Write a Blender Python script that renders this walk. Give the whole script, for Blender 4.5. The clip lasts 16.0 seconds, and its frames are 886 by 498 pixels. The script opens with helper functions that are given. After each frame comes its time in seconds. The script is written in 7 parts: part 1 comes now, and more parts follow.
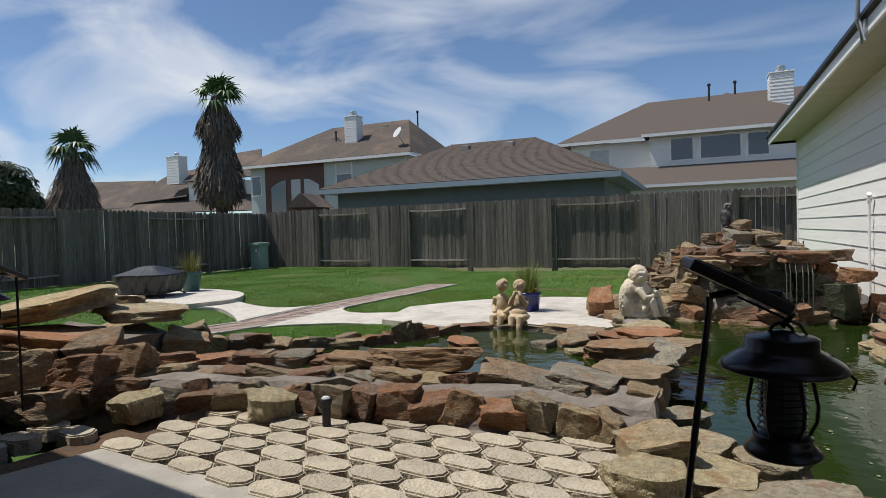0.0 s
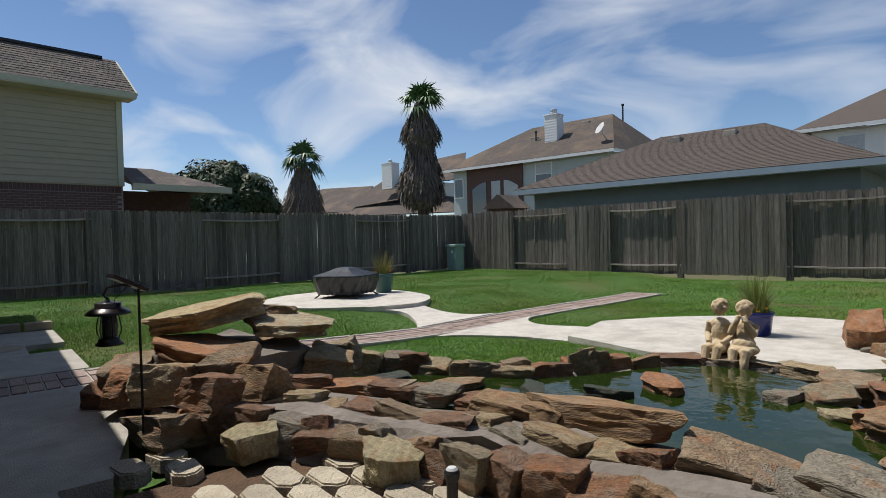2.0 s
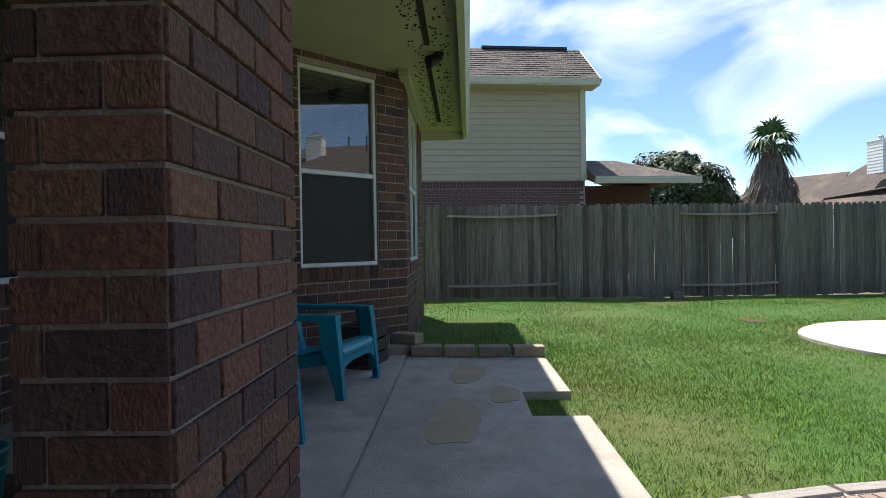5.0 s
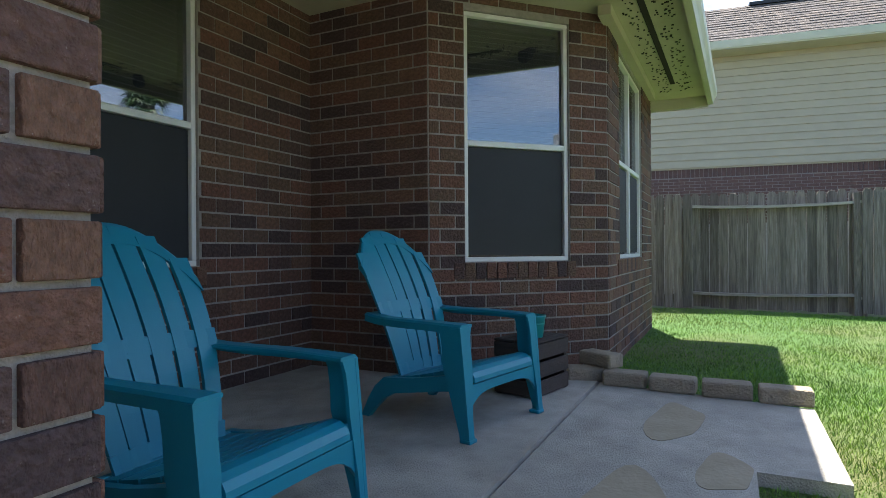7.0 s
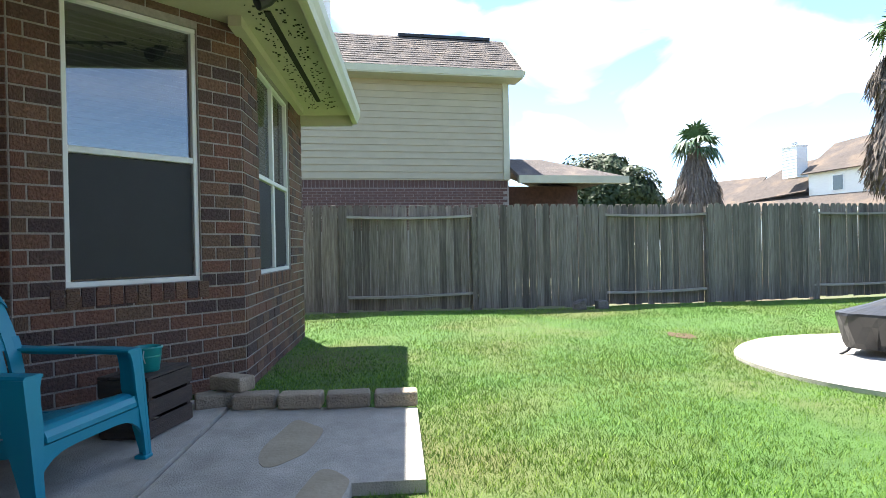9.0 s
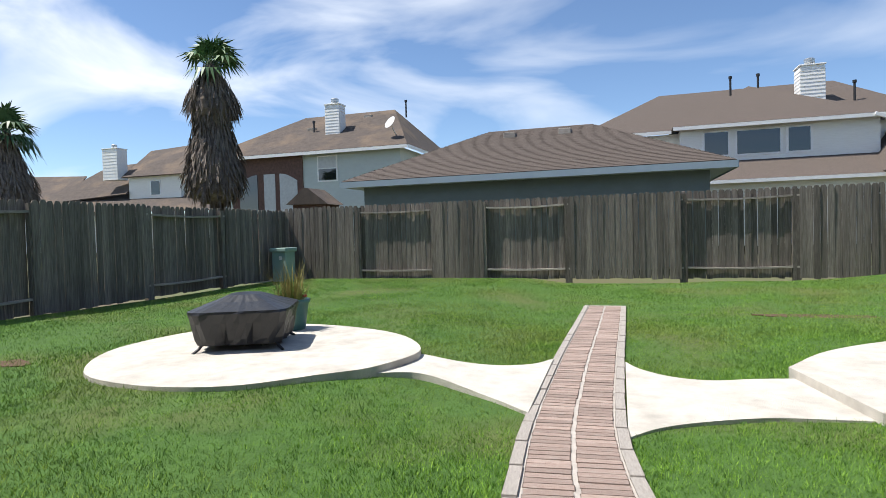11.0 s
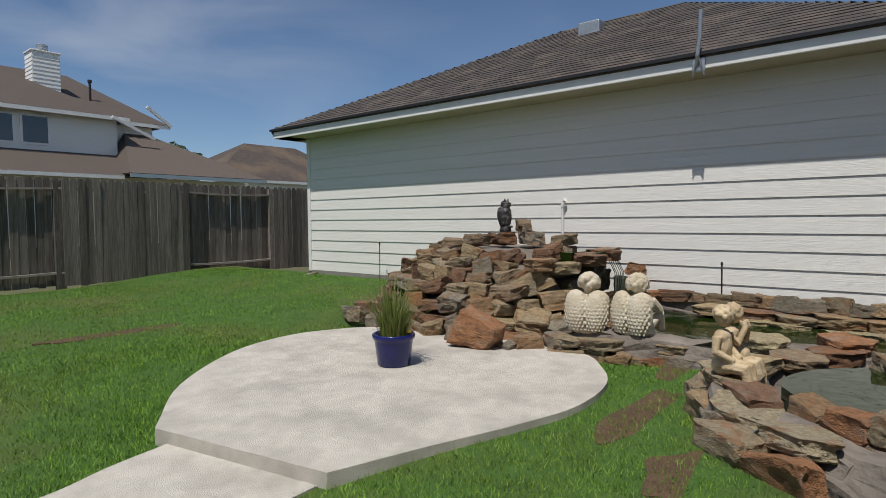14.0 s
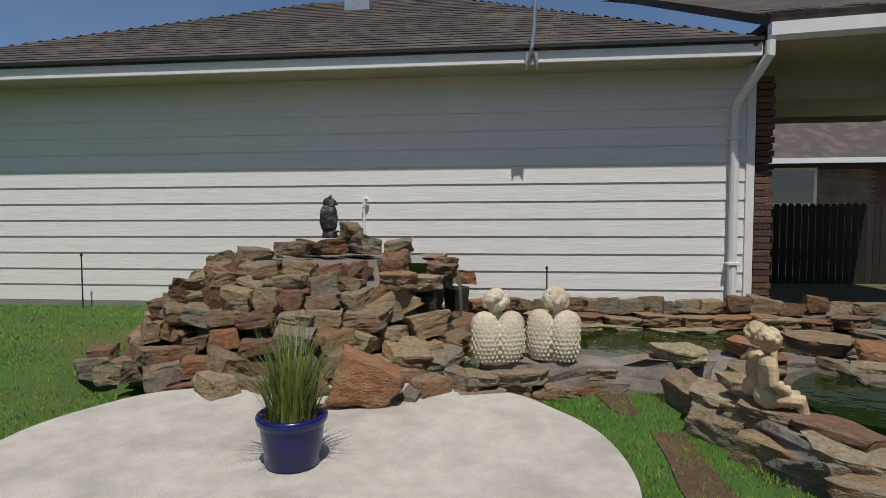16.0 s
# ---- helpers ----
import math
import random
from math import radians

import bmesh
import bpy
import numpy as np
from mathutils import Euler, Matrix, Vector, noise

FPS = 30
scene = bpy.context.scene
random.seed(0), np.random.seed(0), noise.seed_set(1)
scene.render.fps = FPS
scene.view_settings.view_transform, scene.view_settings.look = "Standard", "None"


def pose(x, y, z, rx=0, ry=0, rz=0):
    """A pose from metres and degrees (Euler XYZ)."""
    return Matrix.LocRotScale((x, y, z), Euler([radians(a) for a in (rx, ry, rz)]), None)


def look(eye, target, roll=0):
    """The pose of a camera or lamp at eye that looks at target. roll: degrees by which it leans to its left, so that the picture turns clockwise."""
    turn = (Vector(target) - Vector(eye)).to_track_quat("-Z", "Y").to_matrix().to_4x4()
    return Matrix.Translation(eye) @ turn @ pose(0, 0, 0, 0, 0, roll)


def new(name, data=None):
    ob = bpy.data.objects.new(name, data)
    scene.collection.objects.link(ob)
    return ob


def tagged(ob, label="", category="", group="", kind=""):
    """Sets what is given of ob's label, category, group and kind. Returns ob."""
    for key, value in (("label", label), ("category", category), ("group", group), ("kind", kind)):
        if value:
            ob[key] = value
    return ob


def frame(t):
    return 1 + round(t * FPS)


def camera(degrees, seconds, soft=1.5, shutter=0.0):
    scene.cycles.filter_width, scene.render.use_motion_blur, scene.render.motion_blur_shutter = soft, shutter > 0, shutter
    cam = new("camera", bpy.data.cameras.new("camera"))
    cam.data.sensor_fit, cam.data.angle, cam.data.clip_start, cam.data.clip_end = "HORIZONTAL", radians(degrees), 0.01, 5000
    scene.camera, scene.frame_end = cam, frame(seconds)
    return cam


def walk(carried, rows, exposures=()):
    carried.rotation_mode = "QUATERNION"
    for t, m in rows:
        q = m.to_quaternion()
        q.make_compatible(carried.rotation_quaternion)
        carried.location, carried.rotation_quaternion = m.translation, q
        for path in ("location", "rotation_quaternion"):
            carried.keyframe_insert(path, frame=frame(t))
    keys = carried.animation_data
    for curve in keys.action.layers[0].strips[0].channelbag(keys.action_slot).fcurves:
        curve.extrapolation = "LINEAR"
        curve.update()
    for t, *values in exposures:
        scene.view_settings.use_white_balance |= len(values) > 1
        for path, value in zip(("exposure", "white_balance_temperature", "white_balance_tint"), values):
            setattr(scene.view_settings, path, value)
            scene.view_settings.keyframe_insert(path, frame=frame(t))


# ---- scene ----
cam = camera(74.5, 16.0, soft=0.75)
PATH = [
    (0, (0.595, -1.078, 0.965), (-0.209, 0.752, 0.905), -1.6),
    (0.5, (0.462, -0.834, 0.979), (-0.505, 0.916, 0.924), -1.5),
    (1, (0.406, -0.587, 0.998), (-0.685, 1.089, 0.946), -1.4),
    (1.5, (0.421, -0.386, 1.003), (-0.791, 1.204, 0.956), -1.4),
    (2, (0.322, -0.221, 0.996), (-1.052, 1.232, 0.957), -1.5),
    (2.5, (-0.066, -0.12, 1.007), (-1.647, 1.105, 0.976), -1.4),
    (3, (-0.589, -0.022, 1.021), (-2.343, 0.938, 0.996), -1.2),
    (3.4, (-1.061, 0.033, 1.029), (-2.934, 0.734, 1.003), -0.7),
    (3.5, (-1.175, 0.054, 1.035), (-3.068, 0.699, 1.017), -1.0),
    (4, (-1.755, 0.093, 1.052), (-3.693, 0.591, 1.039), -0.9),
    (4.2, (-1.994, 0.104, 1.05), (-3.943, 0.553, 1.036), -0.9),
    (6.3, (-3.881, 0.392, 0.988), (-5.855, 0.069, 0.978), -0.5),
    (6.5, (-3.981, 0.457, 0.969), (-5.935, 0.03, 0.961), -0.4),
    (7, (-4.127, 0.671, 0.947), (-6.024, 0.037, 0.948), -0.4),
    (7.5, (-4.163, 0.85, 0.943), (-6.046, 0.176, 0.946), -0.3),
    (8, (-4.139, 0.962, 0.97), (-6.057, 0.394, 0.968), -0.3),
    (8.5, (-4.154, 1.005, 0.99), (-6.149, 0.854, 0.998), -0.8),
    (9, (-4.195, 1.008, 1.066), (-6.15, 1.432, 1.058), -1.2),
    (9.4, (-4.348, 1.022, 1.067), (-6.171, 1.844, 1.049), -1.6),
    (9.5, (-4.376, 1.023, 1.06), (-6.146, 1.953, 1.042), -1.5),
    (10, (-4.559, 1.216, 1.069), (-5.991, 2.611, 1.039), -1.9),
    (10.2, (-4.634, 1.234, 1.08), (-5.944, 2.745, 1.043), -1.8),
    (12.3, (-5.075, 1.576, 1.051), (-4.441, 3.471, 0.968), -1.3),
    (12.5, (-5.087, 1.792, 1.046), (-4.362, 3.654, 0.959), -1.1),
    (13, (-5.063, 2.347, 1.024), (-4.046, 4.067, 0.933), -0.8),
    (13.5, (-5.007, 2.919, 1.009), (-3.758, 4.477, 0.916), -0.7),
    (14, (-5.0, 3.503, 1.011), (-3.464, 4.781, 0.911), -0.5),
    (14.5, (-4.904, 4.154, 0.997), (-3.203, 5.201, 0.893), -0.4),
    (15, (-4.781, 4.738, 1.007), (-2.949, 5.535, 0.908), -0.1),
    (15.5, (-4.608, 5.317, 1.012), (-2.673, 5.814, 0.908), -0.1),
    (15.7, (-4.473, 5.57, 1.027), (-2.515, 5.966, 0.928), 0.2),
    (16, (-4.368, 5.796, 1.059), (-2.383, 6.018, 0.947), -0.2),
]
walk(cam, [(t, look(eye, target, roll)) for t, eye, target, roll in PATH], [(0.0, 0.1), (2.0, 0.1), (3.0, 0.35), (4.0, 0.65), (6.3, 1.6), (7.0, 1.9), (7.5, 2.15), (8.0, 2.42), (8.5, 2.4), (9.0, 2.1), (9.5, 1.65), (10.0, 1.25), (10.2, 1.15), (12.3, 0.05), (13.5, -0.17), (16.0, -0.38)])

# ---- light ----
SUN = Vector((0.46, 0.125, -1.0)).normalized()
world = bpy.data.worlds.new("sky")
scene.world = world
world.use_nodes = True
wn, wl = world.node_tree.nodes, world.node_tree.links
wn.clear()
w_out = wn.new("ShaderNodeOutputWorld")
w_bg = wn.new("ShaderNodeBackground")
w_sky = wn.new("ShaderNodeTexSky")
w_sky.sky_type = "NISHITA"
w_sky.sun_disc = False
w_sky.sun_elevation = radians(64.5)
w_sky.sun_rotation = radians(254.8)
w_sky.air_density, w_sky.dust_density, w_sky.ozone_density = 0.85, 0.04, 4.5
w_bg.inputs["Strength"].default_value = 0.098
# thin cirrus streaks over the blue
w_tc = wn.new("ShaderNodeTexCoord")
w_map = wn.new("ShaderNodeMapping")
w_map.inputs["Scale"].default_value = (1.1, 2.6, 4.5)
w_map.inputs["Rotation"].default_value = (0.2, 0.5, 0.9)
w_noise = wn.new("ShaderNodeTexNoise")
w_noise.inputs["Scale"].default_value = 1.7
w_noise.inputs["Detail"].default_value = 6
w_noise.inputs["Roughness"].default_value = 0.48
w_noise.inputs["Distortion"].default_value = 0.6
w_ramp = wn.new("ShaderNodeValToRGB")
w_ramp.color_ramp.elements[0].position = 0.45
w_ramp.color_ramp.elements[0].color = (0, 0, 0, 1)
w_ramp.color_ramp.elements[1].position = 0.85
w_ramp.color_ramp.elements[1].color = (0.75, 0.75, 0.75, 1)
w_mix = wn.new("ShaderNodeMix")
w_mix.data_type = "RGBA"
w_mix.inputs[7].default_value = (7.5, 7.8, 8.2, 1)
wl.new(w_tc.outputs["Generated"], w_map.inputs["Vector"])
wl.new(w_map.outputs["Vector"], w_noise.inputs["Vector"])
wl.new(w_noise.outputs["Fac"], w_ramp.inputs["Fac"])
w_sep = wn.new("ShaderNodeSeparateXYZ")
w_side = wn.new("ShaderNodeMapRange")
w_side.inputs["From Min"].default_value = 0.75
w_side.inputs["From Max"].default_value = -0.55
w_side.inputs["To Min"].default_value = 0.06
w_side.inputs["To Max"].default_value = 1.9
w_amt = wn.new("ShaderNodeMath")
w_amt.operation = "MULTIPLY"
w_amt.use_clamp = True
wl.new(w_tc.outputs["Generated"], w_sep.inputs["Vector"])
wl.new(w_sep.outputs["X"], w_side.inputs["Value"])
wl.new(w_ramp.outputs["Color"], w_amt.inputs[0])
wl.new(w_side.outputs["Result"], w_amt.inputs[1])
wl.new(w_amt.outputs["Value"], w_mix.inputs[0])
wl.new(w_sky.outputs["Color"], w_mix.inputs[6])
wl.new(w_mix.outputs[2], w_bg.inputs["Color"])
wl.new(w_bg.outputs["Background"], w_out.inputs["Surface"])
sun = new("sun", bpy.data.lights.new("sun", "SUN"))
sun.data.energy = 4.5
sun.data.angle = radians(0.53)
sun.data.color = (1.0, 0.95, 0.88)
sun.matrix_world = look((0, 0, 30), Vector((0, 0, 30)) + SUN)


# ---- materials ----
def mat(name, base, second=None, scale=6.0, rough=0.8, metal=0.0, bump=0.2, bump_scale=40.0, detail=6.0,
        stain=None, stain_scale=1.2, stain_amount=0.35, vary=0.0, stretch=(1, 1, 1), ior=None, coat=0.0, spec=None):
    """A surface with two scales of colour, a stain layer, fine relief and a tone of its own for each piece."""
    m = bpy.data.materials.new(name)
    m.use_nodes = True
    n, l = m.node_tree.nodes, m.node_tree.links
    b = n["Principled BSDF"]
    b.inputs["Roughness"].default_value = rough
    b.inputs["Metallic"].default_value = metal
    if coat:
        b.inputs["Coat Weight"].default_value = coat
    if spec is not None:
        b.inputs["Specular IOR Level"].default_value = spec
    tc = n.new("ShaderNodeTexCoord")
    mp = n.new("ShaderNodeMapping")
    mp.inputs["Scale"].default_value = stretch
    l.new(tc.outputs["Object"], mp.inputs["Vector"])
    shift = n.new("ShaderNodeVectorMath")
    shift.operation = "ADD"
    info = n.new("ShaderNodeObjectInfo")
    mul = n.new("ShaderNodeVectorMath")
    mul.operation = "SCALE"
    mul.inputs[0].default_value = (17.0, 31.0, 23.0)
    l.new(info.outputs["Random"], mul.inputs["Scale"])
    l.new(mp.outputs["Vector"], shift.inputs[0])
    l.new(mul.outputs["Vector"], shift.inputs[1])
    vec = shift.outputs["Vector"]
    nz = n.new("ShaderNodeTexNoise")
    nz.inputs["Scale"].default_value = scale
    nz.inputs["Detail"].default_value = detail
    nz.inputs["Roughness"].default_value = 0.62
    l.new(vec, nz.inputs["Vector"])
    ramp = n.new("ShaderNodeValToRGB")
    ramp.color_ramp.elements[0].position = 0.32
    ramp.color_ramp.elements[1].position = 0.70
    second = second or tuple(c * 0.7 for c in base)
    ramp.color_ramp.elements[0].color = (*second, 1)
    ramp.color_ramp.elements[1].color = (*base, 1)
    l.new(nz.outputs["Fac"], ramp.inputs["Fac"])
    col = ramp.outputs["Color"]
    if stain:
        sz = n.new("ShaderNodeTexNoise")
        sz.inputs["Scale"].default_value = stain_scale
        sz.inputs["Detail"].default_value = 5
        l.new(vec, sz.inputs["Vector"])
        sr = n.new("ShaderNodeMapRange")
        sr.inputs["From Min"].default_value = 0.48
        sr.inputs["From Max"].default_value = 0.68
        sr.inputs["To Max"].default_value = stain_amount
        l.new(sz.outputs["Fac"], sr.inputs["Value"])
        mx = n.new("ShaderNodeMix")
        mx.data_type = "RGBA"
        mx.inputs[7].default_value = (*stain, 1)
        l.new(sr.outputs["Result"], mx.inputs[0])
        l.new(col, mx.inputs[6])
        col = mx.outputs[2]
    if vary:
        hsv = n.new("ShaderNodeHueSaturation")
        vr = n.new("ShaderNodeMapRange")
        vr.inputs["To Min"].default_value = 1 - vary
        vr.inputs["To Max"].default_value = 1 + vary
        l.new(info.outputs["Random"], vr.inputs["Value"])
        l.new(vr.outputs["Result"], hsv.inputs["Value"])
        l.new(col, hsv.inputs["Color"])
        col = hsv.outputs["Color"]
    l.new(col, b.inputs["Base Color"])
    if bump:
        bz = n.new("ShaderNodeTexNoise")
        bz.inputs["Scale"].default_value = bump_scale
        bz.inputs["Detail"].default_value = 4
        l.new(vec, bz.inputs["Vector"])
        bp = n.new("ShaderNodeBump")
        bp.inputs["Strength"].default_value = bump
        bp.inputs["Distance"].default_value = 0.02
        l.new(bz.outputs["Fac"], bp.inputs["Height"])
        l.new(bp.outputs["Normal"], b.inputs["Normal"])
    return m


M_lawn_soil = mat("lawn_soil", (0.065, 0.145, 0.02), (0.04, 0.095, 0.012), scale=5, bump=0.9, bump_scale=60, stain=(0.13, 0.105, 0.04), stain_scale=0.55, stain_amount=0.6, rough=0.95)
M_far_ground = mat("far_ground", (0.09, 0.12, 0.04), (0.12, 0.1, 0.06), scale=0.2, rough=0.95)
M_concrete = mat("concrete", (0.66, 0.62, 0.55), (0.52, 0.485, 0.43), scale=8, detail=12, bump=0.7, bump_scale=150, stain=(0.30, 0.275, 0.24), stain_scale=2.6, stain_amount=0.45, rough=0.9)
M_patio = mat("patio_concrete", (0.47, 0.435, 0.38), (0.31, 0.285, 0.24), scale=4.5, detail=10, bump=0.5, bump_scale=120, stain=(0.26, 0.24, 0.21), stain_scale=0.9, stain_amount=0.5, rough=0.88)
M_kerb = mat("mortar_edge", (0.46, 0.42, 0.38), (0.33, 0.30, 0.27), scale=7, bump=0.6, bump_scale=50, rough=0.95)
M_pathbrick = mat("path_brick", (0.38, 0.29, 0.245), (0.28, 0.20, 0.17), scale=9, bump=0.5, bump_scale=60, vary=0.22, stain=(0.36, 0.31, 0.27), stain_scale=3, stain_amount=0.6, rough=0.92)
M_brick = mat("house_brick", (0.19, 0.094, 0.066), (0.115, 0.058, 0.044), scale=14, bump=1.0, bump_scale=55, vary=0.3, rough=0.9)
_n, _l = M_brick.node_tree.nodes, M_brick.node_tree.links
_info = [k for k in _n if k.type == "OBJECT_INFO"][0]
_geo = _n.new("ShaderNodeNewGeometry")
_sum = _n.new("ShaderNodeMath")
_sum.operation = "ADD"
_frac = _n.new("ShaderNodeMath")
_frac.operation = "FRACT"
_tone = _n.new("ShaderNodeValToRGB")
_tone.color_ramp.interpolation = "CONSTANT"
for _i, _c in enumerate(((0.15, 0.073, 0.048), (0.115, 0.060, 0.044), (0.175, 0.092, 0.058), (0.070, 0.042, 0.039), (0.135, 0.079, 0.052), (0.16, 0.072, 0.048), (0.095, 0.054, 0.044))):
    _e = _tone.color_ramp.elements[_i] if _i < 2 else _tone.color_ramp.elements.new(_i / 7)
    _e.position = _i / 7
    _e.color = (*_c, 1)
_l.new(_info.outputs["Random"], _sum.inputs[0])
_l.new(_geo.outputs["Random Per Island"], _sum.inputs[1])
_l.new(_sum.outputs["Value"], _frac.inputs[0])
_l.new(_frac.outputs["Value"], _tone.inputs["Fac"])
_tex = _n.new("ShaderNodeTexCoord")
_grit = _n.new("ShaderNodeTexNoise")
_grit.inputs["Scale"].default_value = 38
_grit.inputs["Detail"].default_value = 6
_grit.inputs["Roughness"].default_value = 0.75
_l.new(_tex.outputs["Object"], _grit.inputs["Vector"])
_gr = _n.new("ShaderNodeMapRange")
_gr.inputs["From Min"].default_value, _gr.inputs["From Max"].default_value = 0.3, 0.7
_gr.inputs["To Min"].default_value, _gr.inputs["To Max"].default_value = 0.6, 1.35
_l.new(_grit.outputs["Fac"], _gr.inputs["Value"])
_hs = _n.new("ShaderNodeHueSaturation")
_l.new(_gr.outputs["Result"], _hs.inputs["Value"])
_l.new(_tone.outputs["Color"], _hs.inputs["Color"])
_fleck = _n.new("ShaderNodeMapRange")
_fleck.inputs["From Min"].default_value, _fleck.inputs["From Max"].default_value = 0.70, 0.78
_fleck.inputs["To Max"].default_value = 0.55
_spot = _n.new("ShaderNodeTexNoise")
_spot.inputs["Scale"].default_value = 70
_spot.inputs["Detail"].default_value = 2
_l.new(_tex.outputs["Object"], _spot.inputs["Vector"])
_l.new(_spot.outputs["Fac"], _fleck.inputs["Value"])
_fm = _n.new("ShaderNodeMix")
_fm.data_type = "RGBA"
_fm.inputs[7].default_value = (0.42, 0.36, 0.30, 1)
_l.new(_fleck.outputs["Result"], _fm.inputs[0])
_l.new(_hs.outputs["Color"], _fm.inputs[6])
_l.new(_fm.outputs[2], _n["Principled BSDF"].inputs["Base Color"])
M_mortar = mat("mortar", (0.37, 0.335, 0.30), (0.27, 0.245, 0.22), scale=20, bump=0.5, bump_scale=120, rough=0.95)
M_siding = mat("white_siding", (0.80, 0.79, 0.75), (0.74, 0.73, 0.69), scale=3, bump=0.25, bump_scale=30, stretch=(1, 0.15, 6), rough=0.6)
M_trim = mat("white_trim", (0.82, 0.82, 0.80), (0.74, 0.74, 0.72), scale=4, bump=0.08, rough=0.5)
M_gutter = mat("olive_cream_paint", (0.50, 0.50, 0.36), (0.44, 0.44, 0.31), scale=3, bump=0.08, rough=0.5)
M_soffit = mat("soffit_paint", (0.48, 0.45, 0.32), (0.42, 0.39, 0.28), scale=3, bump=0.1, rough=0.7)
M_shingle = mat("shingle", (0.125, 0.106, 0.096), (0.08, 0.069, 0.063), scale=30, bump=0.9, bump_scale=120, vary=0.25, stain=(0.24, 0.19, 0.15), stain_scale=2.5, stain_amount=0.5, rough=0.95)
M_fence = mat("weathered_fence", (0.26, 0.228, 0.195), (0.10, 0.084, 0.070), scale=7, detail=9, bump=0.6, bump_scale=30, stretch=(9, 9, 0.8), vary=0.36, stain=(0.075, 0.062, 0.05), stain_scale=1.4, stain_amount=0.6, rough=0.95)
M_rail = mat("weathered_rail", (0.40, 0.365, 0.32), (0.26, 0.23, 0.20), scale=5, bump=0.5, bump_scale=30, stretch=(1, 1, 9), vary=0.2, rough=0.95)
M_tan_siding = mat("tan_siding", (0.41, 0.37, 0.255), (0.37, 0.335, 0.23), scale=2, bump=0.1, rough=0.7)
M_glass = bpy.data.materials.new("window_glass")
M_glass.use_nodes = True
_b = M_glass.node_tree.nodes["Principled BSDF"]
_b.inputs["Base Color"].default_value = (0.012, 0.014, 0.016, 1)
_b.inputs["Roughness"].default_value = 0.03
_b.inputs["IOR"].default_value = 1.9


# ---- building blocks ----
def mesh_of(bm, name):
    me = bpy.data.meshes.new(name)
    bm.to_mesh(me)
    bm.free()
    return me


def part(name, bm, material, parent=None, label="", smooth=False):
    me = mesh_of(bm, name) if isinstance(bm, bmesh.types.BMesh) else bm
    if material is not None and not me.materials:
        me.materials.append(material)
    if smooth:
        me.shade_smooth()
    ob = new(name, me)
    if parent is not None:
        ob.parent = parent
    if label:
        ob["label"] = label
    return ob


def thing(name, label, category, x=0, y=0, z=0, rz=0, group="", kind=""):
    ob = new(name)
    ob.empty_display_size = 0.2
    ob.matrix_basis = pose(x, y, z, 0, 0, rz)
    return tagged(ob, label, category, group, kind)


def add_box(bm, x0, y0, z0, x1, y1, z1, bevel=0.0, m=None):
    r = bmesh.ops.create_cube(bm, size=1.0)["verts"]
    t = Matrix.LocRotScale(((x0 + x1) / 2, (y0 + y1) / 2, (z0 + z1) / 2), None, (x1 - x0, y1 - y0, z1 - z0))
    bmesh.ops.transform(bm, matrix=(m @ t) if m else t, verts=r)
    if bevel:
        edges = list({e for v in r for e in v.link_edges})
        bmesh.ops.bevel(bm, geom=edges, offset=bevel, segments=2, affect="EDGES", profile=0.5)
    return bm


def box(x0, y0, z0, x1, y1, z1, bevel=0.0, m=None):
    return add_box(bmesh.new(), x0, y0, z0, x1, y1, z1, bevel, m)


def add_prism(bm, pts, z0, z1):
    """A flat outline raised from z0 to z1."""
    a = sum(p[0] * q[1] - q[0] * p[1] for p, q in zip(pts, pts[1:] + pts[:1]))
    if a < 0:
        pts = pts[::-1]
    lo = [bm.verts.new((x, y, z0)) for x, y in pts]
    hi = [bm.verts.new((x, y, z1)) for x, y in pts]
    bm.faces.new(hi)
    bm.faces.new(lo[::-1])
    for i in range(len(pts)):
        j = (i + 1) % len(pts)
        bm.faces.new((lo[i], lo[j], hi[j], hi[i]))
    return bm


def prism(pts, z0, z1):
    return add_prism(bmesh.new(), pts, z0, z1)


def add_hull(bm, rings, close=True):
    """Skin between rings of equal count, capped at both ends."""
    vs = [[bm.verts.new(p) for p in ring] for ring in rings]
    k = len(vs[0])
    for a, b in zip(vs, vs[1:]):
        for i in range(k):
            j = (i + 1) % k
            bm.faces.new((a[i], a[j], b[j], b[i]))
    if close:
        bm.faces.new(vs[0][::-1])
        bm.faces.new(vs[-1])
    return bm


def add_tube(bm, path, radius, sides=8):
    """A round bar along a path; radius may be one number or one for each point."""
    path = [Vector(p) for p in path]
    rad = radius if isinstance(radius, (list, tuple)) else [radius] * len(path)
    rings = []
    side = None
    for i, p in enumerate(path):
        d = (path[min(i + 1, len(path) - 1)] - path[max(i - 1, 0)]).normalized()
        if side is None:
            side = d.orthogonal().normalized()
        side = (side - d * side.dot(d)).normalized()
        up = d.cross(side)
        rings.append([p + (side * math.cos(a) + up * math.sin(a)) * rad[i] for a in [2 * math.pi * k / sides for k in range(sides)]])
    return add_hull(bm, rings)


def tube(path, radius, sides=8):
    return add_tube(bmesh.new(), path, radius, sides)


def add_lathe(bm, profile, sides=20, cx=0.0, cy=0.0):
    """A turned shape: (radius, height) from bottom to top."""
    rings = [[(cx + max(r, 0.0005) * math.cos(2 * math.pi * k / sides), cy + max(r, 0.0005) * math.sin(2 * math.pi * k / sides), z) for k in range(sides)] for r, z in profile]
    return add_hull(bm, rings)


def lathe(profile, sides=20, cx=0.0, cy=0.0):
    return add_lathe(bmesh.new(), profile, sides, cx, cy)

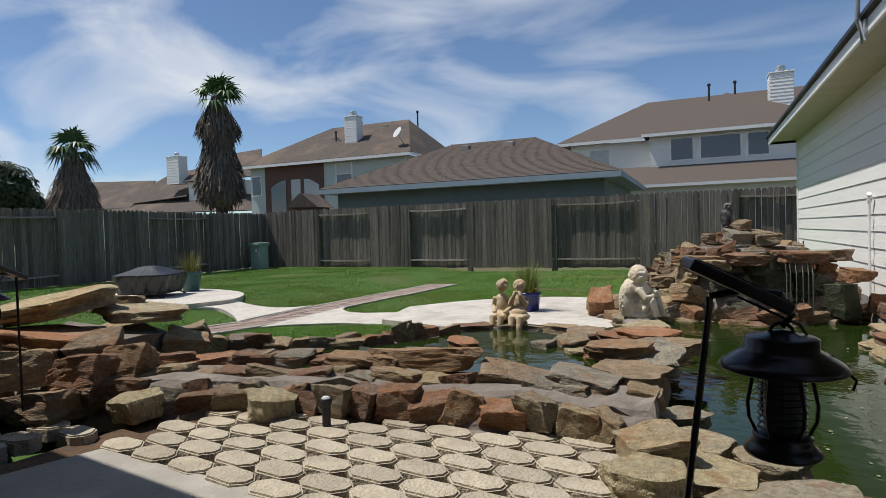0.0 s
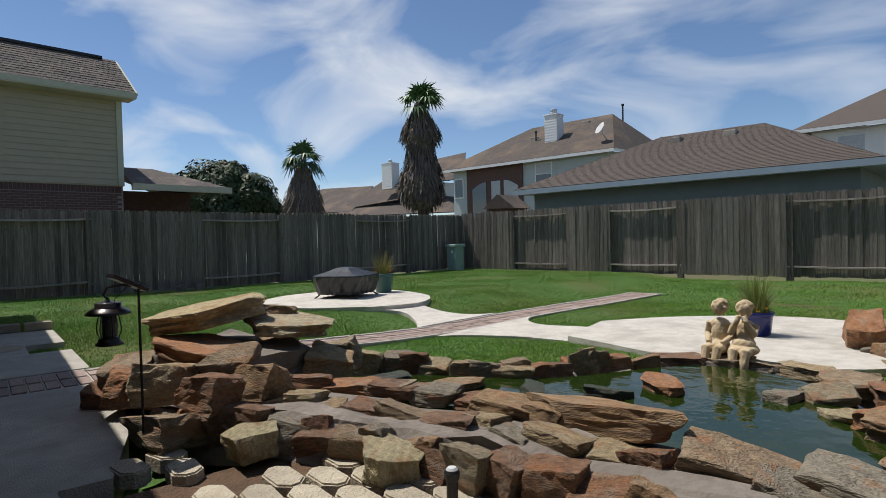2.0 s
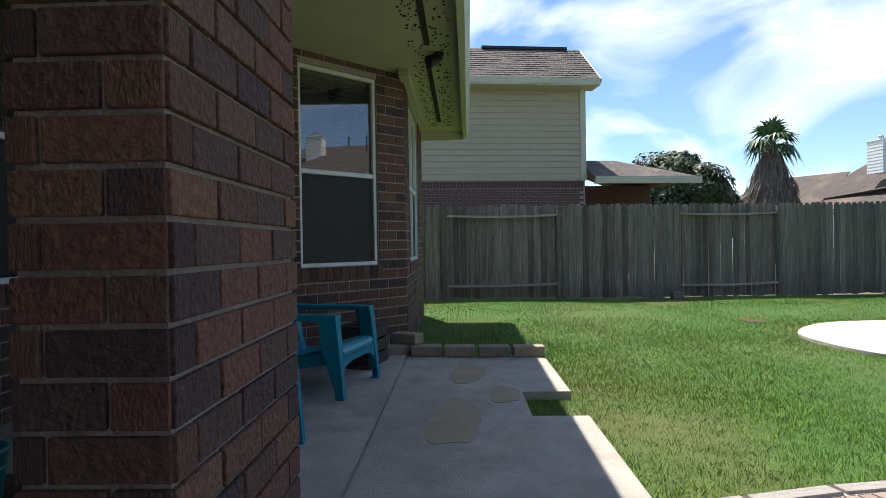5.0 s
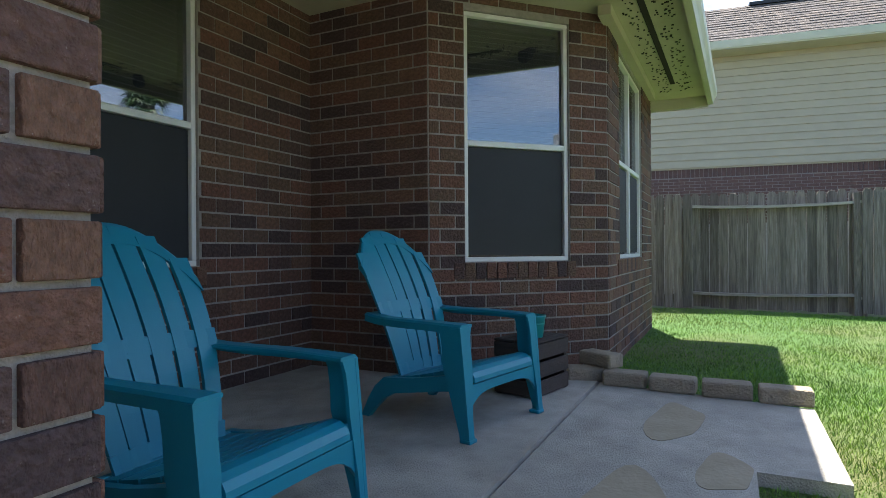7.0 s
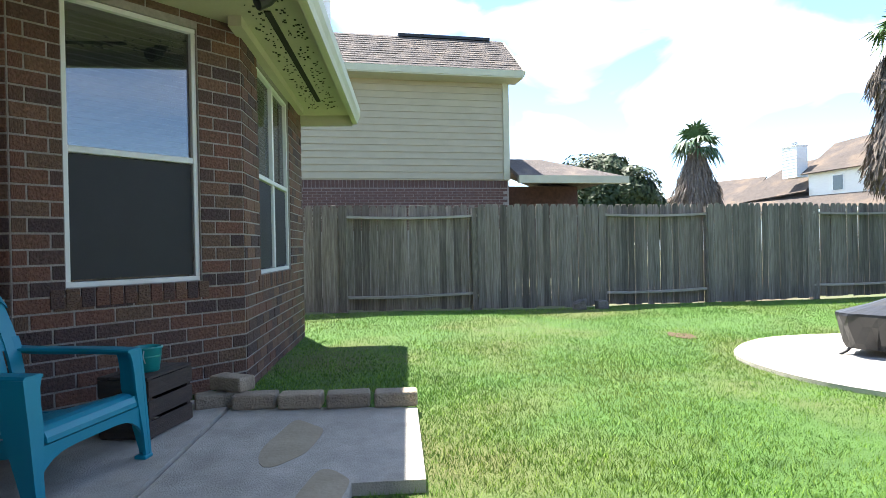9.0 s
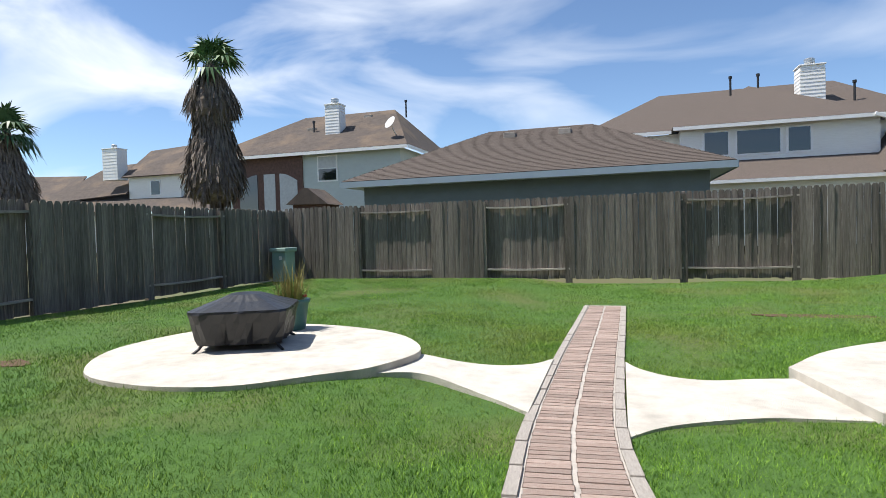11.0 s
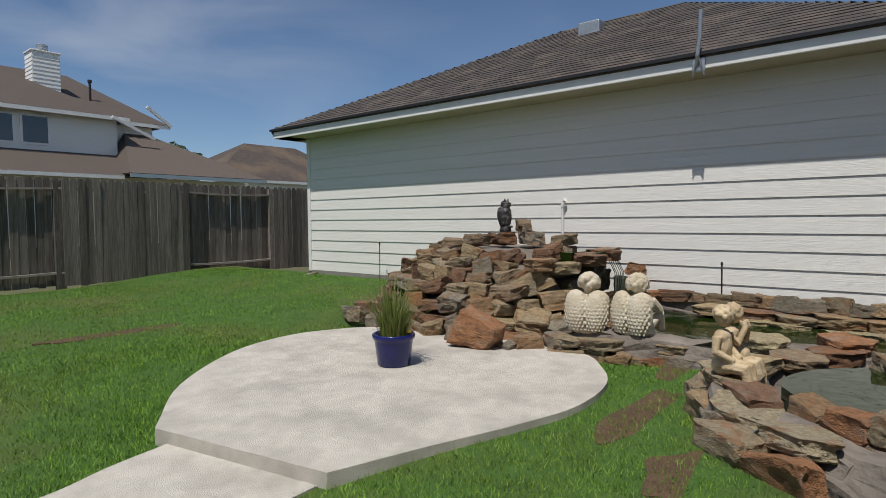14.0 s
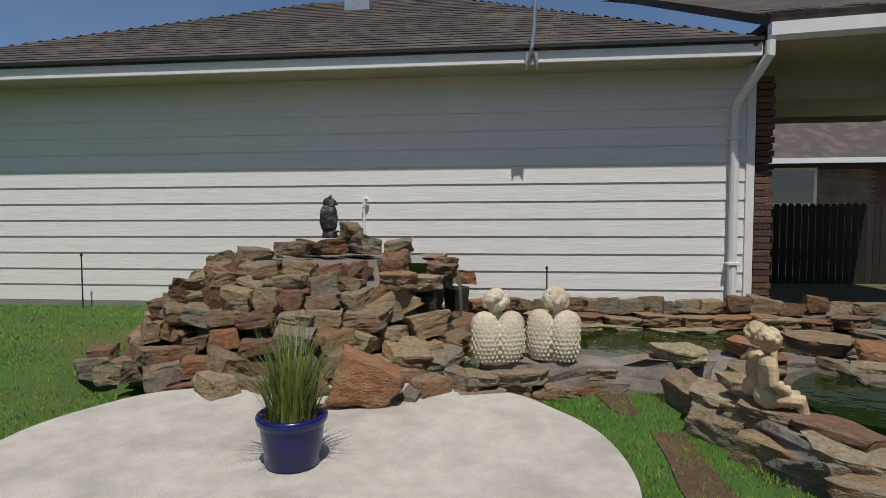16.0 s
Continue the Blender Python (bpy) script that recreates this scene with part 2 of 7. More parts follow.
# ---- plan ----
LAWN = -0.10
HA = radians(7.8)
HC, HS = math.cos(HA), math.sin(HA)


def hp(u, v):
    """The house's own axes: u along the rear wall, v out into the yard."""
    return (-4.60 - u * HC + v * HS, -0.10 + u * HS + v * HC)



def smooth(a, b, x):
    t = np.clip((x - a) / (b - a), 0, 1)
    return t * t * (3 - 2 * t)


def lawn_z(x, y):
    """The lawn falls gently away from the patio and rises again to the garage wall."""
    dip = smooth(1.3, 6, y) * (0.09 + 0.145 * smooth(-7.6, -6.0, x) - 0.055 * smooth(-4.2, -2.4, x))
    return -0.06 - dip - 0.06 * smooth(7, 12, y) + 0.22 * smooth(-1.5, 2.2, x) * smooth(8, 10, y)


def path_z(y):
    return -0.27 * smooth(1.2, 6, y) - 0.06 * smooth(7, 12, y)


def curve_loop(pts, steps=6):
    """A smooth closed outline through a few points."""
    out, k = [], len(pts)
    for i in range(k):
        p0, p1, p2, p3 = [Vector(pts[(i + j - 1) % k]) for j in range(4)]
        for s in range(steps):
            t = s / steps
            q = 0.5 * ((2 * p1) + (p2 - p0) * t + (2 * p0 - 5 * p1 + 4 * p2 - p3) * t * t + (3 * p1 - p0 - 3 * p2 + p3) * t ** 3)
            out.append((q.x, q.y))
    return out


def curve_open(pts, steps=5):
    """A smooth open line through a few points."""
    ends = [(2 * pts[0][0] - pts[1][0], 2 * pts[0][1] - pts[1][1])] + pts + [(2 * pts[-1][0] - pts[-2][0], 2 * pts[-1][1] - pts[-2][1])]
    return curve_loop(ends, steps)[steps:steps * (len(pts)) + 1]


PIT_PAD = curve_loop([(-9.57, 5.30), (-8.70, 5.0), (-7.9, 5.12), (-7.35, 5.6), (-6.98, 6.0), (-6.85, 6.8), (-7.6, 7.7), (-9.0, 8.1), (-10.0, 7.57), (-10.2, 6.3)])
BIG_PAD = curve_open([(-3.28, 5.66), (-2.75, 5.50), (-2.18, 5.31), (-1.64, 5.19), (-1.05, 5.26), (-0.62, 5.50), (-0.28, 5.85), (-0.15, 6.7), (-0.45, 8.1), (-0.9, 8.5), (-1.46, 8.61), (-2.18, 8.37), (-2.99, 7.70), (-3.52, 6.92)])
WALK_R = curve_open([(-4.87, 7.22), (-4.73, 6.93), (-4.47, 6.69), (-4.16, 6.63), (-3.84, 6.74), (-3.50, 6.82)]) + curve_open([(-3.28, 5.72), (-3.60, 5.70), (-3.96, 5.65), (-4.40, 5.46), (-4.67, 5.28), (-4.86, 5.06)])
WALK_L = curve_open([(-5.57, 7.22), (-5.75, 6.95), (-6.10, 6.80), (-6.50, 6.74), (-6.90, 6.85)]) + curve_open([(-7.0, 5.98), (-6.62, 6.12), (-6.22, 5.97), (-5.86, 5.71), (-5.55, 5.42)])
PATH_L = curve_open([(-5.03, 1.24), (-5.31, 3.0), (-5.54, 5.0), (-5.58, 7.0), (-5.57, 9.5), (-5.56, 12.4)])
PATH_R = curve_open([(-4.35, 1.18), (-4.61, 3.0), (-4.85, 5.0), (-4.88, 7.0), (-4.86, 9.5), (-4.84, 12.4)])
PATIO_OUT = [hp(0.70, 0.0), hp(0.70, 1.26), hp(1.84, 1.26), hp(1.84, 0.92), hp(2.42, 0.92), hp(2.42, 1.26), hp(3.63, 1.26), hp(3.82, 0.0)]
PATIO_EAST = [hp(0.0, 0.0), hp(0.0, 1.25), hp(-0.5, 1.3), hp(-1.45, 1.15), hp(-2.05, 0.98), hp(-2.05, 0.78), hp(-2.42, 0.78), hp(-2.5, 1.18), hp(-3.9, 1.25), hp(-5.2, 0.9), hp(-6.6, 0.6), hp(-6.6, 0.0)]
PATIO_IN = [hp(4.0, -0.02), hp(4.2, -3), hp(-13, -3), hp(-13, -0.02)]
POND_RING = curve_loop([(-3.95, 1.45), (-3.2, 0.8), (-2.3, 1.1), (-1.2, 1.4), (0.1, 1.45), (0.55, 0.9), (1.2, 0.3), (2.4, 0.2), (2.45, 3.4), (2.45, 8.6), (1.2, 9.3), (-0.2, 9.2), (-0.5, 8.2), (-0.45, 7.2), (-0.1, 5.9), (0.1, 5.0), (-0.4, 4.62), (-1.5, 4.45), (-2.1, 3.95), (-2.9, 3.0), (-3.8, 2.4)], 4)
BASIN = curve_loop([(0.75, 1.75), (1.2, 1.0), (2.2, 0.9), (2.2, 3.0), (2.2, 5.4), (1.6, 6.6), (0.6, 6.4), (0.35, 5.4), (0.55, 4.0), (0.62, 2.8)], 4)


def inside(x, y, poly):
    c = np.zeros(np.shape(x), bool)
    for (ax, ay), (bx, by) in zip(poly, poly[1:] + poly[:1]):
        if ay != by:
            c ^= ((ay > y) != (by > y)) & (x < (bx - ax) * (y - ay) / (by - ay) + ax)
    return c


# ---- ground and paving ----
ground = part("ground", box(-400, -400, -0.8, 400, 400, -0.42), M_far_ground)
tagged(ground, "flat earth and grass reaching the horizon", "ground", kind="structure")
lawn_bm = bmesh.new()
bmesh.ops.create_grid(lawn_bm, x_segments=90, y_segments=90, size=1.0)
for vtx in lawn_bm.verts:
    vtx.co.x = -5.9 + vtx.co.x * 8.62
    vtx.co.y = 8.3 + vtx.co.y * 8.3
    vtx.co.z = float(lawn_z(vtx.co.x, vtx.co.y)) + 0.012 * noise.noise(vtx.co * 0.8)
    if inside(np.array(vtx.co.x), np.array(vtx.co.y), BASIN):
        vtx.co.z = -0.75
    elif inside(np.array(vtx.co.x), np.array(vtx.co.y), POND_RING) or (vtx.co.y < 1.1 and vtx.co.x > -8.3):
        vtx.co.z -= 0.15
lawn = tagged(part("lawn", lawn_bm, M_lawn_soil, smooth=True), "mown green lawn with dry brown patches", "lawn", kind="structure")

for outline, zt, what in ((PATIO_OUT, 0.0, "grey concrete patio slab, stained and worn"), (PATIO_EAST, 0.0, "grey concrete patio slab beside the pavers"), (PATIO_IN, 0.012, "smooth grey concrete porch slab")):
    tagged(part("patio", prism(outline, -0.3, zt), M_patio), what, "patio", kind="structure")
tagged(part("patio_joint", prism([hp(3.9, 0.0), hp(3.9, -0.02), hp(-6.6, -0.02), hp(-6.6, 0.0)], -0.3, -0.02), M_kerb), "dark joint between the slabs", "joint", kind="structure")
M_sand = mat("sand_stain", (0.37, 0.31, 0.22), (0.30, 0.25, 0.17), scale=6, bump=0.2, rough=0.95)
for u, v, ru, rv in ((3.05, 0.55, 0.36, 0.15), (1.75, 0.45, 0.45, 0.17), (2.35, 0.8, 0.22, 0.12), (-1.0, 0.45, 0.5, 0.16)):
    ring = [hp(u + ru * math.cos(a) * (1 + 0.18 * math.sin(3 * a + u)), v + rv * math.sin(a) * (1 + 0.2 * math.sin(2 * a + v))) for a in [k * math.pi / 14 for k in range(28)]]
    tagged(part("sand_patch", prism(ring, -0.002, 0.003), M_sand), "dried tan sand patch on the patio slab", "stain", kind="structure")
pit_pad = tagged(part("pavement_pad", prism(PIT_PAD, -0.5, -0.10), M_concrete), "round pale concrete pad in the lawn", "pavement", kind="structure")
big_pad = tagged(part("pavement_pad", prism(BIG_PAD, -0.6, -0.18), M_concrete), "curved pale concrete pad beside the rock waterfall", "pavement", kind="structure")
walk_r = tagged(part("pavement_walk", prism(WALK_R, -0.6, -0.255), M_concrete), "curved concrete walk crossing the lawn", "pavement", kind="structure")
walk_l = tagged(part("pavement_walk", prism(WALK_L, -0.6, -0.25), M_concrete), "curved concrete walk crossing the lawn", "pavement", kind="structure")

for vtx in walk_l.data.vertices:
    if vtx.co.z > -0.5:
        vtx.co.z += 0.085 * float(smooth(5.9, 6.9, -vtx.co.x))

# brick path: a mortar bed, two edge strips and two columns of bricks laid across
path_root = thing("brick_path", "straight worn red brick path with mortar edges", "path", kind="structure")


def along(line, y):
    for (x0, y0), (x1, y1) in zip(line, line[1:]):
        if y <= y1 or (x1, y1) == line[-1]:
            return x0 + (x1 - x0) * (y - y0) / (y1 - y0)


bed = bmesh.new()
rings = []
for k in range(24):
    y = 1.22 + (12.1 - 1.22) * k / 23
    a, b = along(PATH_L, y), along(PATH_R, y)
    rings.append([(a, y, path_z(y) - 0.006), (b, y, path_z(y) - 0.006), (b, y, path_z(y) - 0.3), (a, y, path_z(y) - 0.3)])
add_hull(bed, rings)
bmesh.ops.recalc_face_normals(bed, faces=bed.faces)
part("mortar_bed", bed, M_kerb, path_root)
path_brick = mesh_of(box(-0.5, -0.5, -0.02, 0.5, 0.5, 0.0, 0.02), "brick")
path_brick.materials.append(M_pathbrick)
kerb_mesh = mesh_of(box(-0.5, -0.5, -0.03, 0.5, 0.5, 0.0, 0.03), "edge_stone")
kerb_mesh.materials.append(M_kerb)
rng = random.Random(12)
y = 1.27
while y < 12.06:
    a, b = along(PATH_L, y), along(PATH_R, y)
    dz = path_z(y)
    slope = math.degrees(math.atan((path_z(y + 0.1) - path_z(y - 0.1)) / 0.2))
    turn = -math.degrees(math.atan((along(PATH_L, y + 0.1) - along(PATH_L, y)) / 0.1))
    mid = (a + b) / 2 + rng.uniform(-0.004, 0.004)
    for x0, x1 in ((a + 0.085, mid - 0.012), (mid + 0.012, b - 0.085)):
        part("brick", path_brick, None, path_root).matrix_basis = pose((x0 + x1) / 2, y, dz + rng.uniform(-0.003, 0.002), slope, rng.uniform(-0.6, 0.6), turn + rng.uniform(-1.2, 1.2)) @ Matrix.Diagonal((x1 - x0 - rng.uniform(0, 0.01), 0.066, 1, 1))
    y += 0.0755
y = 1.4
while y < 11.9:
    for line, o in ((PATH_L, 0.035), (PATH_R, -0.035)):
        part("edge_stone", kerb_mesh, None, path_root).matrix_basis = pose(along(line, y) + o, y, path_z(y) + 0.006 + rng.uniform(-0.003, 0.003), math.degrees(math.atan((path_z(y + 0.1) - path_z(y - 0.1)) / 0.2)), 0, -math.degrees(math.atan((along(line, y + 0.2) - along(line, y - 0.2)) / 0.4)) + rng.uniform(-1, 1)) @ Matrix.Diagonal((0.075, 0.44, 1, 1))
    y += 0.45
# brick band across the patio
band = thing("brick_band", "brick band set across the concrete patio", "path", kind="structure")
part("mortar_bed", prism([hp(0.0, 0.0), hp(0.70, 0.0), hp(0.70, 1.3), hp(0.0, 1.3)], -0.3, -0.008), M_kerb, band)
v = 0.06
while v < 1.28:
    for k, u in enumerate((0.20, 0.50)):
        c = hp(u, v)
        part("brick", path_brick, None, band).matrix_basis = pose(c[0], c[1], 0.002 + rng.uniform(-0.003, 0.001), 0, 0, -7.8 + rng.uniform(-1, 1)) @ Matrix.Diagonal((0.27, 0.085, 1, 1))
    v += 0.10


# ---- fences ----
picket_meshes = []
for k in range(10):
    rng = random.Random(40 + k)
    w, h, c = 0.1355 + rng.uniform(-0.003, 0.002), 1.0, 0.028
    bm = bmesh.new()
    pts = [(-w / 2, 0), (w / 2, 0), (w / 2, h - c), (w / 2 - c, h), (-w / 2 + c, h), (-w / 2, h - c)]
    lo = [bm.verts.new((x, -0.008, z)) for x, z in pts]
    hi = [bm.verts.new((x, 0.008, z + rng.uniform(-0.004, 0.004))) for x, z in pts]
    bm.faces.new(lo)
    bm.faces.new(hi[::-1])
    for i in range(6):
        bm.faces.new((lo[i], hi[i], hi[(i + 1) % 6], lo[(i + 1) % 6]))
    me = mesh_of(bm, "picket")
    me.materials.append(M_fence)
    picket_meshes.append(me)


def fence(label, p0, p1, side, bays, ztop, zbase, seed, gap=0.0):
    """A board fence from p0 to p1. bays: stretches (from, to) along it where the boards stand on the far side and the rails show."""
    rng = random.Random(seed)
    p0, p1 = Vector(p0), Vector(p1)
    d = (p1 - p0)
    length = d.length
    ang = math.degrees(math.atan2(d.y, d.x))
    root = thing("fence", label, "fence", p0.x, p0.y, 0, ang, kind="structure")
    s, i = 0.07, 0
    while s < length:
        inset = any(a < s < b for a, b in bays)
        zt = ztop + rng.uniform(-0.012, 0.012)
        zb = zbase(s) + rng.uniform(-0.015, 0.02)
        ob = part("picket", picket_meshes[rng.randrange(10)], None, root)
        off = (0.135 if inset else 0.0) * side + rng.uniform(-0.004, 0.004)
        ob.matrix_basis = pose(s, off, zb, rng.uniform(-0.5, 0.5), rng.uniform(-0.35, 0.35), rng.uniform(-2, 2)) @ Matrix.Diagonal((1, 1, zt - zb, 1))
        s += 0.141 + rng.uniform(-0.003, 0.004)
        i += 1
    stops = [0.0] + [x for b in bays for x in b] + [length]
    for a, b in zip(stops, stops[1:]):
        if b - a < 0.4:
            continue
        inset = (a, b) in bays
        for z, sag in ((ztop - 0.20, 0.035), (zbase((a + b) / 2) + 0.27, 0.025)):
            bm = bmesh.new()
            rings = []
            for k in range(9):
                q = k / 8
                zz = z - sag * 4 * q * (1 - q) + rng.uniform(-0.003, 0.003)
                y0 = (0.02 if inset else 0.012) * side
                y1 = y0 + 0.085 * side
                rings.append([(a + (b - a) * q, y0, zz - 0.022), (a + (b - a) * q, y1, zz - 0.022), (a + (b - a) * q, y1, zz + 0.022), (a + (b - a) * q, y0, zz + 0.022)])
            add_hull(bm, rings)
            bmesh.ops.recalc_face_normals(bm, faces=bm.faces)
            part("rail", bm, M_rail, root)
    for a, b in bays:
        for x in (a, b):
            part("post", box(x - 0.085, 0.014 * side, zbase(x) - 0.3, x + 0.085, 0.105 * side, ztop - 0.06), M_fence, root)
    return root


# back fence along x, left fence along y
fence("weathered grey board fence across the back of the yard", (-14.57, 16.59), (9.4, 16.59), 1,
      [(2.38, 4.70), (6.09, 8.34), (11.11, 13.56), (16.1, 18.4)], 1.90, lambda s: -0.24, 3)
fence("weathered grey board fence along the neighbour's yard", (-14.57, -1.6), (-14.57, 16.6), 1,
      [(3.05, 5.5), (8.02, 10.4), (12.94, 15.38)], 1.83, lambda s: -0.03 - 0.018 * max(0, min(s - 2, 8)), 5)


# ---- houses ----
def wall_face(bm, a, b, z0, z1, thick, holes=()):
    """An upright wall from a to b with openings (s0, s1, z0, z1), built round them; thick runs to the right of a->b."""
    a, b = Vector(a), Vector(b)
    d = b - a
    ln = d.length
    d.normalize()
    nrm = Vector((d.y, -d.x))
    m = Matrix(((d.x, nrm.x, 0, a.x), (d.y, nrm.y, 0, a.y), (0, 0, 1, 0), (0, 0, 0, 1)))
    xs = sorted({0.0, ln, *[h[0] for h in holes], *[h[1] for h in holes]})
    for x0, x1 in zip(xs, xs[1:]):
        zs = [(z0, z1)]
        for h in holes:
            if h[0] <= x0 + 1e-6 and h[1] >= x1 - 1e-6:
                zs = [q for p, r in zs for q in ((p, min(r, h[2])), (max(p, h[3]), r)) if q[1] - q[0] > 1e-4]
        for p, r in zs:
            add_box(bm, x0, 0, p, x1, thick, r, m=m)
    return m


def lap_siding(bm, a, b, z0, z1, step, out=0.02, gaps=()):
    """Lap boards proud of a wall, each leaning out at its foot; the outside is to the left of a->b."""
    a, b = Vector(a), Vector(b)
    d = (b - a)
    ln = d.length
    d.normalize()
    nl = Vector((-d.y, d.x))
    z = z0
    while z < z1 - 0.01:
        zt = min(z + step + 0.012, z1)
        spans = [(0.0, ln)]
        for s0, s1, g0, g1 in gaps:
            if zt > g0 and z < g1:
                spans = [q for p, r in spans for q in ((p, min(r, s0)), (max(p, s1), r)) if q[1] - q[0] > 0.01]
        for s0, s1 in spans:
            p, q = a + d * s0, a + d * s1
            ring = []
            for base in (p, q):
                ring.append([(*(base + nl * 0.001), z), (*(base + nl * (out + 0.006)), z), (*(base + nl * 0.004), zt), (*(base + nl * 0.001), zt)])
            add_hull(bm, ring)
        z += step
    bmesh.ops.recalc_face_normals(bm, faces=bm.faces)
    return bm


def lap_boards(parent, a, b, z0, z1, step, material, out=0.010):
    """Each lap board a piece of its own."""
    z = z0
    while z < z1 - 0.02:
        part("lap_board", lap_siding(bmesh.new(), a, b, z, min(z + step, z1), step, out), material, parent)
        z += step


def shingle_roof(name, parent, faces, step=0.145, tab=0.30, thick=0.012, detail=True, material=None):
    """Roof planes. faces: outlines [eave start, eave end, ridge points...]; courses of tabs are laid along each eave."""
    material = material or M_shingle
    for pts in faces:
        pts = [Vector(p) for p in pts]
        n = (pts[1] - pts[0]).cross(pts[-1] - pts[0]).normalized()
        if n.z < 0:
            n = -n
        e = (pts[1] - pts[0]).normalized()
        up = n.cross(e)
        if up.z < 0:
            up = -up
        bm = bmesh.new()
        lo = [bm.verts.new(p - n * 0.10) for p in pts]
        hi = [bm.verts.new(p) for p in pts]
        bm.faces.new(hi)
        bm.faces.new(lo[::-1])
        for i in range(len(pts)):
            j = (i + 1) % len(pts)
            bm.faces.new((lo[i], lo[j], hi[j], hi[i]))
        if detail:
            flat = [((p - pts[0]).dot(e), (p - pts[0]).dot(up)) for p in pts]
            vmax = max(f[1] for f in flat)
            rng = random.Random(int(abs(pts[0].x * 100)))
            v = 0.0
            while v < vmax - 0.05:
                vm = v + step * 0.5
                xs = []
                for (x0, y0), (x1, y1) in zip(flat, flat[1:] + flat[:1]):
                    if (y0 - vm) * (y1 - vm) < 0:
                        xs.append(x0 + (x1 - x0) * (vm - y0) / (y1 - y0))
                if len(xs) >= 2:
                    x, x1 = min(xs), max(xs)
                    while x < x1 - 0.02:
                        w = min(tab * rng.uniform(0.5, 1.4), x1 - x)
                        t = thick * rng.choice((0.6, 1.0, 1.3))
                        q = [pts[0] + e * (x + 0.001) + up * (v - 0.01), pts[0] + e * (x + w - 0.001) + up * (v - 0.01), pts[0] + e * (x + w - 0.001) + up * (v + step), pts[0] + e * (x + 0.001) + up * (v + step)]
                        a = [bm.verts.new(q[0] + n * (t + 0.006)), bm.verts.new(q[1] + n * (t + 0.006)), bm.verts.new(q[2] + n * 0.003), bm.verts.new(q[3] + n * 0.003)]
                        b2 = [bm.verts.new(q[0]), bm.verts.new(q[1])]
                        bm.faces.new(a)
                        bm.faces.new((b2[0], b2[1], a[1], a[0]))
                        x += w
                v += step
        part(name, bm, material, parent)


def house_window(parent, m, w, h, frame_mat, blind=False, sash=0.5, depth=0.06, mullions=0, name="window"):
    """A sash window whose lower left outer corner is at m, x along the wall, y into it."""
    root = part(name, box(0, 0, 0, w, 0.03, 0.045), frame_mat, parent)
    root.matrix_basis = m
    bars = [(0, 0.045, 0.045, h), (w - 0.045, 0.045, w, h), (0.045, h - 0.045, w - 0.045, h)]
    bars += [(0.045, h * sash - 0.025, w - 0.045, h * sash + 0.025)]
    for k in range(mullions):
        x = w * (k + 1) / (mullions + 1)
        bars.append((x - 0.03, 0.045, x + 0.03, h * sash - 0.025))
        bars.append((x - 0.03, h * sash + 0.025, x + 0.03, h - 0.045))
    for x0, z0, x1, z1 in bars:
        part("frame_bar", box(x0, -0.012, z0, x1, depth, z1, 0.006), frame_mat, root)
    for z0, z1, dy in ((0.045, h * sash, 0.03), (h * sash, h - 0.045, 0.015)):
        part("pane", box(0.045, dy, z0, w - 0.045, dy + 0.006, z1), M_glass, root)
    return root


# neighbours
M_pale_siding = mat("pale_green_siding", (0.50, 0.55, 0.53), (0.46, 0.50, 0.49), scale=2, bump=0.1, rough=0.7)
M_blue_trim = mat("blue_grey_trim", (0.34, 0.42, 0.47), (0.30, 0.38, 0.42), scale=3, bump=0.05, rough=0.6)
M_grey_siding = mat("grey_green_siding", (0.20, 0.24, 0.23), (0.17, 0.20, 0.195), scale=2, bump=0.1, rough=0.8)
M_far_brick = mat("far_brick", (0.15, 0.085, 0.068), (0.09, 0.052, 0.045), scale=9, bump=0.3, vary=0.1, rough=0.95)
M_shingle_tan = mat("shingle_tan", (0.13, 0.103, 0.086), (0.08, 0.064, 0.055), scale=14, bump=0.8, bump_scale=60, vary=0.2, stain=(0.12, 0.092, 0.08), stain_scale=2.5, stain_amount=0.35, stretch=(1, 1, 1), rough=0.95)
M_shingle_brown = mat("shingle_brown", (0.098, 0.078, 0.065), (0.058, 0.046, 0.040), scale=3, bump=0.7, bump_scale=50, stain=(0.2, 0.14, 0.09), stain_scale=0.4, stain_amount=0.5, rough=0.95)
M_dark_metal = mat("dark_metal", (0.03, 0.03, 0.033), (0.02, 0.02, 0.022), rough=0.5, metal=0.3, bump=0.05)
M_galv = mat("galvanised", (0.5, 0.52, 0.53), (0.4, 0.41, 0.42), rough=0.4, metal=0.8, bump=0.05)
M_curtain = mat("pale_blind", (0.55, 0.56, 0.56), (0.45, 0.46, 0.47), rough=0.8, bump=0.05)


def pipe_vent(parent, x, y, z, h=0.7, r=0.06):
    part("vent_pipe", lathe([(r, -0.4), (r, h - 0.15), (r * 1.7, h - 0.14), (r * 1.7, h), (r * 0.6, h)], 10, x, y), M_dark_metal, parent).location.z = z


def box_vent(parent, x, y, z, w=0.45):
    bm = box(x - w / 2, y - 0.2, z - 0.2, x + w / 2, y + 0.25, z + 0.10, 0.02)
    part("roof_vent", bm, M_rail, parent)


